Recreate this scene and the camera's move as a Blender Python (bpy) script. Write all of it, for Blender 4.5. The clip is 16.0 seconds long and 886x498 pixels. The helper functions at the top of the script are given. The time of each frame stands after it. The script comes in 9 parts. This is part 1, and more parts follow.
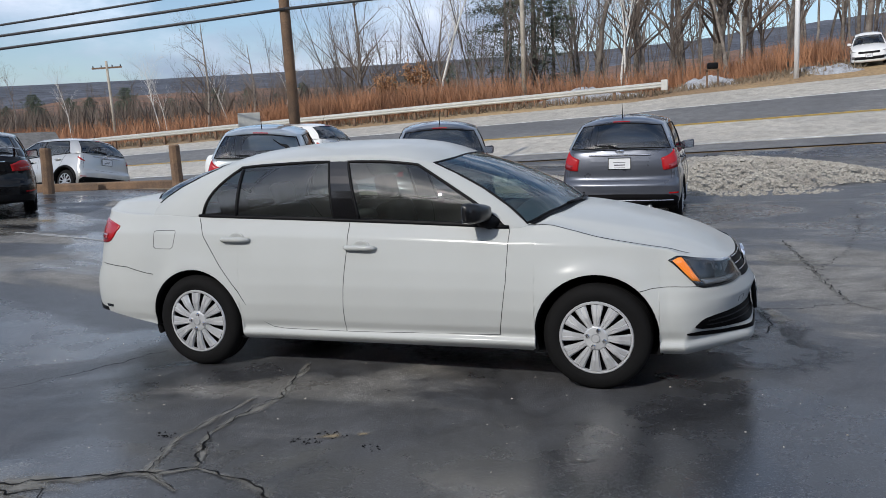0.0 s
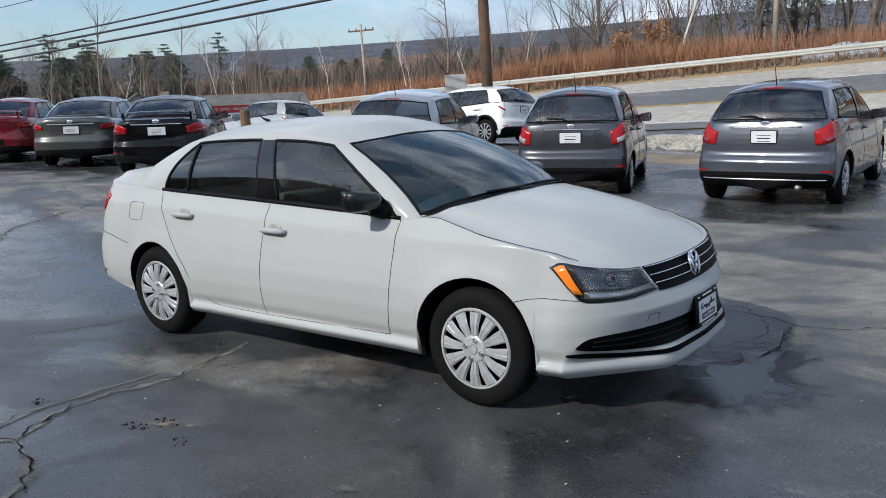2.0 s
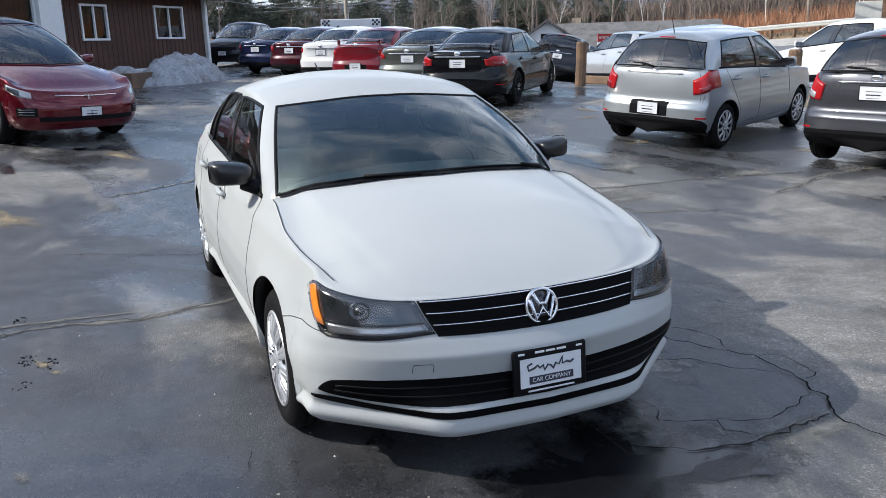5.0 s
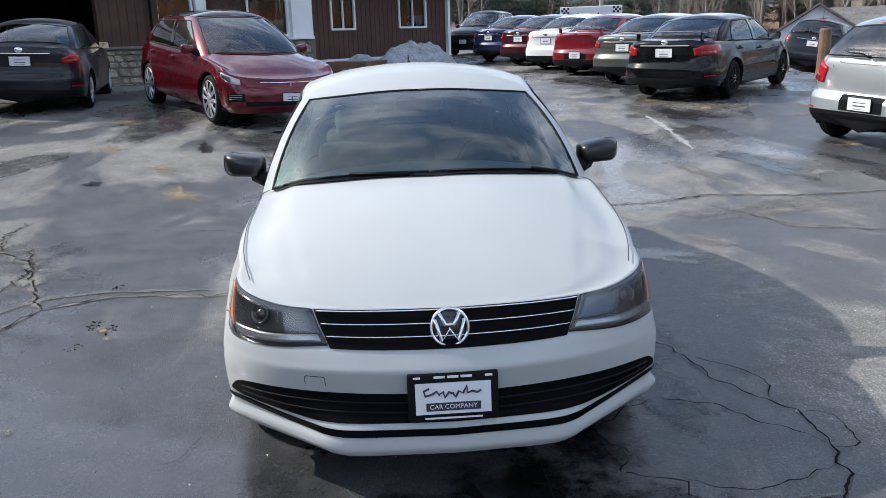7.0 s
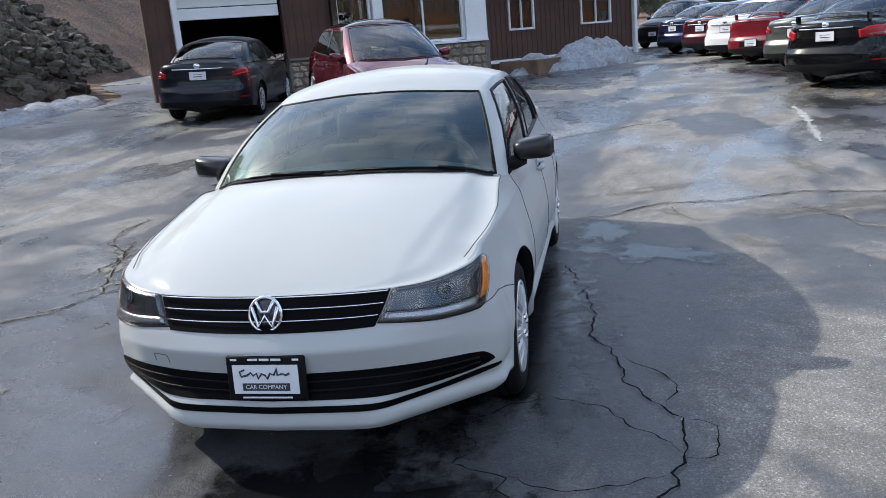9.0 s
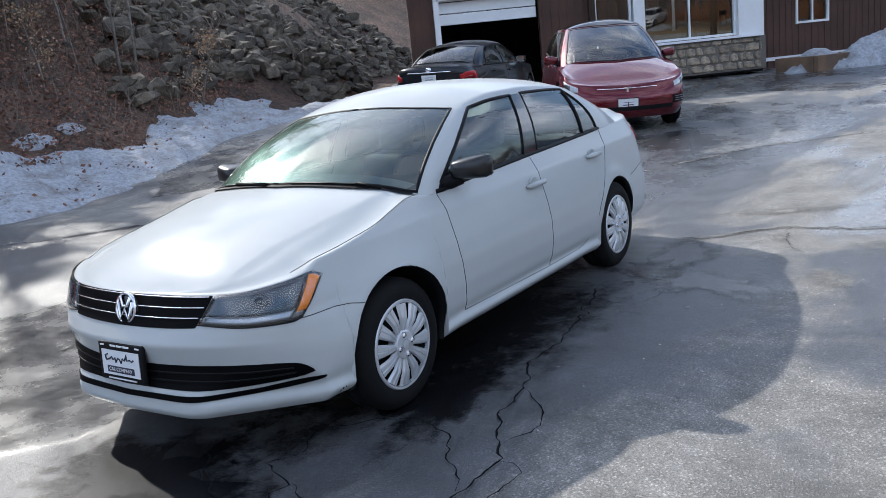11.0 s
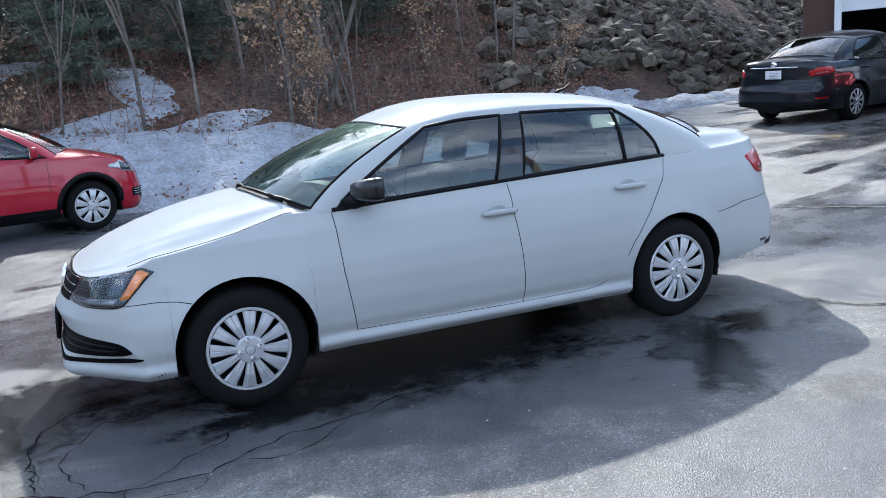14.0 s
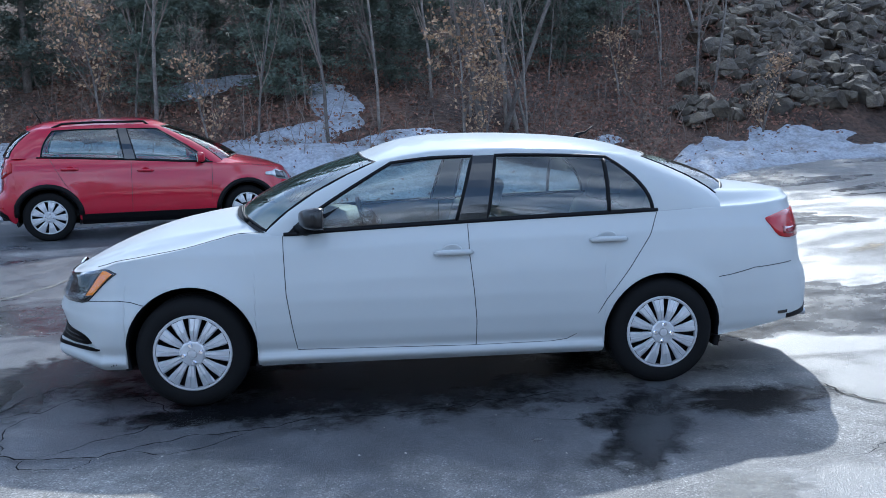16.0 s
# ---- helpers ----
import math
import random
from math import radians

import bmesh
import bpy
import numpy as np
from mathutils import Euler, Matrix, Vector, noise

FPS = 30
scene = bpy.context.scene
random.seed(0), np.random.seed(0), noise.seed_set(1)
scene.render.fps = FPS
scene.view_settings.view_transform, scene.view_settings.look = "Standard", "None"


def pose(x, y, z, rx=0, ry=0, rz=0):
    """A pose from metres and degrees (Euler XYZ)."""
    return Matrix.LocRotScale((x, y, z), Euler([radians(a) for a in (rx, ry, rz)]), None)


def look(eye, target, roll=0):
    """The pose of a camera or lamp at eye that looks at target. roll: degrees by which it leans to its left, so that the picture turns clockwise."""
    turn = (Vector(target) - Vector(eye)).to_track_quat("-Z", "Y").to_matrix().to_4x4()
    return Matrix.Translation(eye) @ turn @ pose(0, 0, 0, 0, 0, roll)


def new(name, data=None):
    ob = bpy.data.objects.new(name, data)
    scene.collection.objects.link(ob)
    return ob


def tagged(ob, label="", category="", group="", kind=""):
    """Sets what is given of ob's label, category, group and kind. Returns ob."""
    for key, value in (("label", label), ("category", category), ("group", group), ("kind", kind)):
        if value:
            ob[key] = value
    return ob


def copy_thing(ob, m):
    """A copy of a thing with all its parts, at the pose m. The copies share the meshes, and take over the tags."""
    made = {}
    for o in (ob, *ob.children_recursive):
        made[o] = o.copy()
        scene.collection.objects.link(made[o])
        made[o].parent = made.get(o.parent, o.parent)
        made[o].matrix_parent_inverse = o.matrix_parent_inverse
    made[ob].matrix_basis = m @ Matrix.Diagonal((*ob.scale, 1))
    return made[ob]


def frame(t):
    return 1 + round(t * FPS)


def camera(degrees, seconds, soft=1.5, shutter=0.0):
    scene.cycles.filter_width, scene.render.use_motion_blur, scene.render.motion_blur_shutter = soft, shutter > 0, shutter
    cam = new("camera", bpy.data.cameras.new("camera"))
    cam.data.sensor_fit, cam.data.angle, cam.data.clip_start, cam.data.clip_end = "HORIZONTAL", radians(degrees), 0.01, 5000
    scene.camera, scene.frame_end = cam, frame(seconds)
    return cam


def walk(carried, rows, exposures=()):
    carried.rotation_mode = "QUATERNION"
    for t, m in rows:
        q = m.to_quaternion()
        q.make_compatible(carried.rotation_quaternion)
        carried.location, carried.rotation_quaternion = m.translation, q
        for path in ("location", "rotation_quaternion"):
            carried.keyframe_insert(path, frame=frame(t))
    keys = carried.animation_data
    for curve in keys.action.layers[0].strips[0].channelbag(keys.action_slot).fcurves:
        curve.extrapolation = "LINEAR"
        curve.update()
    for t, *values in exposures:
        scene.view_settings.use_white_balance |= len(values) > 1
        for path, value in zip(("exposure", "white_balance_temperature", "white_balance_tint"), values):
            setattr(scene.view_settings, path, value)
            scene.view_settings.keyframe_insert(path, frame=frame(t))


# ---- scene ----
cam = camera(57.3, 16.0, 0.8)
PATH = [
    (0, (1.917, -5.324, 1.472), (1.286, -3.448, 1.186), -2.7),
    (0.5, (2.318, -5.003, 1.499), (1.536, -3.187, 1.194), -2.5),
    (1, (2.777, -4.762, 1.488), (1.85, -3.019, 1.167), -2.5),
    (1.5, (3.125, -4.383, 1.492), (2.065, -2.721, 1.153), -2.5),
    (2, (3.516, -4.036, 1.498), (2.335, -2.462, 1.142), -2.5),
    (2.5, (3.807, -3.672, 1.53), (2.507, -2.201, 1.151), -2.4),
    (3, (4.02, -3.221, 1.561), (2.603, -1.87, 1.151), -2.5),
    (3.5, (4.30, -2.833, 1.578), (2.768, -1.620, 1.136), -2.4),
    (4, (4.455, -2.380, 1.600), (2.826, -1.319, 1.134), -2.2),
    (6.5, (4.698, -0.346, 1.568), (2.779, -0.092, 1.064), -1.4),
    (7, (4.686, -0.184, 1.58), (2.755, -0.057, 1.077), -1.9),
    (7.5, (4.711, -0.034, 1.574), (2.775, -0.014, 1.075), -2.5),
    (8, (4.851, 0.329, 1.561), (2.915, 0.231, 1.068), -3.5),
    (10.5, (4.313, 2.673, 1.47), (2.608, 1.72, 1.038), -5.9),
    (11, (4.093, 3.062, 1.462), (2.484, 1.947, 1.048), -5.9),
    (11.5, (3.82, 3.437, 1.451), (2.319, 2.179, 1.045), -5.8),
    (12, (3.528, 3.84, 1.436), (2.147, 2.449, 1.04), -5.8),
    (12.5, (3.133, 4.121, 1.422), (1.883, 2.607, 1.042), -5.9),
    (13, (2.745, 4.425, 1.419), (1.655, 2.791, 1.043), -5.5),
    (13.5, (2.32, 4.595, 1.418), (1.39, 2.864, 1.045), -4.7),
    (14, (1.893, 4.77, 1.422), (1.125, 2.959, 1.06), -4.0),
    (14.5, (1.485, 4.928, 1.443), (0.875, 3.055, 1.095), -3.3),
    (15, (1.064, 4.984, 1.453), (0.599, 3.066, 1.126), -2.3),
    (15.5, (0.708, 5.141, 1.448), (0.38, 3.192, 1.142), -1.3),
    (16, (0.404, 5.212, 1.462), (0.192, 3.245, 1.171), -0.6),
]
walk(cam, [(t, look(eye, target, roll)) for t, eye, target, roll in PATH],
     exposures=[(0, 0.10, 5980, 9), (2.5, 0.33, 5980, 8), (4, 0.60, 5980, 9), (7.5, 0.92, 6050, 9), (11, 1.08, 5920, 9), (13.5, 1.42, 5780, 8), (16, 1.30, 5220, 6)])

# ---- light: late winter sun behind the wooded slope, broken cloud ----
SUN_DIR = Vector((-0.30, -0.95, 0.76)).normalized()   # towards the sun
sun = new("sun", bpy.data.lights.new("sun", "SUN"))
sun.data.energy, sun.data.angle, sun.data.color = 2.85, radians(0.8), (1.0, 0.91, 0.78)
sun.matrix_world = look((0, 0, 60), Vector((0, 0, 60)) - SUN_DIR)

world = bpy.data.worlds.new("sky")
scene.world = world
world.use_nodes = True
wn, wl = world.node_tree.nodes, world.node_tree.links
wn.clear()
sky = wn.new("ShaderNodeTexSky")
sky.sky_type, sky.sun_disc = "NISHITA", False
sky.sun_elevation = math.asin(SUN_DIR.z)
sky.sun_rotation = math.atan2(SUN_DIR.x, SUN_DIR.y)
sky.air_density, sky.dust_density = 1.0, 1.5
tc = wn.new("ShaderNodeTexCoord")
mp = wn.new("ShaderNodeMapping")
mp.inputs["Scale"].default_value = (1.0, 1.0, 2.6)
wl.new(tc.outputs["Generated"], mp.inputs["Vector"])
cn = wn.new("ShaderNodeTexNoise")
cn.inputs["Scale"].default_value, cn.inputs["Detail"].default_value, cn.inputs["Roughness"].default_value = 2.6, 8, 0.58
wl.new(mp.outputs["Vector"], cn.inputs["Vector"])
cr = wn.new("ShaderNodeValToRGB")
cr.color_ramp.elements[0].position, cr.color_ramp.elements[1].position = 0.42, 0.59
wl.new(cn.outputs["Fac"], cr.inputs["Fac"])
cn2 = wn.new("ShaderNodeTexNoise")
cn2.inputs["Scale"].default_value, cn2.inputs["Detail"].default_value = 4.5, 5
wl.new(mp.outputs["Vector"], cn2.inputs["Vector"])
cc = wn.new("ShaderNodeValToRGB")
cc.color_ramp.elements[0].color, cc.color_ramp.elements[1].color = (3.4, 3.9, 5.0, 1), (9.8, 10.0, 10.5, 1)
cc.color_ramp.elements[0].position, cc.color_ramp.elements[1].position = 0.35, 0.7
wl.new(cn2.outputs["Fac"], cc.inputs["Fac"])
zs_ = wn.new("ShaderNodeSeparateXYZ")
wl.new(tc.outputs["Generated"], zs_.inputs["Vector"])
ce = wn.new("ShaderNodeValToRGB")
for pos_, val_ in ((0.0, 0.74), (0.12, 0.86), (0.32, 1.25), (0.60, 0.85), (1.0, 0.50)):
    k_ = ce.color_ramp.elements[0] if pos_ == 0.0 else ce.color_ramp.elements[-1] if pos_ == 1.0 else ce.color_ramp.elements.new(pos_)
    k_.color = (val_, val_, val_, 1)
wl.new(zs_.outputs["Z"], ce.inputs["Fac"])
cm = wn.new("ShaderNodeVectorMath")
cm.operation = "MULTIPLY"
wl.new(cc.outputs["Color"], cm.inputs[0])
wl.new(ce.outputs["Color"], cm.inputs[1])
mx = wn.new("ShaderNodeMixRGB")
wl.new(cr.outputs["Color"], mx.inputs["Fac"])
wl.new(sky.outputs["Color"], mx.inputs["Color1"])
wl.new(cm.outputs["Vector"], mx.inputs["Color2"])
bg = wn.new("ShaderNodeBackground")
bg.inputs["Strength"].default_value = 0.127
wl.new(mx.outputs["Color"], bg.inputs["Color"])
wl.new(bg.outputs["Background"], wn.new("ShaderNodeOutputWorld").inputs["Surface"])

# ---- materials ----
def mat_base(name):
    m = bpy.data.materials.new(name)
    m.use_nodes = True
    nt = m.node_tree
    return m, nt, nt.nodes["Principled BSDF"]


def set_in(node, **kw):
    for k, v in kw.items():
        node.inputs[k.replace("_", " ")].default_value = v


def plain(name, color, rough=0.5, metal=0.0, coat=0.0, noise_amt=0.0, scale=20.0, bump=0.0, spec=0.5, rnd=0.0, rough_var=0.0):
    """A surface with slight mottling of colour and roughness, and fine relief."""
    m, nt, b = mat_base(name)
    b.inputs["Base Color"].default_value = (*color, 1)
    set_in(b, Roughness=rough, Metallic=metal, Coat_Weight=coat, Coat_Roughness=0.04, Specular_IOR_Level=spec)
    n, l = nt.nodes, nt.links
    if noise_amt or bump or rnd or rough_var:
        t = n.new("ShaderNodeTexCoord")
        nz = n.new("ShaderNodeTexNoise")
        nz.inputs["Scale"].default_value, nz.inputs["Detail"].default_value = scale, 6
        l.new(t.outputs["Object"], nz.inputs["Vector"])
        nz2 = n.new("ShaderNodeTexNoise")
        nz2.inputs["Scale"].default_value, nz2.inputs["Detail"].default_value = scale * 0.12, 4
        l.new(t.outputs["Object"], nz2.inputs["Vector"])
        add = n.new("ShaderNodeMath")
        l.new(nz.outputs["Fac"], add.inputs[0])
        l.new(nz2.outputs["Fac"], add.inputs[1])
        mr = n.new("ShaderNodeMapRange")
        set_in(mr, From_Min=0.6, From_Max=1.4, To_Min=1 - noise_amt, To_Max=1 + noise_amt)
        l.new(add.outputs[0], mr.inputs["Value"])
        last = mr.outputs["Result"]
        if rnd:
            oi = n.new("ShaderNodeObjectInfo")
            mr2 = n.new("ShaderNodeMapRange")
            set_in(mr2, To_Min=1 - rnd, To_Max=1 + rnd)
            l.new(oi.outputs["Random"], mr2.inputs["Value"])
            mu = n.new("ShaderNodeMath")
            mu.operation = "MULTIPLY"
            l.new(last, mu.inputs[0])
            l.new(mr2.outputs["Result"], mu.inputs[1])
            last = mu.outputs[0]
        vm = n.new("ShaderNodeVectorMath")
        vm.operation = "SCALE"
        vm.inputs[0].default_value = color
        l.new(last, vm.inputs["Scale"])
        l.new(vm.outputs["Vector"], b.inputs["Base Color"])
        if rough_var:
            mr3 = n.new("ShaderNodeMapRange")
            set_in(mr3, From_Min=0.6, From_Max=1.4, To_Min=max(0.02, rough - rough_var), To_Max=rough + rough_var)
            l.new(add.outputs[0], mr3.inputs["Value"])
            l.new(mr3.outputs["Result"], b.inputs["Roughness"])
        if bump:
            bp = n.new("ShaderNodeBump")
            bp.inputs["Strength"].default_value, bp.inputs["Distance"].default_value = bump, 0.02
            l.new(nz.outputs["Fac"], bp.inputs["Height"])
            l.new(bp.outputs["Normal"], b.inputs["Normal"])
    return m


def two_tone(name, c1, c2, scale, lo=0.4, hi=0.6, rough=0.8, bump=0.3, rough2=None, dist=0.03, detail=8, fine=0.25, fscale=40.0, rnd=0.0):
    """Two colours broken up by a broad noise, with a fine grain over both."""
    m, nt, b = mat_base(name)
    n, l = nt.nodes, nt.links
    t = n.new("ShaderNodeTexCoord")
    nz = n.new("ShaderNodeTexNoise")
    nz.inputs["Scale"].default_value, nz.inputs["Detail"].default_value, nz.inputs["Roughness"].default_value = scale, detail, 0.6
    l.new(t.outputs["Object"], nz.inputs["Vector"])
    r = n.new("ShaderNodeMapRange")
    set_in(r, From_Min=lo, From_Max=hi)
    l.new(nz.outputs["Fac"], r.inputs["Value"])
    mix = n.new("ShaderNodeMixRGB")
    mix.inputs["Color1"].default_value, mix.inputs["Color2"].default_value = (*c1, 1), (*c2, 1)
    l.new(r.outputs["Result"], mix.inputs["Fac"])
    fz = n.new("ShaderNodeTexNoise")
    fz.inputs["Scale"].default_value, fz.inputs["Detail"].default_value = fscale, 5
    l.new(t.outputs["Object"], fz.inputs["Vector"])
    fr = n.new("ShaderNodeMapRange")
    set_in(fr, From_Min=0.3, From_Max=0.7, To_Min=1 - fine, To_Max=1 + fine)
    l.new(fz.outputs["Fac"], fr.inputs["Value"])
    vm = n.new("ShaderNodeVectorMath")
    vm.operation = "SCALE"
    l.new(mix.outputs["Color"], vm.inputs[0])
    last = fr.outputs["Result"]
    if rnd:
        oi = n.new("ShaderNodeObjectInfo")
        r2 = n.new("ShaderNodeMapRange")
        set_in(r2, To_Min=1 - rnd, To_Max=1 + rnd)
        l.new(oi.outputs["Random"], r2.inputs["Value"])
        mu = n.new("ShaderNodeMath")
        mu.operation = "MULTIPLY"
        l.new(last, mu.inputs[0])
        l.new(r2.outputs["Result"], mu.inputs[1])
        last = mu.outputs[0]
    l.new(last, vm.inputs["Scale"])
    l.new(vm.outputs["Vector"], b.inputs["Base Color"])
    b.inputs["Roughness"].default_value = rough
    if rough2 is not None:
        r3 = n.new("ShaderNodeMapRange")
        set_in(r3, To_Min=rough, To_Max=rough2)
        l.new(r.outputs["Result"], r3.inputs["Value"])
        l.new(r3.outputs["Result"], b.inputs["Roughness"])
    bp = n.new("ShaderNodeBump")
    bp.inputs["Strength"].default_value, bp.inputs["Distance"].default_value = bump, dist
    l.new(fz.outputs["Fac"], bp.inputs["Height"])
    l.new(bp.outputs["Normal"], b.inputs["Normal"])
    return m


def glass(name, tint, gloss=0.09, rough=0.0, film=0.0, film_color=(0.8, 0.8, 0.8)):
    """Thin tinted pane: light passes straight through, and it mirrors more at a glancing angle."""
    m = bpy.data.materials.new(name)
    m.use_nodes = True
    n, l = m.node_tree.nodes, m.node_tree.links
    n.clear()
    out, mix = n.new("ShaderNodeOutputMaterial"), n.new("ShaderNodeMixShader")
    tr, gl, fr = n.new("ShaderNodeBsdfTransparent"), n.new("ShaderNodeBsdfGlossy"), n.new("ShaderNodeFresnel")
    tr.inputs["Color"].default_value = (*tint, 1)
    gl.inputs["Roughness"].default_value = rough
    fr.inputs["IOR"].default_value = 1.0 + gloss * 7.5
    l.new(fr.outputs["Fac"], mix.inputs["Fac"])
    l.new(tr.outputs["BSDF"], mix.inputs[1])
    l.new(gl.outputs["BSDF"], mix.inputs[2])
    last = mix.outputs["Shader"]
    if film:
        # a thin dusty film that scatters low sun
        dg, dm, nz = n.new("ShaderNodeBsdfGlossy"), n.new("ShaderNodeMixShader"), n.new("ShaderNodeTexNoise")
        dg.inputs["Roughness"].default_value = 0.42
        dg.inputs["Color"].default_value = (*film_color, 1)
        nz.inputs["Scale"].default_value, nz.inputs["Detail"].default_value, nz.inputs["Distortion"].default_value = 3.0, 6, 1.0
        mr = n.new("ShaderNodeMapRange")
        set_in(mr, From_Min=0.3, From_Max=0.7, To_Min=film * 0.5, To_Max=film * 1.6)
        tcn = n.new("ShaderNodeTexCoord")
        l.new(tcn.outputs["Object"], nz.inputs["Vector"])
        l.new(nz.outputs["Fac"], mr.inputs["Value"])
        l.new(mr.outputs["Result"], dm.inputs["Fac"])
        l.new(last, dm.inputs[1])
        l.new(dg.outputs["BSDF"], dm.inputs[2])
        last = dm.outputs["Shader"]
    l.new(last, out.inputs["Surface"])
    return m


def paint(name, color, metal=0.0, rough=0.3, dirt=0.06):
    """Car paint under clear coat, with a thin film of road dust."""
    m = plain(name, color, rough, metal, 1.0, dirt, 3.0, 0.0, 0.12, 0.0, 0.05)
    return m


def asphalt(name, dark, light, wet_lo, wet_hi, scale=0.35, rough_wet=0.12, rough_dry=0.62, grain=0.5):
    """Worn tarmac: damp dark sheets and paler dry patches, stone grain, long smeared streaks."""
    m, nt, b = mat_base(name)
    n, l = nt.nodes, nt.links
    t = n.new("ShaderNodeTexCoord")
    mp_ = n.new("ShaderNodeMapping")
    mp_.inputs["Rotation"].default_value = (0, 0, 0.35)
    mp_.inputs["Scale"].default_value = (0.7, 1.3, 1)
    l.new(t.outputs["Object"], mp_.inputs["Vector"])
    big = n.new("ShaderNodeTexNoise")
    big.inputs["Scale"].default_value, big.inputs["Detail"].default_value, big.inputs["Roughness"].default_value = scale, 7, 0.56
    big.inputs["Distortion"].default_value = 0.6
    l.new(mp_.outputs["Vector"], big.inputs["Vector"])
    wet = n.new("ShaderNodeMapRange")
    set_in(wet, From_Min=wet_lo, From_Max=wet_hi)
    wet.interpolation_type = "SMOOTHSTEP"
    l.new(big.outputs["Fac"], wet.inputs["Value"])
    st = n.new("ShaderNodeTexNoise")
    st.inputs["Scale"].default_value, st.inputs["Detail"].default_value, st.inputs["Roughness"].default_value = 62, 6, 0.85
    l.new(t.outputs["Object"], st.inputs["Vector"])
    mid = n.new("ShaderNodeTexNoise")
    mid.inputs["Scale"].default_value, mid.inputs["Detail"].default_value, mid.inputs["Roughness"].default_value = 2.2, 12, 0.68
    l.new(t.outputs["Object"], mid.inputs["Vector"])
    mix = n.new("ShaderNodeMixRGB")
    mix.inputs["Color1"].default_value, mix.inputs["Color2"].default_value = (*dark, 1), (*light, 1)
    l.new(wet.outputs["Result"], mix.inputs["Fac"])
    g = n.new("ShaderNodeMapRange")
    set_in(g, From_Min=0.32, From_Max=0.7, To_Min=1 - grain, To_Max=1 + grain * 1.6)
    l.new(st.outputs["Fac"], g.inputs["Value"])
    g2 = n.new("ShaderNodeMapRange")
    set_in(g2, From_Min=0.32, From_Max=0.68, To_Min=0.72, To_Max=1.3)
    l.new(mid.outputs["Fac"], g2.inputs["Value"])
    mu = n.new("ShaderNodeMath")
    mu.operation = "MULTIPLY"
    l.new(g.outputs["Result"], mu.inputs[0])
    l.new(g2.outputs["Result"], mu.inputs[1])
    # single stones of the mix showing at the surface
    vo = n.new("ShaderNodeTexVoronoi")
    vo.inputs["Scale"].default_value = 58
    l.new(t.outputs["Object"], vo.inputs["Vector"])
    vr, vs_ = n.new("ShaderNodeSeparateColor"), n.new("ShaderNodeMapRange")
    l.new(vo.outputs["Color"], vr.inputs["Color"])
    set_in(vs_, To_Min=1 - grain * 0.7, To_Max=1 + grain)
    l.new(vr.outputs["Red"], vs_.inputs["Value"])
    mv = n.new("ShaderNodeMath")
    mv.operation = "MULTIPLY"
    l.new(mu.outputs[0], mv.inputs[0])
    l.new(vs_.outputs["Result"], mv.inputs[1])
    vm = n.new("ShaderNodeVectorMath")
    vm.operation = "SCALE"
    l.new(mix.outputs["Color"], vm.inputs[0])
    l.new(mv.outputs[0], vm.inputs["Scale"])
    l.new(vm.outputs["Vector"], b.inputs["Base Color"])
    rr = n.new("ShaderNodeMapRange")
    set_in(rr, To_Min=rough_wet, To_Max=rough_dry)
    l.new(wet.outputs["Result"], rr.inputs["Value"])
    ra = n.new("ShaderNodeMath")
    ra.operation = "MULTIPLY_ADD"
    ra.inputs[1].default_value = 0.22
    l.new(mid.outputs["Fac"], ra.inputs[0])
    l.new(rr.outputs["Result"], ra.inputs[2])
    l.new(ra.outputs[0], b.inputs["Roughness"])
    b.inputs["Specular IOR Level"].default_value = 0.5
    bs = n.new("ShaderNodeMapRange")
    set_in(bs, To_Min=0.14, To_Max=0.75)
    l.new(wet.outputs["Result"], bs.inputs["Value"])
    bp = n.new("ShaderNodeBump")
    bp.inputs["Distance"].default_value = 0.016
    l.new(bs.outputs["Result"], bp.inputs["Strength"])
    l.new(st.outputs["Fac"], bp.inputs["Height"])
    l.new(bp.outputs["Normal"], b.inputs["Normal"])
    return m


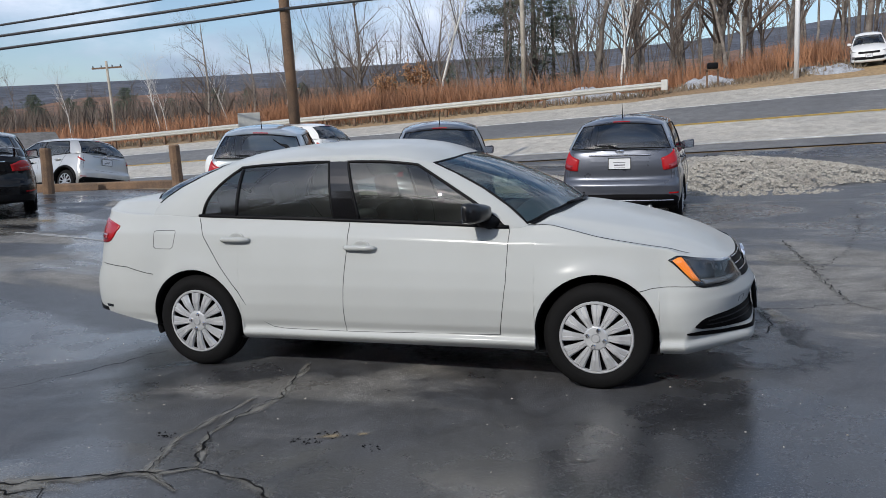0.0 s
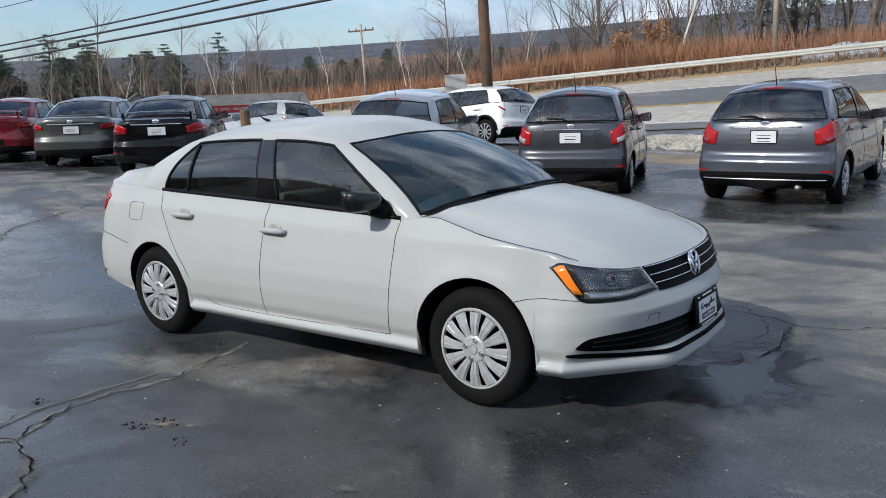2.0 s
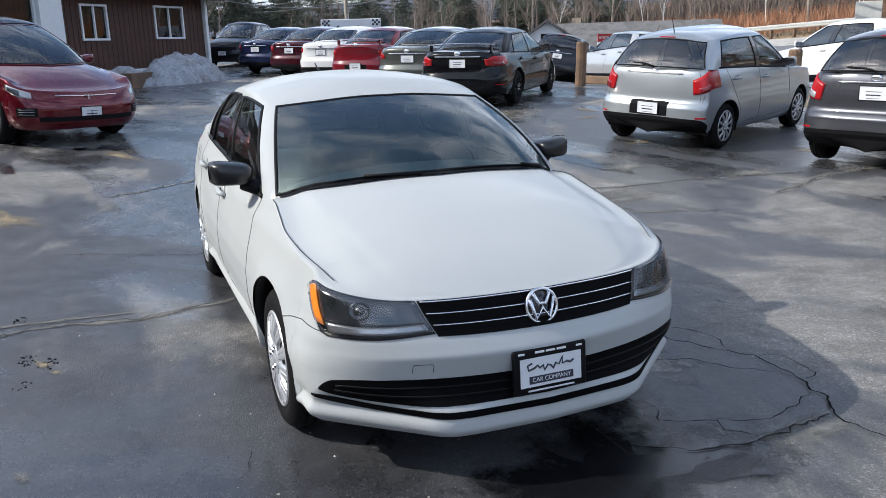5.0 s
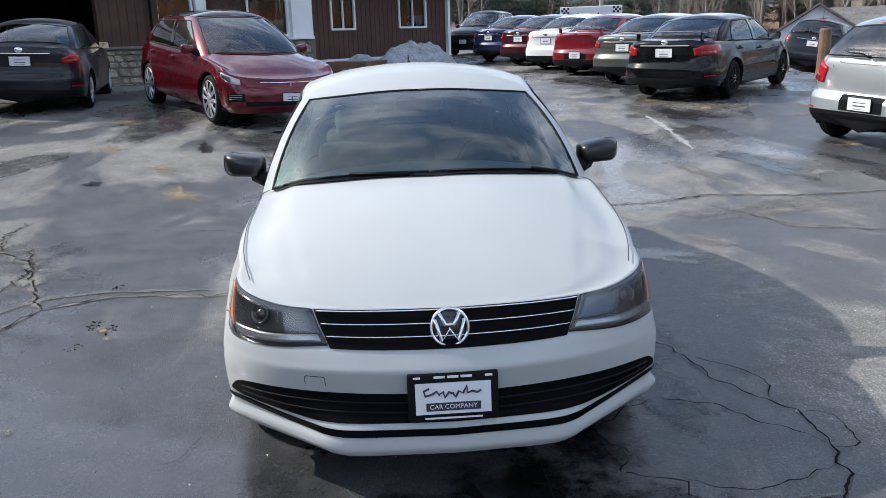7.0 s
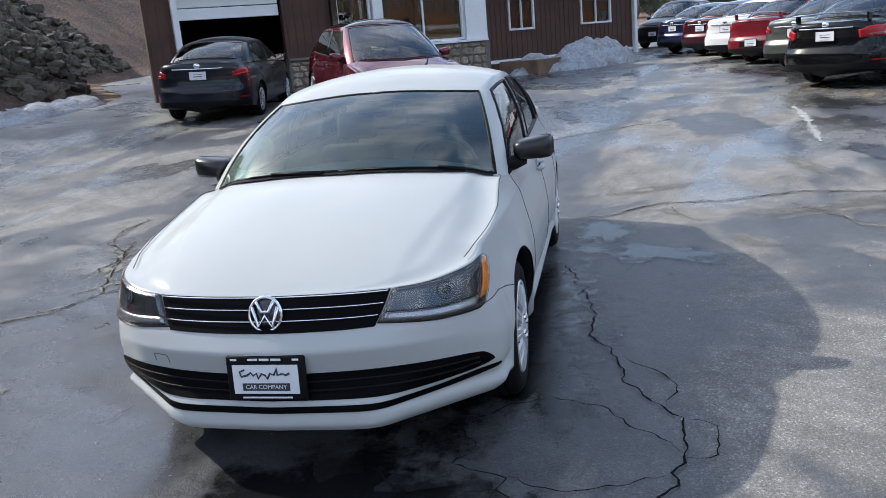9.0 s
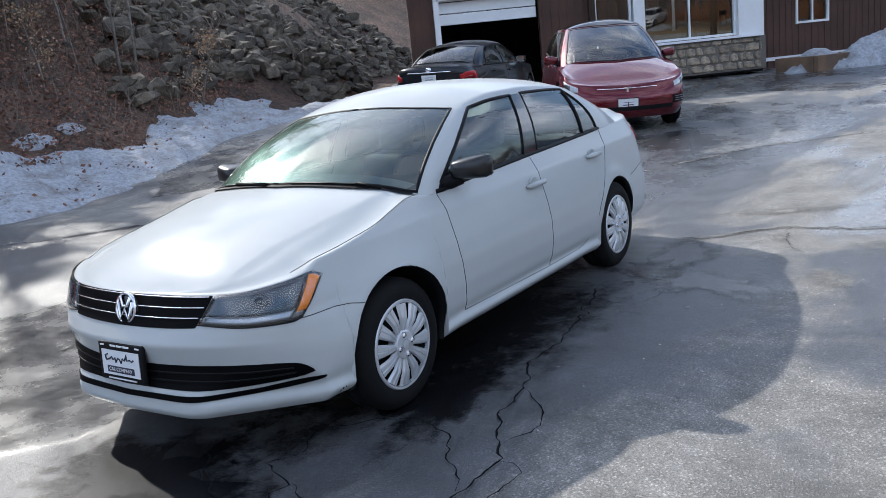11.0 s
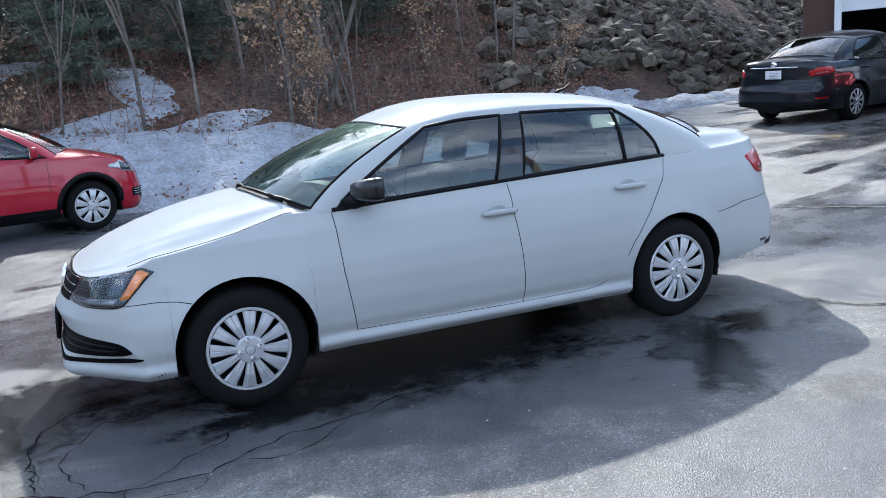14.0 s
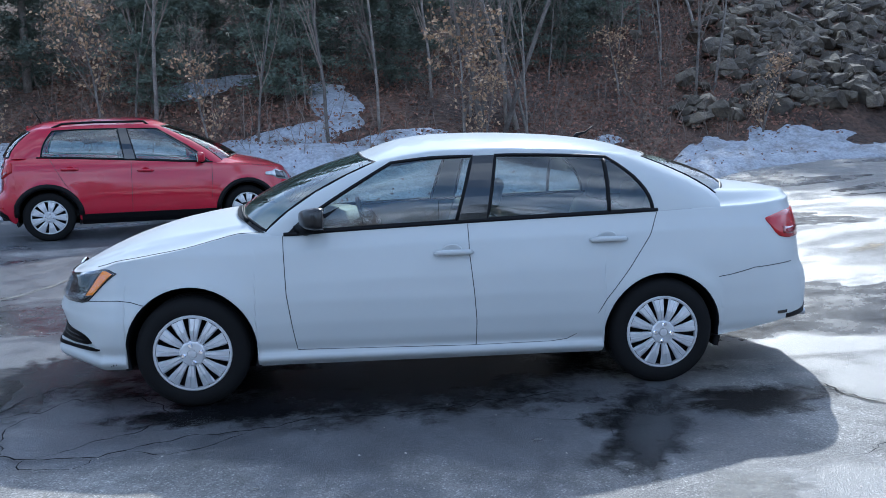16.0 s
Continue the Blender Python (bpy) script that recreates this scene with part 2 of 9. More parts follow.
def lot_asphalt(name, sealed, bleached):
    """Sealed dark tarmac running into bleached old tarmac, with sheets of standing damp that mirror the sky."""
    m, nt, b = mat_base(name)
    n, l = nt.nodes, nt.links
    t = n.new("ShaderNodeTexCoord")

    def mapped(scale, turn):
        mp_ = n.new("ShaderNodeMapping")
        mp_.inputs["Rotation"].default_value, mp_.inputs["Scale"].default_value = (0, 0, turn), scale
        l.new(t.outputs["Object"], mp_.inputs["Vector"])
        return mp_.outputs["Vector"]

    def noisy(vec, scale, detail, rough, bend=0.0):
        z = n.new("ShaderNodeTexNoise")
        z.inputs["Scale"].default_value, z.inputs["Detail"].default_value, z.inputs["Roughness"].default_value, z.inputs["Distortion"].default_value = scale, detail, rough, bend
        l.new(vec, z.inputs["Vector"])
        return z.outputs["Fac"]

    def ramp(v, a, b_, c, d, soft=False):
        r = n.new("ShaderNodeMapRange")
        if soft:
            r.interpolation_type = "SMOOTHSTEP"
        set_in(r, From_Min=a, From_Max=b_, To_Min=c, To_Max=d)
        l.new(v, r.inputs["Value"])
        return r.outputs["Result"]

    def calc(op, *vals):
        q = n.new("ShaderNodeMath")
        q.operation = op
        for i, v in enumerate(vals):
            if isinstance(v, (int, float)):
                q.inputs[i].default_value = v
            else:
                l.new(v, q.inputs[i])
        return q.outputs[0]

    def blend(f, a, b_):
        return calc("MULTIPLY_ADD", f, calc("SUBTRACT", b_, a), a)

    obj = t.outputs["Object"]
    sx = n.new("ShaderNodeSeparateXYZ")
    l.new(obj, sx.inputs["Vector"])
    # how old the tarmac is: new sealer on one side of the lot, bleached on the other
    rp = n.new("ShaderNodeValToRGB")
    e = rp.color_ramp.elements
    e[0].position, e[0].color = 0.0, (0.40, 0.40, 0.40, 1)
    e[1].position, e[1].color = 1.0, (0.42, 0.42, 0.42, 1)
    for pos, val in ((0.22, 0.41), (0.40, 0.40), (0.44, 0.43), (0.48, 0.525), (0.55, 0.54), (0.61, 0.46), (0.70, 0.41)):
        k = e.new(pos)
        k.color = (val, val, val, 1)
    l.new(ramp(sx.outputs["Y"], -10.0, 15.0, 0.0, 1.0), rp.inputs["Fac"])
    big = noisy(mapped((0.7, 1.3, 1), 0.35), 0.5, 9, 0.60, 0.6)
    # paler towards the garage, with sky sheen put into the tone
    side = calc("MULTIPLY", ramp(sx.outputs["X"], 0.8, -4.5, 0.0, 0.14), ramp(sx.outputs["Y"], 0.5, -1.2, 0.0, 1.0))
    nose = calc("MULTIPLY", ramp(sx.outputs["X"], 2.1, 2.9, 0.0, 0.11, True), calc("MULTIPLY", ramp(sx.outputs["Y"], -1.6, -0.4, 0.0, 1.0, True), ramp(sx.outputs["Y"], 4.0, 2.6, 0.0, 1.0, True)))
    side = calc("ADD", side, nose)
    old = ramp(calc("ADD", calc("ADD", big, rp.outputs["Color"]), calc("SUBTRACT", side, 0.5)), 0.47, 0.58, 0.0, 1.0, True)
    # damp sheets with a fairly crisp shore, and a thin general damp between them
    sheet_ = noisy(mapped((0.55, 1.0, 1), -0.5), 0.42, 7, 0.52, 1.1)
    # the sealed half and the slope down from the row of cars hold the meltwater
    soak = calc("MAXIMUM", calc("MAXIMUM", ramp(sx.outputs["Y"], 3.4, 5.4, 0.0, 0.09, True), calc("MULTIPLY", ramp(sx.outputs["X"], -1.5, -5.0, 0.0, 0.10, True), ramp(sx.outputs["Y"], -2.5, 0.0, 0.45, 1.0, True))), calc("MULTIPLY", ramp(sx.outputs["Y"], 0.2, -1.6, 0.0, 0.085, True), ramp(sx.outputs["Y"], -6.0, -3.6, 0.0, 1.0, True)))
    sheet_ = calc("SUBTRACT", calc("ADD", sheet_, soak), nose)
    wet = ramp(sheet_, 0.53, 0.63, 0.0, 1.0, True)
    grain = noisy(obj, 105, 5, 0.8)
    mid = noisy(obj, 2.2, 12, 0.68)
    fine = noisy(obj, 9.0, 8, 0.7)
    vo = n.new("ShaderNodeTexVoronoi")
    vo.inputs["Scale"].default_value = 135
    l.new(obj, vo.inputs["Vector"])
    vr = n.new("ShaderNodeSeparateColor")
    l.new(vo.outputs["Color"], vr.inputs["Color"])
    mix = n.new("ShaderNodeMixRGB")
    mix.inputs["Color1"].default_value, mix.inputs["Color2"].default_value = (*sealed, 1), (*bleached, 1)
    l.new(old, mix.inputs["Fac"])
    tone = calc("MULTIPLY", calc("MULTIPLY", ramp(grain, 0.34, 0.68, 0.55, 1.6), ramp(mid, 0.32, 0.68, 0.68, 1.35)), calc("MULTIPLY", ramp(vr.outputs["Red"], 0.82, 1, 0.95, 1.8), ramp(fine, 0.3, 0.7, 0.8, 1.2)))
    vm = n.new("ShaderNodeVectorMath")
    vm.operation = "SCALE"
    l.new(mix.outputs["Color"], vm.inputs[0])
    l.new(calc("MULTIPLY", tone, ramp(wet, 0, 1, 1.0, 0.62)), vm.inputs["Scale"])
    l.new(vm.outputs["Vector"], b.inputs["Base Color"])
    l.new(blend(wet, calc("ADD", ramp(old, 0, 1, 0.40, 0.68), ramp(mid, 0.3, 0.7, -0.06, 0.10)), ramp(mid, 0.3, 0.7, 0.15, 0.36)), b.inputs["Roughness"])
    l.new(blend(wet, ramp(old, 0, 1, 0.45, 0.28), 0.55), b.inputs["Specular IOR Level"])
    bp = n.new("ShaderNodeBump")
    bp.inputs["Distance"].default_value = 0.009
    l.new(blend(wet, ramp(old, 0, 1, 0.40, 1.0), 0.05), bp.inputs["Strength"])
    l.new(calc("MULTIPLY_ADD", vo.outputs["Distance"], 0.55, grain), bp.inputs["Height"])
    l.new(bp.outputs["Normal"], b.inputs["Normal"])
    return m


def faded(name, color, rough=0.8, top=0.85, full=1.25):
    """A film of dust, damp or painted shade that thins out raggedly towards the rim of its patch."""
    m, nt, b = mat_base(name)
    n, l = nt.nodes, nt.links
    b.inputs["Roughness"].default_value = rough
    t = n.new("ShaderNodeTexCoord")
    nz = n.new("ShaderNodeTexNoise")
    nz.inputs["Scale"].default_value, nz.inputs["Detail"].default_value, nz.inputs["Roughness"].default_value = 6.0, 10, 0.75
    l.new(t.outputs["Object"], nz.inputs["Vector"])
    vm = n.new("ShaderNodeVectorMath")
    vm.operation = "SCALE"
    vm.inputs[0].default_value = color
    mr = n.new("ShaderNodeMapRange")
    set_in(mr, From_Min=0.3, From_Max=0.7, To_Min=0.6, To_Max=1.3)
    l.new(nz.outputs["Fac"], mr.inputs["Value"])
    l.new(mr.outputs["Result"], vm.inputs["Scale"])
    l.new(vm.outputs["Vector"], b.inputs["Base Color"])
    at = n.new("ShaderNodeAttribute")
    at.attribute_name = "fade"
    ad = n.new("ShaderNodeMath")
    l.new(at.outputs["Fac"], ad.inputs[0])
    l.new(nz.outputs["Fac"], ad.inputs[1])
    fr = n.new("ShaderNodeMapRange")
    set_in(fr, From_Min=0.72, From_Max=full, To_Min=0.0, To_Max=top)
    l.new(ad.outputs[0], fr.inputs["Value"])
    l.new(fr.outputs["Result"], b.inputs["Alpha"])
    return m


M_ASPH = lot_asphalt("asphalt_lot", (0.064, 0.065, 0.069), (0.215, 0.205, 0.190))
M_ROAD_D = asphalt("asphalt_road", (0.10, 0.10, 0.103), (0.145, 0.145, 0.146), 0.35, 0.65, 0.2, 0.5, 0.75, 0.2)
M_ROAD_L = asphalt("asphalt_salted", (0.33, 0.31, 0.275), (0.375, 0.352, 0.312), 0.35, 0.65, 0.4, 0.4, 0.8, 0.2)
M_CRACK = plain("crack_tar", (0.010, 0.010, 0.011), 0.9, noise_amt=0.3, scale=30, spec=0.05)
M_SEAL = faded("dry_crack_edge", (0.185, 0.178, 0.160))
# serves real damp and the shade painted under the white saloon
M_DAMP_SHADE = faded("damp_and_shade_tarmac", (0.007, 0.0075, 0.009), 0.26, 0.92, 0.95)
M_SAND = faded("sand_patch", (0.27, 0.215, 0.135))
M_SALT = faded("dried_salt", (0.42, 0.42, 0.41), 0.7, 0.8, 1.2)
M_BRUSHLAND = two_tone("brush_field", (0.22, 0.115, 0.07), (0.12, 0.075, 0.055), 0.22, rough=0.95, bump=1.0, dist=0.3, fscale=2.5, fine=0.4)
M_LINE_W = two_tone("line_white", (0.62, 0.62, 0.60), (0.35, 0.35, 0.34), 1.5, rough=0.7)
M_LINE_Y = two_tone("line_yellow", (0.55, 0.36, 0.06), (0.35, 0.25, 0.08), 1.5, rough=0.7)
M_EARTH = two_tone("dead_grass", (0.36, 0.255, 0.135), (0.24, 0.16, 0.09), 0.12, rough=0.95, bump=0.8, dist=0.1, fscale=6)
M_DIRT = two_tone("roadside_dirt", (0.16, 0.125, 0.085), (0.26, 0.21, 0.15), 0.8, rough=0.9, bump=0.6, fscale=25)
M_LITTER = two_tone("leaf_litter", (0.125, 0.074, 0.050), (0.065, 0.042, 0.031), 0.7, rough=0.95, bump=1.0, dist=0.12, fscale=9, fine=0.5)
M_SNOW = two_tone("old_snow", (0.37, 0.39, 0.43), (0.21, 0.20, 0.19), 2.6, 0.45, 0.72, 0.85, 1.0, dist=0.06, fscale=16, fine=0.22)
M_ROCK = two_tone("riprap", (0.075, 0.060, 0.046), (0.175, 0.145, 0.105), 1.4, rough=0.85, bump=0.7, dist=0.05, fscale=14, rnd=0.35)
M_GRAVEL = two_tone("crushed_stone", (0.46, 0.43, 0.375), (0.34, 0.315, 0.275), 1.5, rough=0.9, bump=1.0, dist=0.05, fscale=22, fine=0.4, rnd=0.2)
M_BARK = two_tone("grey_bark", (0.21, 0.185, 0.16), (0.12, 0.10, 0.085), 3.0, rough=0.9, bump=0.6, fscale=30, rnd=0.3)
M_BIRCH = two_tone("birch_bark", (0.62, 0.60, 0.56), (0.30, 0.28, 0.25), 6.0, 0.5, 0.75, 0.8, 0.4, fscale=30)
M_TWIG = plain("twigs", (0.17, 0.135, 0.11), 0.9, noise_amt=0.3, scale=2, rnd=0.3)
M_NEEDLE = two_tone("pine_needles", (0.075, 0.096, 0.070), (0.115, 0.135, 0.100), 1.5, rough=0.7, bump=0.2, rnd=0.3)
M_BRUSH = two_tone("red_brush", (0.38, 0.19, 0.10), (0.25, 0.13, 0.075), 0.5, rough=0.9, bump=0.1)
M_TANLEAF = two_tone("dry_leaves", (0.42, 0.235, 0.11), (0.30, 0.15, 0.07), 3.0, rough=0.7, bump=0.1)
M_PALELEAF = two_tone("pale_leaves", (0.46, 0.31, 0.18), (0.33, 0.20, 0.11), 3.0, rough=0.7, bump=0.1)
# blue-grey haze of distance is mixed into the wood colour
M_FARWOOD_HAZE = two_tone("far_woods", (0.092, 0.098, 0.122), (0.058, 0.064, 0.082), 0.02, rough=1.0, bump=1.0, dist=3.0, fscale=0.25, fine=0.45)
M_WOODPOLE = two_tone("weathered_pole", (0.20, 0.125, 0.075), (0.12, 0.08, 0.055), 2.0, rough=0.85, bump=0.5, fscale=40)
M_GREYPOLE = two_tone("grey_pole", (0.42, 0.38, 0.32), (0.30, 0.27, 0.22), 2.0, rough=0.8, bump=0.4, fscale=40)
M_CABLE = plain("weathered_cable", (0.045, 0.045, 0.047), 0.4)
M_GALV = plain("galvanised_steel", (0.55, 0.55, 0.52), 0.5, 0.6, noise_amt=0.15, scale=6)
M_SIDING = two_tone("brown_siding", (0.085, 0.040, 0.027), (0.060, 0.030, 0.021), 1.0, rough=0.75, bump=0.15, fscale=40, fine=0.1)
M_WHITE = plain("white_trim", (0.76, 0.77, 0.78), 0.5, noise_amt=0.05, scale=8)
M_ROOF = two_tone("roof_shingle", (0.050, 0.048, 0.048), (0.085, 0.08, 0.078), 3.0, rough=0.9, bump=0.4, fscale=12)
M_ROOFG = two_tone("grey_roof", (0.16, 0.155, 0.15), (0.11, 0.105, 0.10), 2.0, rough=0.85, bump=0.4, fscale=12)
M_STONE = two_tone("field_stone", (0.36, 0.29, 0.20), (0.22, 0.19, 0.16), 3.0, rough=0.8, bump=0.4, fscale=25, rnd=0.35)
M_MORTAR = plain("mortar", (0.16, 0.145, 0.125), 0.9, noise_amt=0.2, scale=20)
# near black stands for the lack of light indoors
M_ROOM_SHADE = plain("unlit_room_shade", (0.012, 0.012, 0.013), 0.8, noise_amt=0.2, scale=4)
M_SHOPGLASS = glass("shop_glass", (0.55, 0.60, 0.62), 0.12)
M_RUBBER = plain("tyre_rubber", (0.0075, 0.0075, 0.008), 0.8, noise_amt=0.25, scale=14, bump=0.15, rough_var=0.1, spec=0.15)
M_BLACKPL = plain("black_plastic", (0.006, 0.006, 0.007), 0.5, noise_amt=0.1, scale=10, spec=0.12)
M_GLOSSBLK = plain("gloss_black", (0.006, 0.006, 0.007), 0.12, coat=0.6)
M_SATIN = plain("satin_black", (0.006, 0.006, 0.007), 0.32, coat=0.15, noise_amt=0.1, scale=10)
M_HUBSILVER = plain("silver_hubcap", (0.56, 0.57, 0.59), 0.36, 0.45, 0.2, 0.03, 3)
M_ALLOY = plain("alloy", (0.50, 0.51, 0.53), 0.35, 0.8, noise_amt=0.08, scale=10)
M_CHROME = plain("chrome", (0.85, 0.85, 0.87), 0.08, 1.0)
M_GAP = plain("panel_gap", (0.010, 0.010, 0.011), 0.6)
M_SEAT = plain("grey_cloth", (0.055, 0.057, 0.062), 0.9, noise_amt=0.2, scale=60, bump=0.2)
M_SEATL = plain("light_cloth", (0.22, 0.215, 0.205), 0.9, noise_amt=0.2, scale=60, bump=0.2)
M_SEATM = plain("mid_grey_cloth", (0.12, 0.12, 0.118), 0.9, noise_amt=0.2, scale=60, bump=0.2)
M_DASH = plain("dash_vinyl", (0.022, 0.022, 0.024), 0.6, noise_amt=0.1, scale=40, bump=0.2)
M_WINDSHIELD = glass("windshield_glass", (0.60, 0.74, 0.71), 0.14, 0.0, 0.030, (0.60, 0.90, 0.83))
M_SIDEGLASS = glass("side_glass", (0.64, 0.72, 0.70), 0.122, 0.0, 0.012, (0.85, 0.9, 0.9))
M_REARGLASS = glass("rear_glass", (0.93, 0.97, 0.97), 0.17)
M_TAILRED = plain("red_lens", (0.34, 0.006, 0.009), 0.25, coat=0.3, spec=0.3)
M_TAILDARK = plain("deep_red_lens", (0.20, 0.006, 0.010), 0.12, coat=1.0)
M_CLEARLENS = plain("clear_lens", (0.40, 0.415, 0.43), 0.15, 0.4, 0.6)
M_AMBER = plain("amber_lens", (0.90, 0.28, 0.02), 0.2, coat=1.0)
M_LAMPGREY = plain("lamp_reflector", (0.060, 0.065, 0.072), 0.15, 0.5, 0.6, 0.5, 10)
M_LAMPBLADE = plain("lamp_silver", (0.34, 0.35, 0.37), 0.22, 0.7)
M_LENS = glass("lamp_lens", (0.96, 0.97, 0.98), 0.07)
M_PLATE = plain("plate_white", (0.72, 0.73, 0.75), 0.4, noise_amt=0.05)
M_INK = plain("plate_ink", (0.03, 0.03, 0.05), 0.5)
M_REDINK = plain("sign_red", (0.45, 0.03, 0.03), 0.5)

WHITE_P = plain("white_paint", (0.445, 0.460, 0.458), 0.42, 0.0, 0.45, 0.03, 3.0, 0.0, 0.0, 0.0, 0.05)
next(q for q in WHITE_P.node_tree.nodes if q.type == "BSDF_PRINCIPLED").inputs["Coat Roughness"].default_value = 0.13
PAINTS = {
    "graphite": paint("graphite_metallic", (0.100, 0.108, 0.132), 0.6, 0.30),
    "charcoal": paint("charcoal_metallic", (0.066, 0.069, 0.080), 0.6, 0.30),
    "silverblue": paint("silver_blue_metallic", (0.36, 0.39, 0.41), 0.6, 0.32),
    "silver": paint("silver_metallic", (0.50, 0.50, 0.49), 0.6, 0.32),
    "white": paint("pearl_white", (0.72, 0.72, 0.71), 0.0, 0.35),
    "black": plain("black_paint", (0.004, 0.004, 0.005), 0.25, 0.0, 0.55, 0.02, 3.0, 0.0, 0.08),
    "sage": paint("sage_metallic", (0.105, 0.11, 0.10), 0.6, 0.34),
    "red": paint("red_paint", (0.155, 0.008, 0.015), 0.0, 0.3),
    "maroon": paint("maroon_paint", (0.045, 0.005, 0.010), 0.2, 0.3),
    "navy": paint("navy_paint", (0.012, 0.018, 0.055), 0.2, 0.3),
    "dark": plain("dark_grey_paint", (0.012, 0.014, 0.019), 0.3, 0.3, 0.6, 0.04, 3.0, 0.0, 0.10),
    "crimson": paint("crimson_multicoat", (0.115, 0.003, 0.010), 0.5, 0.25, 0.02),
    "sxred": paint("bright_red_paint", (0.37, 0.009, 0.028), 0.0, 0.3),
}

M_GRILLE = plain("black_mesh", (0.003, 0.003, 0.0035), 0.5, spec=0.04)
# ---- building tools ----
def mesh_from(name, verts, faces, smooth=False):
    me = bpy.data.meshes.new(name)
    me.from_pydata([tuple(v) for v in verts], [], faces)
    me.validate()
    me.update()
    if smooth:
        me.polygons.foreach_set("use_smooth", [True] * len(me.polygons))
    return me


def thing(name, label, category, group="", kind="", m=None):
    e = new(name)
    e.empty_display_size = 0.2
    if m is not None:
        e.matrix_world = m
    return tagged(e, label, category, group, kind)


def put(name, me, material, parent=None, label=""):
    """One mesh object, under a thing or part if given, in its parent's space."""
    if material and not me.materials:
        me.materials.append(material)
    ob = new(name, me)
    if parent is not None:
        ob.parent = parent
    if label:
        ob["label"] = label
    return ob


def part(name, bm, material, parent=None, label="", smooth=False):
    me = bpy.data.meshes.new(name)
    bm.to_mesh(me)
    bm.free()
    if smooth:
        me.polygons.foreach_set("use_smooth", [True] * len(me.polygons))
    return put(name, me, material, parent, label)


def bm_box(bm, cx, cy, cz, sx, sy, sz, rot=None, taper=1.0):
    vs = []
    for k in (-1, 1):
        f = taper if k > 0 else 1.0
        for i, j in ((-1, -1), (1, -1), (1, 1), (-1, 1)):
            v = Vector((i * sx / 2 * f, j * sy / 2 * f, k * sz / 2))
            if rot is not None:
                v = rot @ v
            vs.append(bm.verts.new(v + Vector((cx, cy, cz))))
    for f in ((3, 2, 1, 0), (4, 5, 6, 7), (0, 1, 5, 4), (1, 2, 6, 5), (2, 3, 7, 6), (3, 0, 4, 7)):
        bm.faces.new([vs[i] for i in f])
    return vs


def box(name, c, s, material, parent=None, label="", rot=None, bevel=0.0, taper=1.0):
    bm = bmesh.new()
    bm_box(bm, *c, *s, rot, taper)
    if bevel:
        bmesh.ops.bevel(bm, geom=bm.edges[:], offset=bevel, segments=2, affect="EDGES", profile=0.5)
    return part(name, bm, material, parent, label)


def lathe(profile, n, axis="y", cap=False):
    """Verts and faces of a profile [(radius, along)] turned about an axis."""
    vs, fs = [], []
    for r, a in profile:
        for k in range(n):
            c, s_ = math.cos(2 * math.pi * k / n), math.sin(2 * math.pi * k / n)
            vs.append({"y": (r * c, a, r * s_), "z": (r * c, r * s_, a), "x": (a, r * c, r * s_)}[axis])
    for i in range(len(profile) - 1):
        for k in range(n):
            q = (i * n + k, i * n + (k + 1) % n, (i + 1) * n + (k + 1) % n, (i + 1) * n + k)
            fs.append(q if axis == "y" else q[::-1] if axis == "x" else q)
    return vs, fs


def tube(pts, radii, n=6, close=True):
    """A tapered tube along points."""
    vs, fs = [], []
    pts = [Vector(p) for p in pts]
    for i, p in enumerate(pts):
        d = (pts[min(i + 1, len(pts) - 1)] - pts[max(i - 1, 0)])
        d = d.normalized() if d.length > 1e-9 else Vector((0, 0, 1))
        a = d.orthogonal().normalized() if i == 0 else (a - d * a.dot(d)).normalized()
        b_ = d.cross(a)
        r = radii[i] if isinstance(radii, (list, tuple)) else radii
        for k in range(n):
            t = 2 * math.pi * k / n
            vs.append(p + a * (r * math.cos(t)) + b_ * (r * math.sin(t)))
    for i in range(len(pts) - 1):
        for k in range(n):
            fs.append((i * n + k, i * n + (k + 1) % n, (i + 1) * n + (k + 1) % n, (i + 1) * n + k))
    if close:
        fs.append(tuple(range(n))[::-1])
        m_ = (len(pts) - 1) * n
        fs.append(tuple(range(m_, m_ + n)))
    return vs, fs


def merge(*groups):
    vs, fs = [], []
    for v, f in groups:
        o = len(vs)
        vs.extend(v)
        fs.extend([tuple(i + o for i in q) for q in f])
    return vs, fs


def grid_mesh(rows, flip=False):
    """Verts and faces of a grid given as rows of points."""
    vs, fs, n = [], [], len(rows[0])
    for r in rows:
        vs.extend(r)
    for i in range(len(rows) - 1):
        for j in range(n - 1):
            q = (i * n + j, i * n + j + 1, (i + 1) * n + j + 1, (i + 1) * n + j)
            fs.append(q[::-1] if flip else q)
    return vs, fs


def lerp(a, b_, t):
    return a + (b_ - a) * t


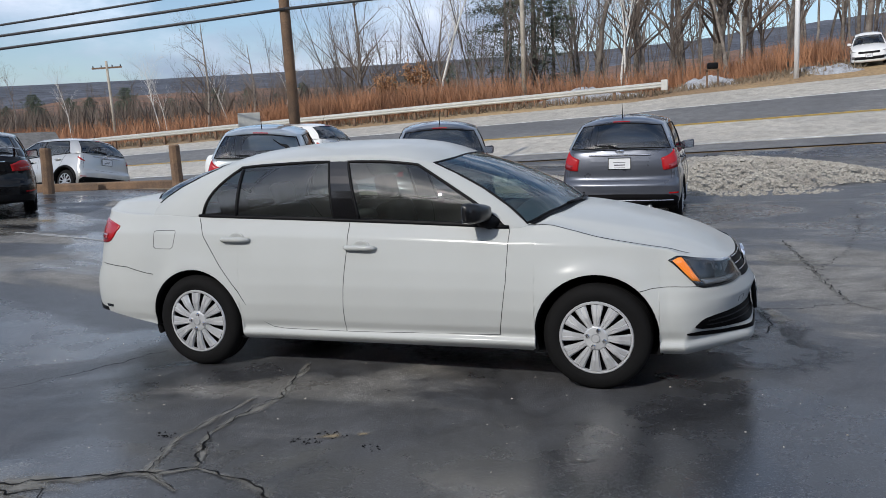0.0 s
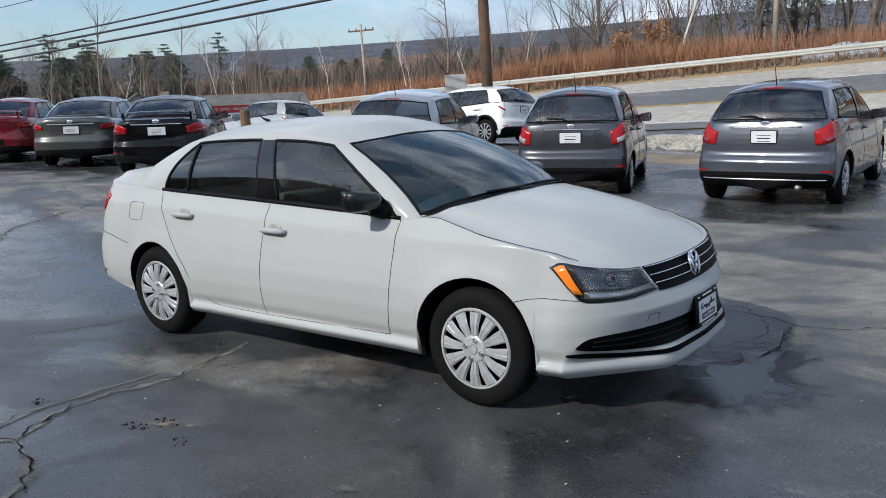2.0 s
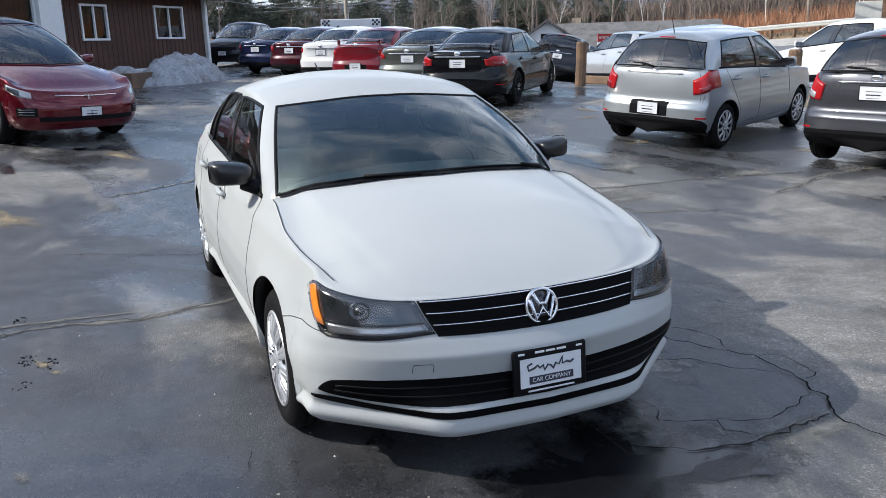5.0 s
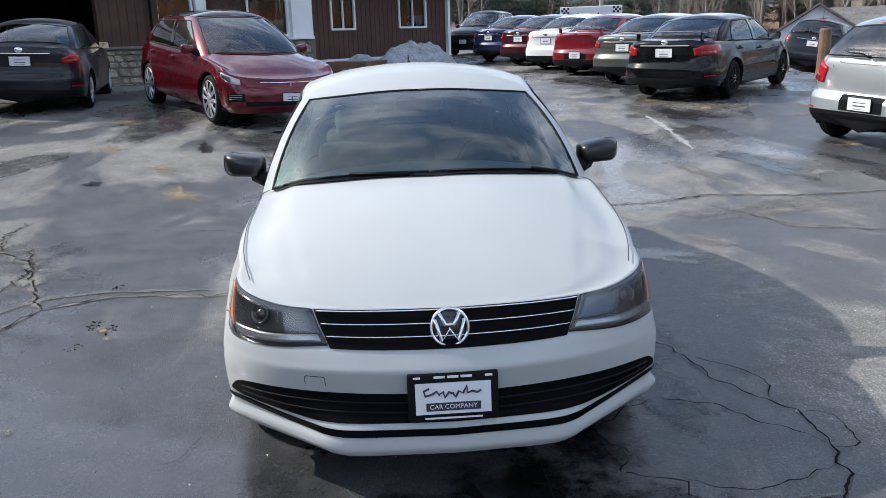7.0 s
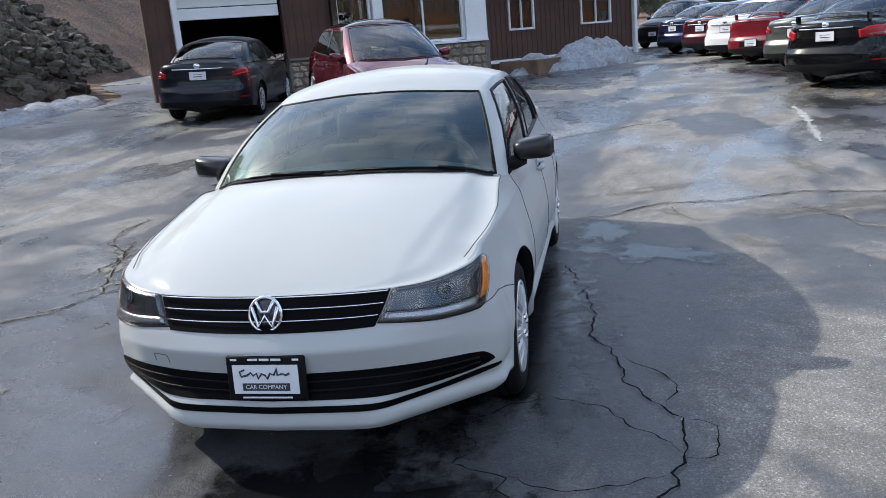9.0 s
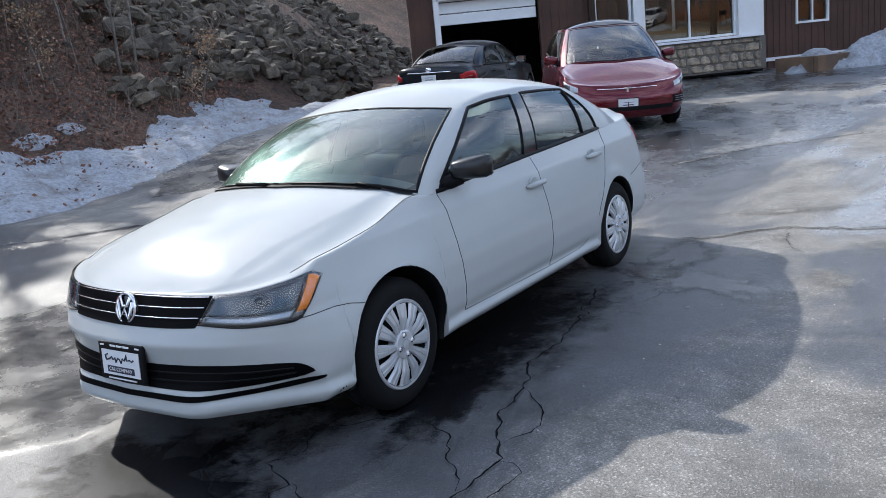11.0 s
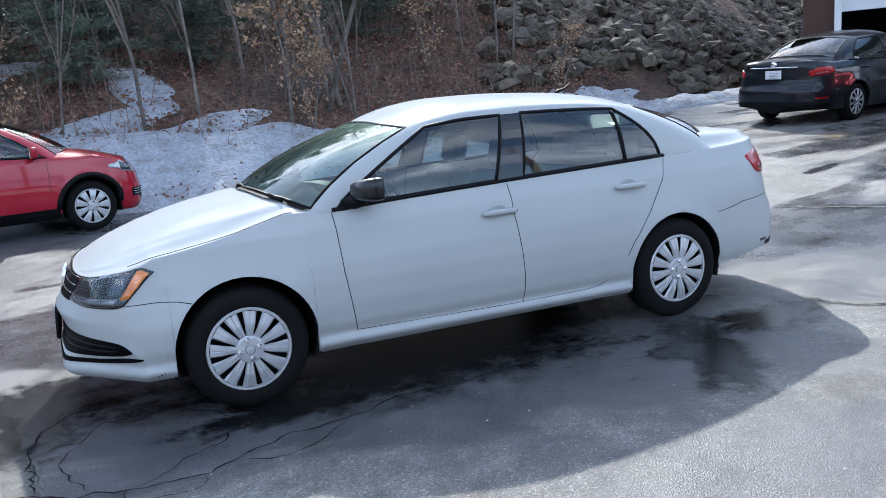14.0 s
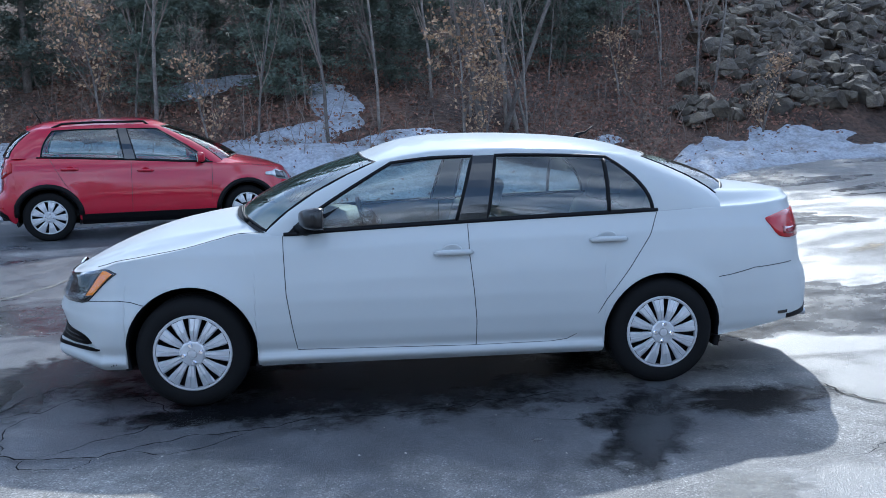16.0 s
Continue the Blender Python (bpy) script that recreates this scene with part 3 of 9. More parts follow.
def table(pts, x):
    """Smooth interpolation (monotone cubic) through (x, value) pairs."""
    if x <= pts[0][0]:
        return pts[0][1]
    if x >= pts[-1][0]:
        return pts[-1][1]
    n = len(pts)
    for i in range(n - 1):
        if x <= pts[i + 1][0]:
            break
    def slope(k):
        if k <= 0 or k >= n - 1:
            return 0.0 if n < 2 else (pts[min(k + 1, n - 1)][1] - pts[max(k - 1, 0)][1]) / (pts[min(k + 1, n - 1)][0] - pts[max(k - 1, 0)][0])
        a = (pts[k][1] - pts[k - 1][1]) / (pts[k][0] - pts[k - 1][0])
        c = (pts[k + 1][1] - pts[k][1]) / (pts[k + 1][0] - pts[k][0])
        return 0.0 if a * c <= 0 else 2 * a * c / (a + c)
    x0, y0 = pts[i]
    x1, y1 = pts[i + 1]
    h_ = x1 - x0
    t = (x - x0) / h_
    return ((2 * t**3 - 3 * t**2 + 1) * y0 + (t**3 - 2 * t**2 + t) * h_ * slope(i)
            + (-2 * t**3 + 3 * t**2) * y1 + (t**3 - t**2) * h_ * slope(i + 1))


def arange_list(a, b_, n):
    return [a + (b_ - a) * i / n for i in range(n + 1)]


def smooth(a, b_, x):
    t = min(1.0, max(0.0, (x - a) / (b_ - a)))
    return t * t * (3 - 2 * t)


# ---- the lie of the land ----
def road_z(x, y):
    zn = 0.35 + 0.023 * (x + 7)
    zr = 2.62 + (0.040 if x < 0 else 0.055) * (x + 8.7)
    return lerp(zn, zr, (y - 27) / 13.5)


def lot_z(x, y):
    up = 0.060 * max(0.0, min(-x, 9.5) - 3) + 0.027 * max(0.0, -x - 9.5)
    back = lerp(0.018, 0.045, smooth(2, 9, -x)) * max(0.0, -y - 1.2)
    fwd = 0.008 * max(0.0, min(y, 12) - 1)
    return min(up, 1.6) + back + fwd - 0.022 * smooth(-0.8, 1.3, x)


def slope_edge(x):
    """Where the wooded bank begins."""
    return table([(-60, -19.0), (-22, -16.5), (-14, -11.4), (-8, -10.6), (-4, -9.0), (0, -8.2), (4, -8.6), (20, -9.5), (60, -12)], x)


def land_z(x, y):
    z = lot_z(x, y)
    q = smooth(7, 14, -x)
    y0, y1 = lerp(12, 8.2, q), lerp(26, 16.6, q)
    if y > y0:
        z = lerp(z, road_z(x, max(y, 24)) if y < 40 else road_z(x, 40), smooth(y0, y1, y))
        if y >= 26:
            z = road_z(x, min(y, 40.0))
        if y > 39:
            bank = lerp(0.05, 0.14, smooth(2, 7, x))
            z += bank * min(y - 39, 6) + 0.075 * max(0, min(y, 160) - 45)
    e = slope_edge(x)
    if y < e:
        d = e - y
        steep = lerp(0.42, 0.62, smooth(5, 10, -x))
        z += steep * min(d, 26) * smooth(-0.4, 2.0, d) + 0.25 * max(0, min(d, 120) - 26)
    r = math.hypot(x, y)
    if r > 130 and y > -60:
        z += 26 * smooth(130, 420, r) + 50 * smooth(450, 1000, r) * (0.75 + 0.35 * noise.noise((x * 0.0016, y * 0.0016, 3.1)))
    if x < -45 and y > -10:
        z += 0.03 * min(-45 - x, 80)
    return z


# ---- ground ----
def land_grid():
    def axis(near, far, fine, lo, hi):
        out, v = [0.0], 0.0
        while v < hi:
            v += fine if v < near else fine * (1 + (v - near) / far)
            out.append(v)
        neg, v = [], 0.0
        while v > lo:
            v -= fine if -v < near else fine * (1 + (-v - near) / far)
            neg.append(v)
        return neg[::-1] + out
    xs, ys = axis(30, 9, 1.5, -1600, 1600), axis(50, 12, 1.2, -1200, 1700)
    rows = []
    for y in ys:
        r = []
        for x in xs:
            z = land_z(x, y)
            if y < slope_edge(x) or y > 41 or x < -45:
                z += 0.5 * noise.noise((x * 0.22, y * 0.22, 0.0)) * smooth(0, 6, max(slope_edge(x) - y, y - 41, 0.0)) + 0.12 * noise.noise((x * 0.9, y * 0.9, 7.0)) * smooth(0, 2, max(slope_edge(x) - y, y - 41))
            r.append(Vector((x, y, z - 0.05)))
        rows.append(r)
    me = mesh_from("ground", *grid_mesh(rows), True)
    me.materials.append(M_EARTH)
    me.materials.append(M_LITTER)
    me.materials.append(M_FARWOOD_HAZE)
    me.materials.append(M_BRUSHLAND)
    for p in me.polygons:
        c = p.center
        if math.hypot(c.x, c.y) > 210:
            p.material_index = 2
        elif c.y < slope_edge(c.x) + 0.5:
            p.material_index = 1
        elif c.y > 44 + 1.5 * noise.noise((c.x * 0.1, 0, 0)) or c.x < -46:
            p.material_index = 3
    return tagged(put("ground", me, None), "dead grass and leaf litter rising to distant wooded hills", "ground", kind="structure")


land_grid()


def sheet(name, u_list, v_fn, lift, mat, label, category):
    rows = [[Vector((x, y, land_z(x, y) + lift)) for y in v_fn(x)] for x in u_list]
    return tagged(put(name, mesh_from(name, *grid_mesh(rows, True), True), mat), label, category, kind="structure")


xs_lot = [-60 + 0.75 * v for v in range(68)] + [-9 + 0.2 * v for v in range(86)] + [8.2 + 0.75 * v for v in range(44)]
YS_LOT = [-7.6 + 0.2 * k for k in range(1, 93)] + [11.2 + 0.8 * k for k in range(1, 19)]
sheet("asphalt_lot", xs_lot, lambda x: [lerp(slope_edge(x) + 0.4 + 0.25 * noise.noise((x * 0.8, 0, 1)), -7.6, k / 10) for k in range(11)] + YS_LOT, 0.0, M_ASPH, "dark wet cracked asphalt with dry pale patches", "asphalt")
xs_road = [v * 2.0 for v in range(-75, 60)]
for nm, y0, y1, mt, lb in (("road", 26.9, 30.7, M_ROAD_L, "pale salt-stained near lane"), ("road", 30.9, 34.9, M_ROAD_D, "dark asphalt far lane"), ("road", 35.0, 38.4, M_ROAD_L, "pale salt-stained far shoulder")):
    sheet(nm, xs_road, lambda x, a=y0, b_=y1: arange_list(a, b_, 4), 0.012, mt, lb, "road")
sheet("road", xs_road, lambda x: arange_list(25.8, 26.9, 2), 0.010, M_ROAD_D, "dark asphalt road edge", "road")
for nm, y0, y1, mt, lb in (("line", 26.95, 27.12, M_LINE_W, "worn white edge line"), ("line", 30.68, 30.80, M_LINE_Y, "worn yellow centre line"), ("line", 30.86, 30.98, M_LINE_Y, "worn yellow centre line"), ("line", 34.85, 35.0, M_LINE_W, "worn white edge line")):
    sheet(nm, xs_road, lambda x, a=y0, b_=y1: [a, b_], 0.020, mt, lb, "road line")

# ---- cars ----
def cpow(v, p):
    return math.copysign(abs(v) ** p, v)


class Body:
    """A car's outer skin as functions. Half outline s: 0..1 the tail round to the side, 1..2 the side, 2..3 round to the nose."""

    def __init__(self, sp):
        self.sp = sp
        self.xrc, self.xfc = sp["xrc"], sp["xfc"]

    def plan(self, x):
        return table(self.sp["W"], x)

    def inset(self, z):
        return table(self.sp["inset"], z)

    def flare(self, x, z):
        f = 0.0
        for xw in self.sp["axles"]:
            d = math.hypot(x - xw, z - self.sp["rw"])
            f += 0.014 * math.exp(-((d - self.sp["arch"]) / 0.07) ** 2)
        return f

    def x_of(self, s):
        return lerp(self.xrc, self.xfc, s - 1)

    def side_y(self, x, z):
        w = table(self.sp["chin"], z) * smooth(self.xfc - 0.33, self.xfc, x) if "chin" in self.sp else 0.0
        return self.plan(x) - self.inset(z) + self.flare(x, z) + w

    def skin(self, s, z):
        sp = self.sp
        if s < 1:
            th = s * math.pi / 2
            p = 2 / sp["nr"]
            x = self.xrc - (self.xrc - table(sp["xr"], z)) * cpow(math.cos(th), p)
            y = self.side_y(self.xrc, z) * cpow(math.sin(th), p)
        elif s > 2:
            th = (s - 2) * math.pi / 2
            p = 2 / (sp["nf"] if "nfz" not in sp else table(sp["nfz"], z))
            x = self.xfc + (table(sp["xf"], z) - self.xfc) * cpow(math.sin(th), p)
            y = self.side_y(self.xfc, z) * cpow(math.cos(th), p)
        else:
            x = self.x_of(s)
            y = self.side_y(x, z)
        return Vector((x, max(y, 0.0), z))

    def out(self, s, z, d):
        """A point d outside the skin."""
        e = 0.004
        s0, s1 = max(0.0, s - e), min(3.0, s + e)
        a = self.skin(s1, z) - self.skin(s0, z)
        b_ = self.skin(s, z + 0.01) - self.skin(s, z - 0.01)
        n = b_.cross(a)
        if n.length < 1e-9:
            n = Vector((1 if s > 1.5 else -1, 0, 0))
        n.normalize()
        p = self.skin(s, z)
        if s <= 0.0005 or s >= 2.9995:
            n.y = 0
        return p + n * d

    def top(self, s):
        """Height at which the side of the body ends: shoulder, bonnet edge, boot edge."""
        return table(self.sp["ztop"], s)

    def deck(self, x, y):
        zc = table(self.sp["zdeck"], x)
        yn = min(1.0, abs(y) / max(0.1, self.plan(x) - 0.05))
        return zc - table(self.sp["zdrop"], x) * yn ** 2.6

    def bottom(self, s):
        z = table(self.sp["zbot"], s)
        if 1 <= s <= 2:
            x = self.x_of(s)
            for xw in self.sp["axles"]:
                d = abs(x - xw)
                if d < self.sp["arch"]:
                    z = max(z, self.sp["rw"] + math.sqrt(self.sp["arch"] ** 2 - d * d))
        return z

    # greenhouse
    def gh(self, s, v):
        sp = self.sp
        if s <= 1:
            bx, by = table(sp["g_rear_base"], s), table(sp["g_rear_y"], s)
            tx, ty = table(sp["g_rear_top"], s), table(sp["g_rear_ty"], s)
        elif s >= 2:
            bx, by = table(sp["g_front_base"], s - 2), table(sp["g_front_y"], s - 2)
            tx, ty = table(sp["g_front_top"], s - 2), table(sp["g_front_ty"], s - 2)
        else:
            t = s - 1
            bx, tx = table(sp["g_side_b"], t), table(sp["g_side_t"], t)
            by = min(self.skin_at_x(bx), lerp(table(sp["g_rear_y"], 1), table(sp["g_front_y"], 0), t) + sp["g_bow"] * math.sin(math.pi * t) ** 0.6)
            ty = lerp(table(sp["g_rear_ty"], 1), table(sp["g_front_ty"], 0), t) + sp["g_tbow"] * math.sin(math.pi * t) ** 0.8
        if s <= 1:
            bz = lerp(self.deck(bx, by), self.belt(bx), smooth(0.6, 1, s))
        elif s >= 2:
            bz = lerp(self.belt(bx), self.deck(bx, by) + 0.004, smooth(0, 0.35, s - 2))
        else:
            bz = self.belt(bx)
        tz = self.roof_edge(tx, ty)
        bulge = math.sin(math.pi * v)
        ex = 1.0
        if s < 1.35:
            ex += 0.38 * smooth(1.35, 1.05, s) + 0.75 * smooth(1.42, 1.17, s) * smooth(1.0, 1.13, s)
        elif s > 1.7:
            ex += 0.16 * smooth(1.7, 1.95, s)
        x, y, z = lerp(bx, tx, v ** ex), lerp(by, ty, v), lerp(bz, tz, v)
        if s <= 1:
            z += sp.get("rear_bulge", 0.035) * bulge * (1 - 0.5 * s)
            x -= 0.6 * sp.get("rear_bulge", 0.035) * bulge
        elif s >= 2:
            z += 0.022 * bulge
            x += 0.012 * bulge
            y += 0.015 * bulge * (3 - s)
        else:
            y += sp.get("bulge", 0.028) * bulge
        return Vector((x, y, z))

    def skin_at_x(self, x):
        return self.side_y(max(self.xrc, min(self.xfc, x)), self.belt(x)) - 0.004

    def belt(self, x):
        if x < self.xrc:
            return self.top(max(0, 1 - (self.xrc - x) / 0.7))
        return self.top(1 + (x - self.xrc) / (self.xfc - self.xrc)) if x <= self.xfc else self.top(2)

    def roof_edge(self, x, y):
        return table(self.sp["zroof"], x) - 0.30 * y * y * self.sp.get("crown", 1.0)

    def gh_out(self, s, v, d):
        e = 0.004
        a = self.gh(min(3, s + e), v) - self.gh(max(0, s - e), v)
        b_ = self.gh(s, min(1, v + 0.01)) - self.gh(s, max(0, v - 0.01))
        n = b_.cross(a)
        n.normalize()
        if s <= 0.0005 or s >= 2.9995:
            n.y = 0
        return self.gh(s, v) + n * d


def poly(pts, x, r=0.006):
    """Straight runs between (x, value) pairs with tightly rounded corners."""
    def lin(q):
        if q <= pts[0][0]:
            return pts[0][1]
        for (a, va), (b_, vb) in zip(pts, pts[1:]):
            if q <= b_:
                return va + (vb - va) * (q - a) / (b_ - a)
        return pts[-1][1]
    return (lin(x - r) + 2 * lin(x) + lin(x + r)) / 4


class Saloon(Body):
    """The same skin with pressed creases: a chamfered chin, a folded bumper face and a shoulder line."""
    rims = None

    def inset(self, z):
        return poly(self.sp["inset"], z, 0.010)

    def side_y(self, x, z):
        w = table(self.sp["chin"], z) * smooth(self.xfc - 0.33, self.xfc, x)
        lift = table(self.sp["shoulder"], x)
        return self.plan(x) - self.inset(z - lift * smooth(0.5, 0.8, z)) + self.flare(x, z) + w

    def skin(self, s, z):
        if s <= 2:
            return Body.skin(self, s, z)
        sp, u = self.sp, s - 2
        p = 2 / table(sp["nfz"], z)
        th = u * math.pi / 2
        a, b_ = cpow(math.sin(th), p), cpow(max(0.0, math.cos(th)), p)
        k = smooth(0.40, 0.27, z)
        if k > 0:
            a, b_ = lerp(a, poly(sp["lip_x"], u, 0.02), k), lerp(b_, poly(sp["lip_y"], u, 0.02), k)
        x = self.xfc + (poly(sp["xf"], z) - self.xfc) * a
        return Vector((x, self.side_y(self.xfc, z) * b_ if u < 0.9999 else 0.0, z))

    def s_at(self, y, z):
        """Where round the nose the skin stands y off the middle."""
        a, b_ = 2.0, 3.0
        for _ in range(40):
            m_ = (a + b_) / 2
            if self.skin(m_, z).y > y:
                a = m_
            else:
                b_ = m_
        return (a + b_) / 2

    def rim(self, x):
        """Half width and height of the bonnet's outer edge at x."""
        if not self.rims:
            self.rims = [self.skin(1.6 + 1.4 * k / 140, self.top(1.6 + 1.4 * k / 140)) for k in range(141)]
        for p, q in zip(self.rims, self.rims[1:]):
            if q.x >= x:
                t = (x - p.x) / max(1e-6, q.x - p.x)
                return lerp(p.y, q.y, t), lerp(p.z, q.z, t)
        return 0.001, self.rims[-1].z

    def deck(self, x, y):
        if x < 0.6:
            return Body.deck(self, x, y)
        ye, ze = self.rim(x)
        zc = table(self.sp["zdeck"], x)
        yn = min(1.0, abs(y) / max(0.02, ye))
        yl = table(self.sp["fold"], x)
        return lerp(zc, ze, yn ** 2.3) + 0.007 * (1 - smooth(yl - 0.03, yl + 0.03, abs(y))) * smooth(2.03, 1.80, x)


def mirrored(vs, fs):
    """A half mesh (y > 0) and its mirror image, welded by doubles on the middle line."""
    n = len(vs)
    v2 = [Vector((v[0], -v[1], v[2])) for v in vs]
    return list(vs) + v2, list(fs) + [tuple(i + n for i in reversed(q)) for q in fs]


def weld(vs, fs, dist=0.0008):
    bm = bmesh.new()
    bv = [bm.verts.new(v) for v in vs]
    for q in fs:
        try:
            bm.faces.new([bv[i] for i in q])
        except ValueError:
            pass
    bmesh.ops.remove_doubles(bm, verts=bm.verts[:], dist=dist)
    bmesh.ops.dissolve_degenerate(bm, edges=bm.edges[:], dist=0.0003)
    bmesh.ops.recalc_face_normals(bm, faces=bm.faces[:])
    return bm


def skin_patch(bd, s0, s1, lo, hi, d, ns=14, nz=4, thick=0.006, both=False, side=1):
    """A thin shaped plate lying d outside the skin between s0 and s1, z from lo(s) to hi(s), with its own edge."""
    rows_o, rows_i = [], []
    for i in range(ns + 1):
        s = s0 + (s1 - s0) * i / ns
        a, b_ = (lo(s) if callable(lo) else lo), (hi(s) if callable(hi) else hi)
        rows_o.append([bd.out(s, lerp(a, b_, j / nz), d) for j in range(nz + 1)])
        rows_i.append([bd.out(s, lerp(a, b_, j / nz), d - thick) for j in range(nz + 1)])
    return closed_patch(rows_o, rows_i, both, side)


def skin_quad(bd, fn, d, nu=20, nv=6, thick=0.008, both=False, side=1):
    """A thin shaped plate on the skin; fn(u, v) gives its (s, z), u from the flank inwards, v upwards."""
    grid = [[fn(i / nu, j / nv) for j in range(nv + 1)] for i in range(nu + 1)]
    return closed_patch([[bd.out(s, z, d) for s, z in r] for r in grid], [[bd.out(s, z, d - thick) for s, z in r] for r in grid], both, side)


def closed_patch(rows_o, rows_i, both=False, side=1):
    m_, n_ = len(rows_o), len(rows_o[0])
    vs, fs = grid_mesh(rows_o)
    o = len(vs)
    for r in rows_i:
        vs.extend(r)
    rim = [(i, 0) for i in range(m_)] + [(m_ - 1, j) for j in range(1, n_)] + [(i, n_ - 1) for i in range(m_ - 2, -1, -1)] + [(0, j) for j in range(n_ - 2, 0, -1)]
    for k in range(len(rim)):
        a, b_ = rim[k], rim[(k + 1) % len(rim)]
        ia, ib = a[0] * n_ + a[1], b_[0] * n_ + b_[1]
        fs.append((ia, ib, ib + o, ia + o))
    if side < 0:
        vs = [Vector((v[0], -v[1], v[2])) for v in vs]
        fs = [tuple(reversed(q)) for q in fs]
    if both:
        vs, fs = mirrored(vs, fs)
    return vs, fs


def gh_patch(bd, s0, s1, v0, v1, d, ns=10, nv=6, thick=0.004, side=1, both=False, shape=None):
    rows_o, rows_i = [], []
    for i in range(ns + 1):
        u = i / ns
        s = lerp(s0, s1, u)
        a, b_ = (v0(u) if callable(v0) else v0), (v1(u) if callable(v1) else v1)
        rows_o.append([bd.gh_out(s, lerp(a, b_, j / nv), d) for j in range(nv + 1)])
        rows_i.append([bd.gh_out(s, lerp(a, b_, j / nv), d - thick) for j in range(nv + 1)])
    return closed_patch(rows_o, rows_i, both, side)


def put_weld(name, g, material, parent, label="", smooth_=True):
    bm = weld(*g)
    ob = part(name, bm, material, parent, label, smooth_)
    return ob


def seam(bd, pts, parent, name="panel_gap", r=0.0022, d=0.0, side=1, mat=None):
    """A shut line along points (s, z) of the skin, as a thin dark cord half sunk in it."""
    ps = [bd.out(s, z, d) for s, z in pts]
    if side < 0:
        ps = [Vector((p.x, -p.y, p.z)) for p in ps]
    v, f = tube(ps, r, 5)
    return put(name, mesh_from(name, v, f, True), mat or M_GAP, parent)


def dense(pts, n=8):
    out = []
    for a, b_ in zip(pts, pts[1:]):
        for k in range(n):
            out.append(tuple(lerp(a[i], b_[i], k / n) for i in range(len(a))))
    out.append(tuple(pts[-1]))
    return out


def wheel_meshes(rt, w, rr, spokes, style):
    """Tyre, rim and hub meshes of a wheel whose face looks to +y, centred on its axle."""
    tyre = lathe([(rr - 0.012, w / 2 - 0.012), (rr + 0.004, w / 2 - 0.002), (rr + 0.03, w / 2 + 0.006), (rt - 0.035, w / 2 + 0.004), (rt - 0.012, w / 2 - 0.014),
                  (rt - 0.002, w / 2 - 0.035), (rt, w / 2 - 0.045), (rt, w / 2 - 0.052), (rt - 0.007, w / 2 - 0.054), (rt - 0.007, w / 2 - 0.062), (rt, w / 2 - 0.064), (rt, 0.006), (rt - 0.007, 0.004), (rt - 0.007, -0.004),
                  (rt, -0.006), (rt, -w / 2 + 0.045), (rt - 0.012, -w / 2 + 0.014), (rr + 0.03, -w / 2), (rr - 0.01, -w / 2 + 0.02)], 40)
    yf = w / 2
    dish = lathe([(0.0001, yf - 0.045), (rr * 0.5, yf - 0.05), (rr - 0.02, yf - 0.055), (rr - 0.012, yf - 0.02), (rr - 0.006, yf - 0.004)], 40)
    ring = lathe([(rr - 0.004, yf - 0.006), (rr + 0.005, yf + 0.000), (rr, yf + 0.006), (rr - 0.010, yf + 0.005), (rr - 0.013, yf - 0.012)], 40)
    hub = lathe([(rr * 0.36, yf - 0.03), (rr * 0.345, yf + 0.006), (rr * 0.30, yf + 0.013), (rr * 0.13, yf + 0.016), (rr * 0.125, yf + 0.011), (rr * 0.115, yf + 0.011), (rr * 0.105, yf + 0.019), (0.0001, yf + 0.021)], 28)
    spoke = None
    for k in range(1):
        a = 0.0
        half_in = math.pi * rr * 0.36 / spokes * (0.80 if style == "cap" else 0.55)
        half_out = math.pi * (rr - 0.02) / spokes * (0.74 if style == "cap" else 0.40)
        vs = []
        for r_, hw, y0 in ((rr * 0.30, half_in, 0.008), (rr * 0.62, lerp(half_in, half_out, 0.5), 0.016), (rr - 0.014, half_out, 0.004)):
            for q, dy in ((-1, -0.012), (-0.72, 0.0), (-0.12, 0.001), (0.0, -0.003), (0.12, 0.001), (0.72, 0.0), (1, -0.012)):
                x_, z_ = r_, q * hw
                vs.append(Vector((x_ * math.cos(a) - z_ * math.sin(a), yf + y0 + dy, x_ * math.sin(a) + z_ * math.cos(a))))
        fs = []
        for i in range(2):
            for j in range(6):
                fs.append((i * 7 + j, i * 7 + j + 1, (i + 1) * 7 + j + 1, (i + 1) * 7 + j))
        spoke = (vs, fs)
    v, f = lathe([(0.015, yf + 0.004), (0.014, yf + 0.020), (0.009, yf + 0.026), (0.0001, yf + 0.026)], 8)
    nut = ([Vector((p[0] + rr * 0.235, p[1], p[2])) for p in v], f)
    return tyre, dish, merge(ring, hub), nut, spoke


WHEELS = {}


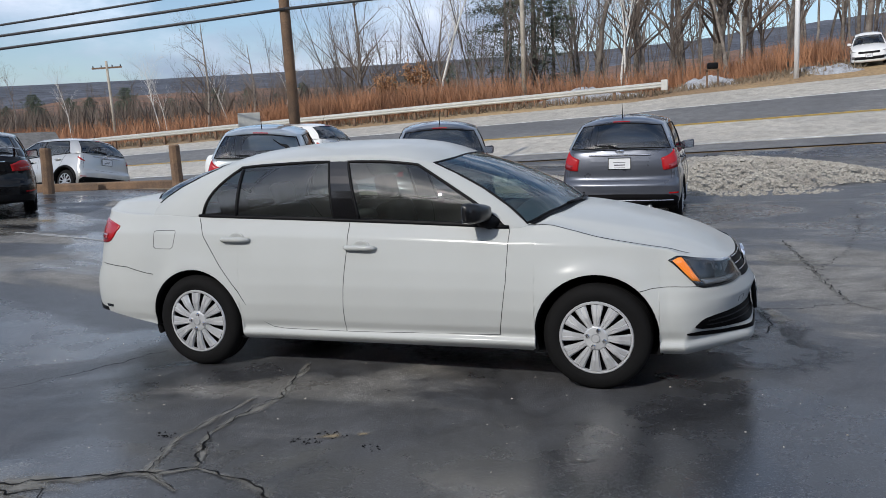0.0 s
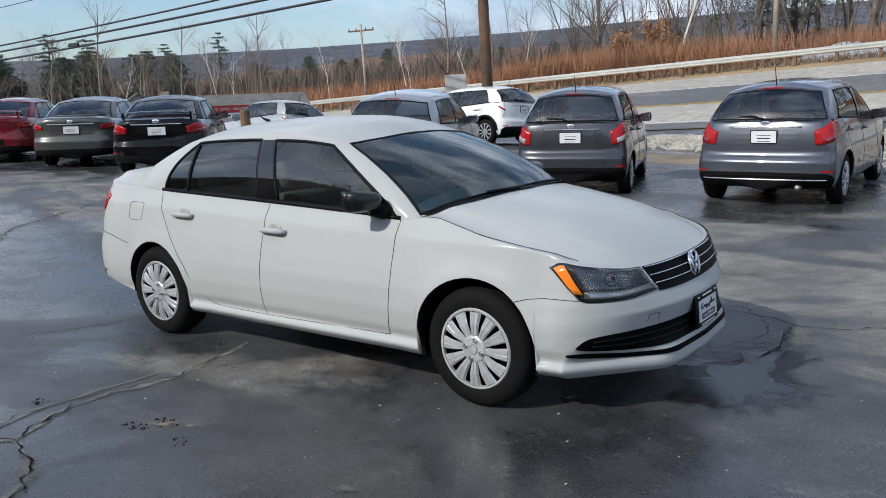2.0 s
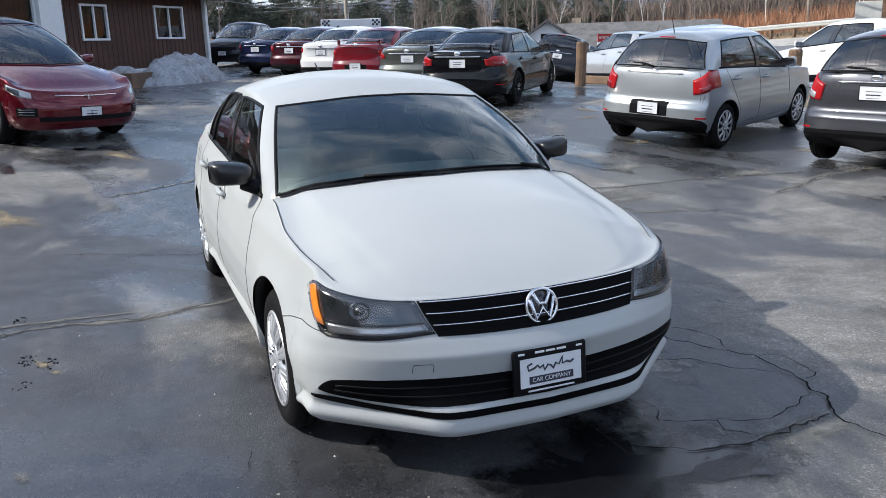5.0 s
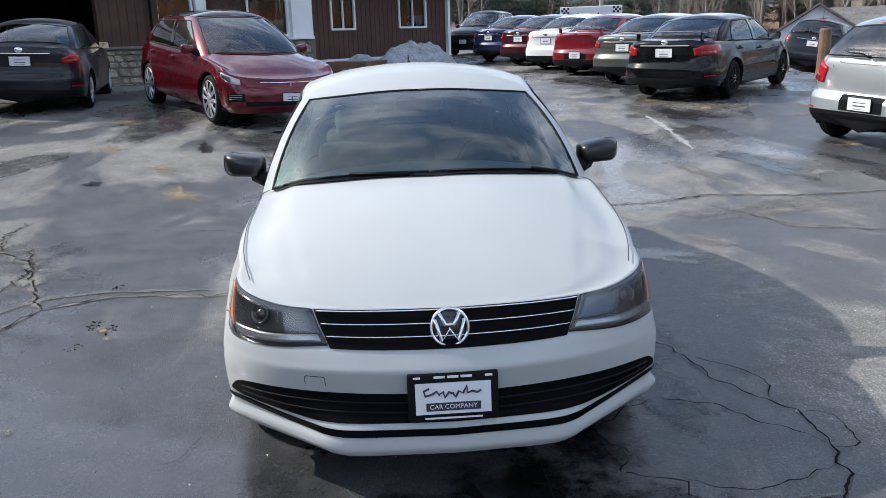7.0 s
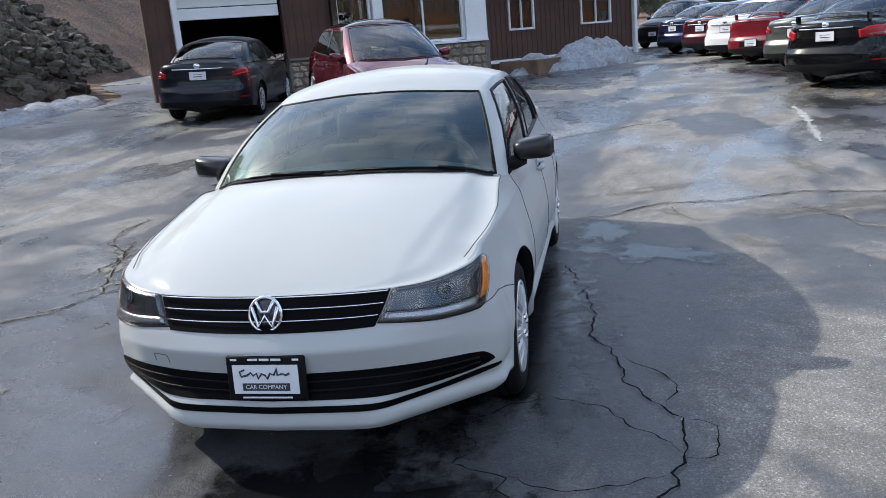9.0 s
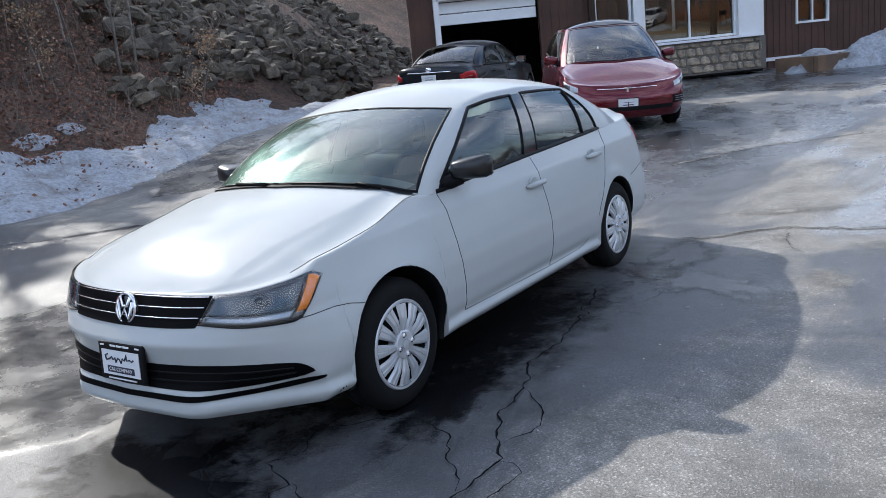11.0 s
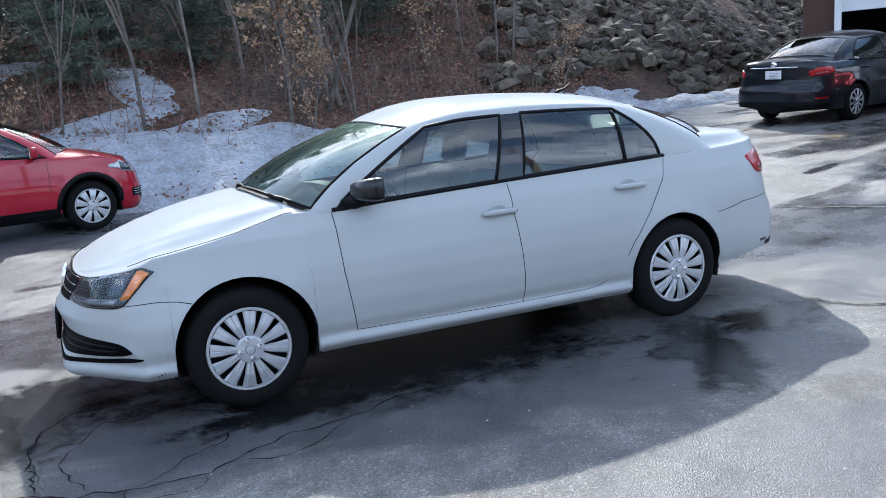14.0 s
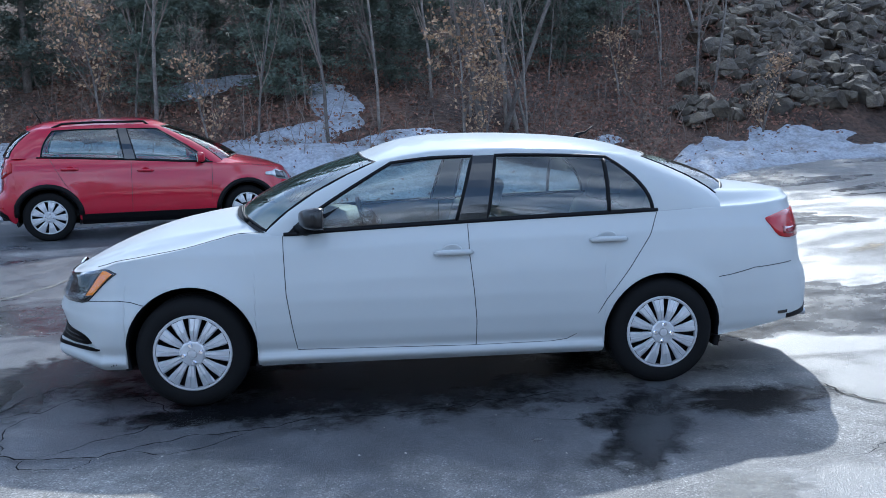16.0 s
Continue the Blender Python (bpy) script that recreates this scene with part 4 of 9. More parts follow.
def wheel(parent, x, y, z, rt, w, rr, spokes, style, mat):
    key = (rt, w, rr, spokes, style, mat.name)
    if key not in WHEELS:
        ty, di, sp_, nu, sk = wheel_meshes(rt, w, rr, spokes, style)
        WHEELS[key] = (mesh_from("tyre", *ty, True), mesh_from("wheel_dish", *di, True), mesh_from("rim", *sp_), mesh_from("lug_nut", *nu), mesh_from("spoke", *sk))
        for me, m_ in zip(WHEELS[key], (M_RUBBER, M_BLACKPL, mat, M_CHROME, mat)):
            me.materials.append(m_)
    e = new("wheel", None)
    e.parent = parent
    e.matrix_local = pose(x, y, z, 0, 17 + 40 * x, 0) if y > 0 else pose(x, y, z, 0, 33 * x, 180)
    for nm, me in zip(("tyre", "brake_disc", "hubcap" if style == "cap" else "rim"), WHEELS[key]):
        put(nm, me, None, e)
    nb = 4 if style == "cap" else 5
    for k in range(nb):
        put("lug_nut", WHEELS[key][3], None, e).rotation_euler = (0, 2 * math.pi * (k + 0.35) / nb, 0)
    for k in range(spokes):
        put("spoke", WHEELS[key][4], None, e).rotation_euler = (0, 2 * math.pi * (k + 0.5) / spokes, 0)
    return e


def rounded_box_mesh(name, sx, sy, sz, bev, seg=3):
    bm = bmesh.new()
    bm_box(bm, 0, 0, 0, sx, sy, sz)
    bmesh.ops.bevel(bm, geom=bm.edges[:], offset=bev, segments=seg, affect="EDGES", profile=0.5)
    me = bpy.data.meshes.new(name)
    bm.to_mesh(me)
    bm.free()
    me.polygons.foreach_set("use_smooth", [True] * len(me.polygons))
    return me


SEATM = {}


def seats(parent, mat, rows, zs=0.32, hw=0.36):
    if "back" not in SEATM:
        SEATM["back"] = rounded_box_mesh("seat_back", 0.16, 0.48, 0.62, 0.06)
        SEATM["cush"] = rounded_box_mesh("seat_cushion", 0.50, 0.50, 0.16, 0.06)
        SEATM["rest"] = rounded_box_mesh("headrest", 0.10, 0.26, 0.18, 0.04)
        SEATM["bench"] = rounded_box_mesh("bench_back", 0.16, 1.22, 0.58, 0.06)
        SEATM["benchc"] = rounded_box_mesh("bench_cushion", 0.48, 1.22, 0.16, 0.06)
    for me in SEATM.values():
        if not me.materials:
            me.materials.append(M_SEAT)
    def lay(nm, key, m_):
        me = SEATM[key]
        if mat is not M_SEAT:
            k2 = key + mat.name
            if k2 not in SEATM:
                SEATM[k2] = me.copy()
                SEATM[k2].materials.clear()
                SEATM[k2].materials.append(mat)
            me = SEATM[k2]
        ob = put(nm, me, None, parent)
        ob.matrix_local = m_
    for x in rows[:1]:
        for y in (hw, -hw):
            lay("seat_back", "back", pose(x - 0.28, y, zs + 0.38, 0, -14, 0))
            lay("seat_cushion", "cush", pose(x, y, zs + 0.06, 0, -5, 0))
            lay("headrest", "rest", pose(x - 0.40, y, zs + 0.79, 0, -12, 0))
    for x in rows[1:]:
        lay("bench_back", "bench", pose(x - 0.26, 0, zs + 0.40, 0, -18, 0))
        lay("bench_cushion", "benchc", pose(x, 0, zs + 0.08, 0, -4, 0))
        for y in (0.36, -0.36):
            lay("headrest", "rest", pose(x - 0.38, y, zs + 0.75, 0, -14, 0))


PLATEM = {}


def plate_at(parent, m_, name="license_plate"):
    """A number plate with its frame; the writing is shown as bars."""
    if "p" not in PLATEM:
        PLATEM["p"] = mesh_from("plate", *merge(boxv(0, 0, 0, 0.305, 0.155, 0.004)))
        PLATEM["f"] = mesh_from("plate_frame", *merge(boxv(0, 0.080, 0, 0.32, 0.010, 0.012), boxv(0, -0.080, 0, 0.32, 0.010, 0.012), boxv(-0.156, 0, 0, 0.008, 0.155, 0.012), boxv(0.156, 0, 0, 0.008, 0.155, 0.012)))
        PLATEM["i"] = [mesh_from("plate_bar", *boxv(0, y_, 0.003, w_, h_, 0.002)) for y_, w_, h_ in ((0.018, 0.17, 0.007), (-0.020, 0.16, 0.014), (-0.058, 0.15, 0.005))]
        PLATEM["p"].materials.append(M_PLATE)
        PLATEM["f"].materials.append(M_BLACKPL)
        for me_ in PLATEM["i"]:
            me_.materials.append(M_INK)
    ob = put(name, PLATEM["p"], None, parent)
    ob.matrix_local = m_
    put("plate_frame", PLATEM["f"], None, ob)
    for me_ in PLATEM["i"]:
        put("plate_bar", me_, None, ob)
    return ob


def boxv(cx, cy, cz, sx, sy, sz):
    vs = [Vector((cx + i * sx / 2, cy + j * sy / 2, cz + k * sz / 2)) for k in (-1, 1) for i, j in ((-1, -1), (1, -1), (1, 1), (-1, 1))]
    return vs, [(3, 2, 1, 0), (4, 5, 6, 7), (0, 1, 5, 4), (1, 2, 6, 5), (2, 3, 7, 6), (3, 0, 4, 7)]


def car_shell(bd, root, mat, trim_mat=None):
    """Lower body with bonnet and boot, underside, wheel wells, greenhouse with its window openings, and roof."""
    sp = bd.sp
    A = sp["arch"]
    # stations along the half outline
    ss = arange_list(0, 1, 14)[:-1]
    xs = set()
    for xw in sp["axles"]:
        for k in range(25):
            xs.add(round(xw + A * math.cos(math.pi * k / 24), 4))
        xs.add(round(xw + A + 0.0015, 4))
        xs.add(round(xw - A - 0.0015, 4))
    for k in range(13):
        x = lerp(sp["axles"][0] + A + 0.02, sp["axles"][1] - A - 0.02, k / 12)
        xs.add(round(x, 4))
    xs.add(bd.xrc)
    xs.add(bd.xfc)
    xs = sorted(x for x in xs if bd.xrc <= x <= bd.xfc)
    ss += [1 + (x - bd.xrc) / (bd.xfc - bd.xrc) for x in xs]
    ss += arange_list(2, 3, sp.get("fine", 16))[1:]
    NZ = 56 if "fine" in sp else 18
    rows = []
    for s in ss:
        zb, zt = bd.bottom(s), bd.top(s)
        rows.append([bd.skin(s, lerp(zb, zt, j / NZ)) for j in range(NZ + 1)])
    side = grid_mesh(rows)
    # flat underside inside the outline
    under = grid_mesh([[bd.skin(s, table(sp["zbot"], s)), Vector((bd.skin(s, table(sp["zbot"], s)).x, 0, sp["zfloor"]))] for s in ss if not any(abs(bd.x_of(s) - xw) < A + 0.001 and 1 <= s <= 2 for xw in sp["axles"])])
    # bonnet and boot deck
    def deck_rows(cond):
        out = []
        for s in ss:
            p = bd.skin(s, bd.top(s))
            if cond(p.x, s):
                out.append([Vector((p.x, p.y * (1 - t), p.z if t == 0 else lerp(p.z, bd.deck(p.x, p.y * (1 - t)), smooth(0, 0.22, t)))) for t in (arange_list(0, 1, 40) if "fine" in sp else (0, 0.03, 0.07, 0.12, 0.18, 0.26, 0.36, 0.48, 0.62, 0.8, 1.0))])
        return out
    hood = grid_mesh(deck_rows(lambda x, s: x > sp["cowl_x"] and s > 1.3))
    groups = [mirrored(*side), mirrored(*hood)]
    boot = deck_rows(lambda x, s: x < sp["boot_x"] and s < 1.7)
    if len(boot) > 1:
        groups.append(mirrored(*grid_mesh(boot)))
    vs, fs = merge(*groups)
    ob = put_weld("body", (vs, fs), mat, root)
    put_weld("underbody", mirrored(*under), M_BLACKPL, root)
    # wheel wells
    for xw in sp["axles"]:
        for sd in (1, -1):
            rows = []
            for k in range(29):
                a = -0.3 + (math.pi + 0.6) * k / 28
                px, pz = xw + (A - 0.003) * math.cos(a), sp["rw"] + (A - 0.003) * math.sin(a)
                yo = bd.side_y(px, max(pz, 0.3)) - 0.004
                qx, qz = xw + (A + 0.03) * math.cos(a), sp["rw"] + (A + 0.03) * math.sin(a)
                rows.append([Vector((qx, sd * (yo - 0.02), qz)), Vector((px, sd * (yo - 0.004), pz)), Vector((px, sd * (yo - 0.05), pz)), Vector((px, sd * 0.42, pz)), Vector((xw, sd * 0.42, sp["rw"]))])
            put("wheel_well", mesh_from("wheel_well", *grid_mesh(rows), True), M_BLACKPL, root)
    # greenhouse skin: pillars and roof
    wins = sp["windows"]
    cuts_s = sorted(set([0, 1, 2, 3] + [w[k] for w in wins for k in (1, 2)] + arange_list(0, 1, 6) + arange_list(1, 2, 16) + arange_list(2, 3, 8)))
    cuts_v = sorted(set([0, 1] + [w[k] for w in wins for k in (3, 4)] + [0.25, 0.5, 0.75]))
    vs, fs, idx = [], [], {}
    def vert(s, v):
        if (s, v) not in idx:
            idx[(s, v)] = len(vs)
            vs.append(bd.gh(s, v))
        return idx[(s, v)]
    for i in range(len(cuts_s) - 1):
        for j in range(len(cuts_v) - 1):
            sm, vm_ = (cuts_s[i] + cuts_s[i + 1]) / 2, (cuts_v[j] + cuts_v[j + 1]) / 2
            if any(w[1] <= sm <= w[2] and w[3] <= vm_ <= w[4] for w in wins):
                continue
            fs.append((vert(cuts_s[i], cuts_v[j]), vert(cuts_s[i + 1], cuts_v[j]), vert(cuts_s[i + 1], cuts_v[j + 1]), vert(cuts_s[i], cuts_v[j + 1])))
    cab = mirrored(vs, fs)
    rrows = []
    for s in cuts_s:
        p = bd.gh(s, 1)
        rrows.append([Vector((p.x, p.y * (1 - t), lerp(p.z, table(sp["zroof"], p.x) - 0.30 * sp.get("crown", 1.0) * (p.y * (1 - t)) ** 2, 1) + sp["roof_up"] * (1 - (1 - t) ** 4) * smooth(0, 0.25, min(p.x - table(sp["g_rear_top"], 0), table(sp["g_front_top"], 1) - p.x) + 0.02))) for t in (0, 0.04, 0.1, 0.2, 0.35, 0.5, 0.75, 1.0)])
    roof = mirrored(*grid_mesh(rrows))
    put_weld("roof", merge(cab, roof), mat, root)
    if "glass_roof" in sp:
        top = [[p + Vector((0, 0, 0.007)) for p in r[1:]] for r in rrows if table(sp["g_rear_top"], 0) + 0.12 < r[0].x]
        put_weld("glass_roof", mirrored(*grid_mesh(top)), M_GLOSSBLK, root, "dark glass roof panel")
    return ob


def car_glass(bd, root, wins_mat):
    sp = bd.sp
    for nm, s0, s1, v0, v1 in sp["windows"]:
        m_ = wins_mat.get(nm, M_SIDEGLASS)
        ns, nv = (14, 8) if nm in ("windshield", "rear_window") else (10, 6)
        if nm in ("windshield", "rear_window"):
            rows = [[bd.gh(lerp(s0, s1, i / ns), lerp(v0, v1, j / nv)) for j in range(nv + 1)] for i in range(ns + 1)]
            g = mirrored(*grid_mesh(rows))
            put_weld(nm, g, m_, root)
        else:
            for sd in (1, -1):
                rows = [[bd.gh(lerp(s0, s1, i / ns), lerp(v0, v1, j / nv)) for j in range(nv + 1)] for i in range(ns + 1)]
                vs, fs = grid_mesh(rows)
                if sd < 0:
                    vs, fs = [Vector((v.x, -v.y, v.z)) for v in vs], [tuple(reversed(q)) for q in fs]
                put(nm, mesh_from(nm, vs, fs, True), m_, root)


def gh_cord(bd, path, r, parent, name, mat, d=0.0, side=1, flat=1.0, n=6):
    ps = [bd.gh_out(s, v, d) for s, v in path]
    if side < 0:
        ps = [Vector((p.x, -p.y, p.z)) for p in ps]
    v, f = tube(ps, r, n)
    return put(name, mesh_from(name, v, f, True), mat, parent)


def car_trim(bd, root, frames=True):
    """Black window surrounds."""
    for nm, s0, s1, v0, v1 in bd.sp["windows"]:
        if nm in ("windshield", "rear_window"):
            edge = 0.016
            c = 3 if nm == "windshield" else 0
            so = s0 if nm == "windshield" else s1
            pth = dense([(c, v0), (so, v0), (so, v1), (c, v1)], 12)
            for sd in (1, -1):
                gh_cord(bd, pth, 0.010, root, "window_seal", M_BLACKPL, -0.004, sd)
        else:
            for sd in (1, -1):
                gh_cord(bd, dense([(s0, v0), (s1, v0), (s1, v1), (s0, v1), (s0, v0)], 8), 0.011, root, "window_seal", M_BLACKPL, -0.002, sd)


def mirror_part(bd, root, x, y, z, mat, sx=0.14, sy=0.22, sz=0.15):
    for sd in (1, -1):
        bm = bmesh.new()
        bmesh.ops.create_uvsphere(bm, u_segments=20, v_segments=12, radius=0.5)
        for v in bm.verts:
            v.co = Vector((cpow(v.co.x * 2, 0.8) / 2, cpow(v.co.y * 2, 0.5) / 2, cpow(v.co.z * 2, 0.45) / 2))
            if v.co.x < -0.22:
                v.co.x = -0.22
            k = v.co.y * sd + 0.5
            v.co.z = v.co.z * (0.78 + 0.26 * k) + 0.10 * k - 0.04 * (1 - k) * (v.co.z < 0)
            v.co.x -= 0.22 * k * (v.co.x > 0)
        bmesh.ops.scale(bm, vec=(sx * 1.25, sy, sz), verts=bm.verts[:])
        bmesh.ops.translate(bm, vec=(x, sd * (y + sy * 0.55), z + 0.03), verts=bm.verts[:])
        ob = part("wing_mirror", bm, mat, root, smooth=True)
        g, gf = boxv(x - 0.048, sd * (y + sy * 0.55), z + 0.03, 0.004, sy * 0.78, sz * 0.75)
        put("mirror_glass", mesh_from("mirror_glass", g, gf), M_CHROME, ob)
        g, gf = tube([(x + 0.11, sd * (y - 0.035), z - 0.035), (x + 0.06, sd * (y + 0.005), z - 0.030), (x + 0.02, sd * (y + 0.06), z - 0.015)], [0.030, 0.040, 0.034], 8)
        put("mirror_foot", mesh_from("mirror_foot", g, gf, True), M_BLACKPL, ob)


def handle_part(bd, root, x, z, mat, sides=(1, -1)):
    for sd in sides:
        s = 1 + (x - bd.xrc) / (bd.xfc - bd.xrc)
        y = bd.side_y(x, z)
        pts = [(x - 0.10, sd * (y + 0.006), z), (x - 0.08, sd * (y + 0.026), z + 0.002), (x + 0.06, sd * (y + 0.030), z + 0.001), (x + 0.095, sd * (y + 0.022), z - 0.002), (x + 0.11, sd * (y + 0.004), z - 0.003)]
        v, f = tube(pts, [0.010, 0.016, 0.017, 0.014, 0.008], 10)
        ob = put("door_handle", mesh_from("door_handle", v, f, True), mat, root)
        v, f = lathe([(0.056, -0.002), (0.054, 0.0045), (0.046, 0.005), (0.030, 0.0015), (0.0001, -0.001)], 20)
        vs = [Vector((p[0] * 1.0 + x + 0.01, sd * (y + p[1]), p[2] * 0.62 + z + 0.010)) for p in v]
        put("handle_recess", mesh_from("handle_recess", vs, f if sd > 0 else [tuple(reversed(q)) for q in f], True), mat, ob)


def wiper(root, pts, name="wiper"):
    """An arm from its pivot and the thin blade that it presses on the glass."""
    v, f = tube(pts[:2], [0.011, 0.007], 6)
    ob = put(name, mesh_from(name, v, f, True), M_BLACKPL, root)
    v, f = tube(pts[2:], [0.004] * (len(pts) - 2), 5)
    put("blade", mesh_from("blade", v, f, True), M_BLACKPL, ob)
    return ob

# ---- body shapes ----
def side_maps(rows):
    return {"g_side_b": [(t, b_) for t, b_, _ in rows], "g_side_t": [(t, c) for t, _, c in rows]}


SEDAN = dict(
    xrc=-1.70, xfc=1.68, axles=(-1.3255, 1.295), rw=0.312, arch=0.365, tyre=(0.316, 0.205, 0.208), nr=2.7, nf=2.15, zfloor=0.19, fine=40, nfz=[(0.2, 2.9), (0.32, 2.8), (0.45, 2.5), (0.58, 2.25), (0.72, 2.15)],
    chin=[(0.15, 0.06), (0.22, 0.05), (0.27, 0.045), (0.36, 0.028), (0.50, 0.010), (0.62, 0.0)],
    W=[(-1.75, 0.845), (-1.2, 0.875), (-0.4, 0.886), (0.5, 0.886), (1.05, 0.880), (1.30, 0.868), (1.50, 0.845), (1.72, 0.795)],
    inset=[(0.15, 0.13), (0.20, 0.075), (0.24, 0.030), (0.256, 0.022), (0.268, 0.052), (0.285, 0.056), (0.315, 0.034), (0.42, 0.006), (0.55, 0.0), (0.68, 0.004), (0.76, 0.014), (0.80, 0.024), (0.88, 0.042), (0.95, 0.068), (1.03, 0.115)],
    xf=[(0.15, 2.06), (0.20, 2.16), (0.25, 2.20), (0.34, 2.205), (0.46, 2.19), (0.56, 2.155), (0.60, 2.12), (0.66, 2.10), (0.71, 2.06), (0.8, 1.98)],
    xr=[(0.15, -2.30), (0.22, -2.40), (0.32, -2.445), (0.50, -2.45), (0.60, -2.43), (0.66, -2.40), (0.90, -2.365), (1.0, -2.34)],
    zbot=[(0, 0.24), (0.5, 0.235), (1, 0.21), (1.2, 0.19), (1.8, 0.185), (2, 0.19), (2.5, 0.185), (3, 0.19)],
    ztop=[(0, 1.045), (0.5, 1.035), (0.85, 1.015), (1.0, 1.005), (1.118, 0.988), (1.412, 0.953), (1.676, 0.922), (1.765, 0.905), (1.882, 0.862), (2.0, 0.805), (2.15, 0.757), (2.3, 0.728), (2.6, 0.708), (3, 0.700)],
    zdeck=[(-2.40, 1.055), (-2.2, 1.095), (-1.9, 1.13), (-1.5, 1.15), (0.5, 1.01), (0.8, 1.0), (1.2, 0.965), (1.6, 0.900), (1.9, 0.808), (2.03, 0.745), (2.08, 0.70)],
    zdrop=[(-2.4, 0.01), (-2.2, 0.06), (-1.7, 0.12), (0.6, 0.085), (1.2, 0.085), (1.7, 0.075), (2.0, 0.035), (2.1, 0.0)],
    cowl_x=0.70, boot_x=-1.52,
    g_rear_base=[(0, -1.90), (0.5, -1.86), (1, -1.70)], g_rear_y=[(0, 0), (0.5, 0.37), (1, 0.72)],
    g_rear_top=[(0, -1.36), (0.5, -1.34), (1, -1.24)], g_rear_ty=[(0, 0), (0.5, 0.30), (1, 0.545)],
    g_front_base=[(0, 0.84), (0.2, 0.93), (0.5, 1.02), (1, 1.07)], g_front_y=[(0, 0.79), (0.12, 0.73), (0.3, 0.60), (0.5, 0.43), (1, 0)],
    g_front_top=[(0, 0.15), (0.12, 0.175), (0.5, 0.225), (1, 0.24)], g_front_ty=[(0, 0.60), (0.12, 0.555), (0.3, 0.45), (0.5, 0.33), (1, 0)],
    crown=0.62, g_bow=0.12, g_tbow=0.05, roof_up=0.02,
    zroof=[(-1.42, 1.315), (-1.15, 1.37), (-0.8, 1.41), (-0.4, 1.43), (-0.1, 1.42), (0.12, 1.385), (0.26, 1.345)],
    windows=[("windshield", 2.10, 3, 0.03, 0.965), ("rear_window", 0, 0.84, 0.06, 0.95),
             ("rear_side_window", 1.15, 1.49, 0.035, 0.915), ("front_side_window", 1.56, 1.95, 0.035, 0.915)],
    **side_maps([(0, -1.70, -1.20), (0.15, -1.29, -1.0), (0.5, -0.30, -0.38), (0.56, -0.15, -0.27), (0.95, 0.76, 0.09), (1, 0.84, 0.15)]),
)

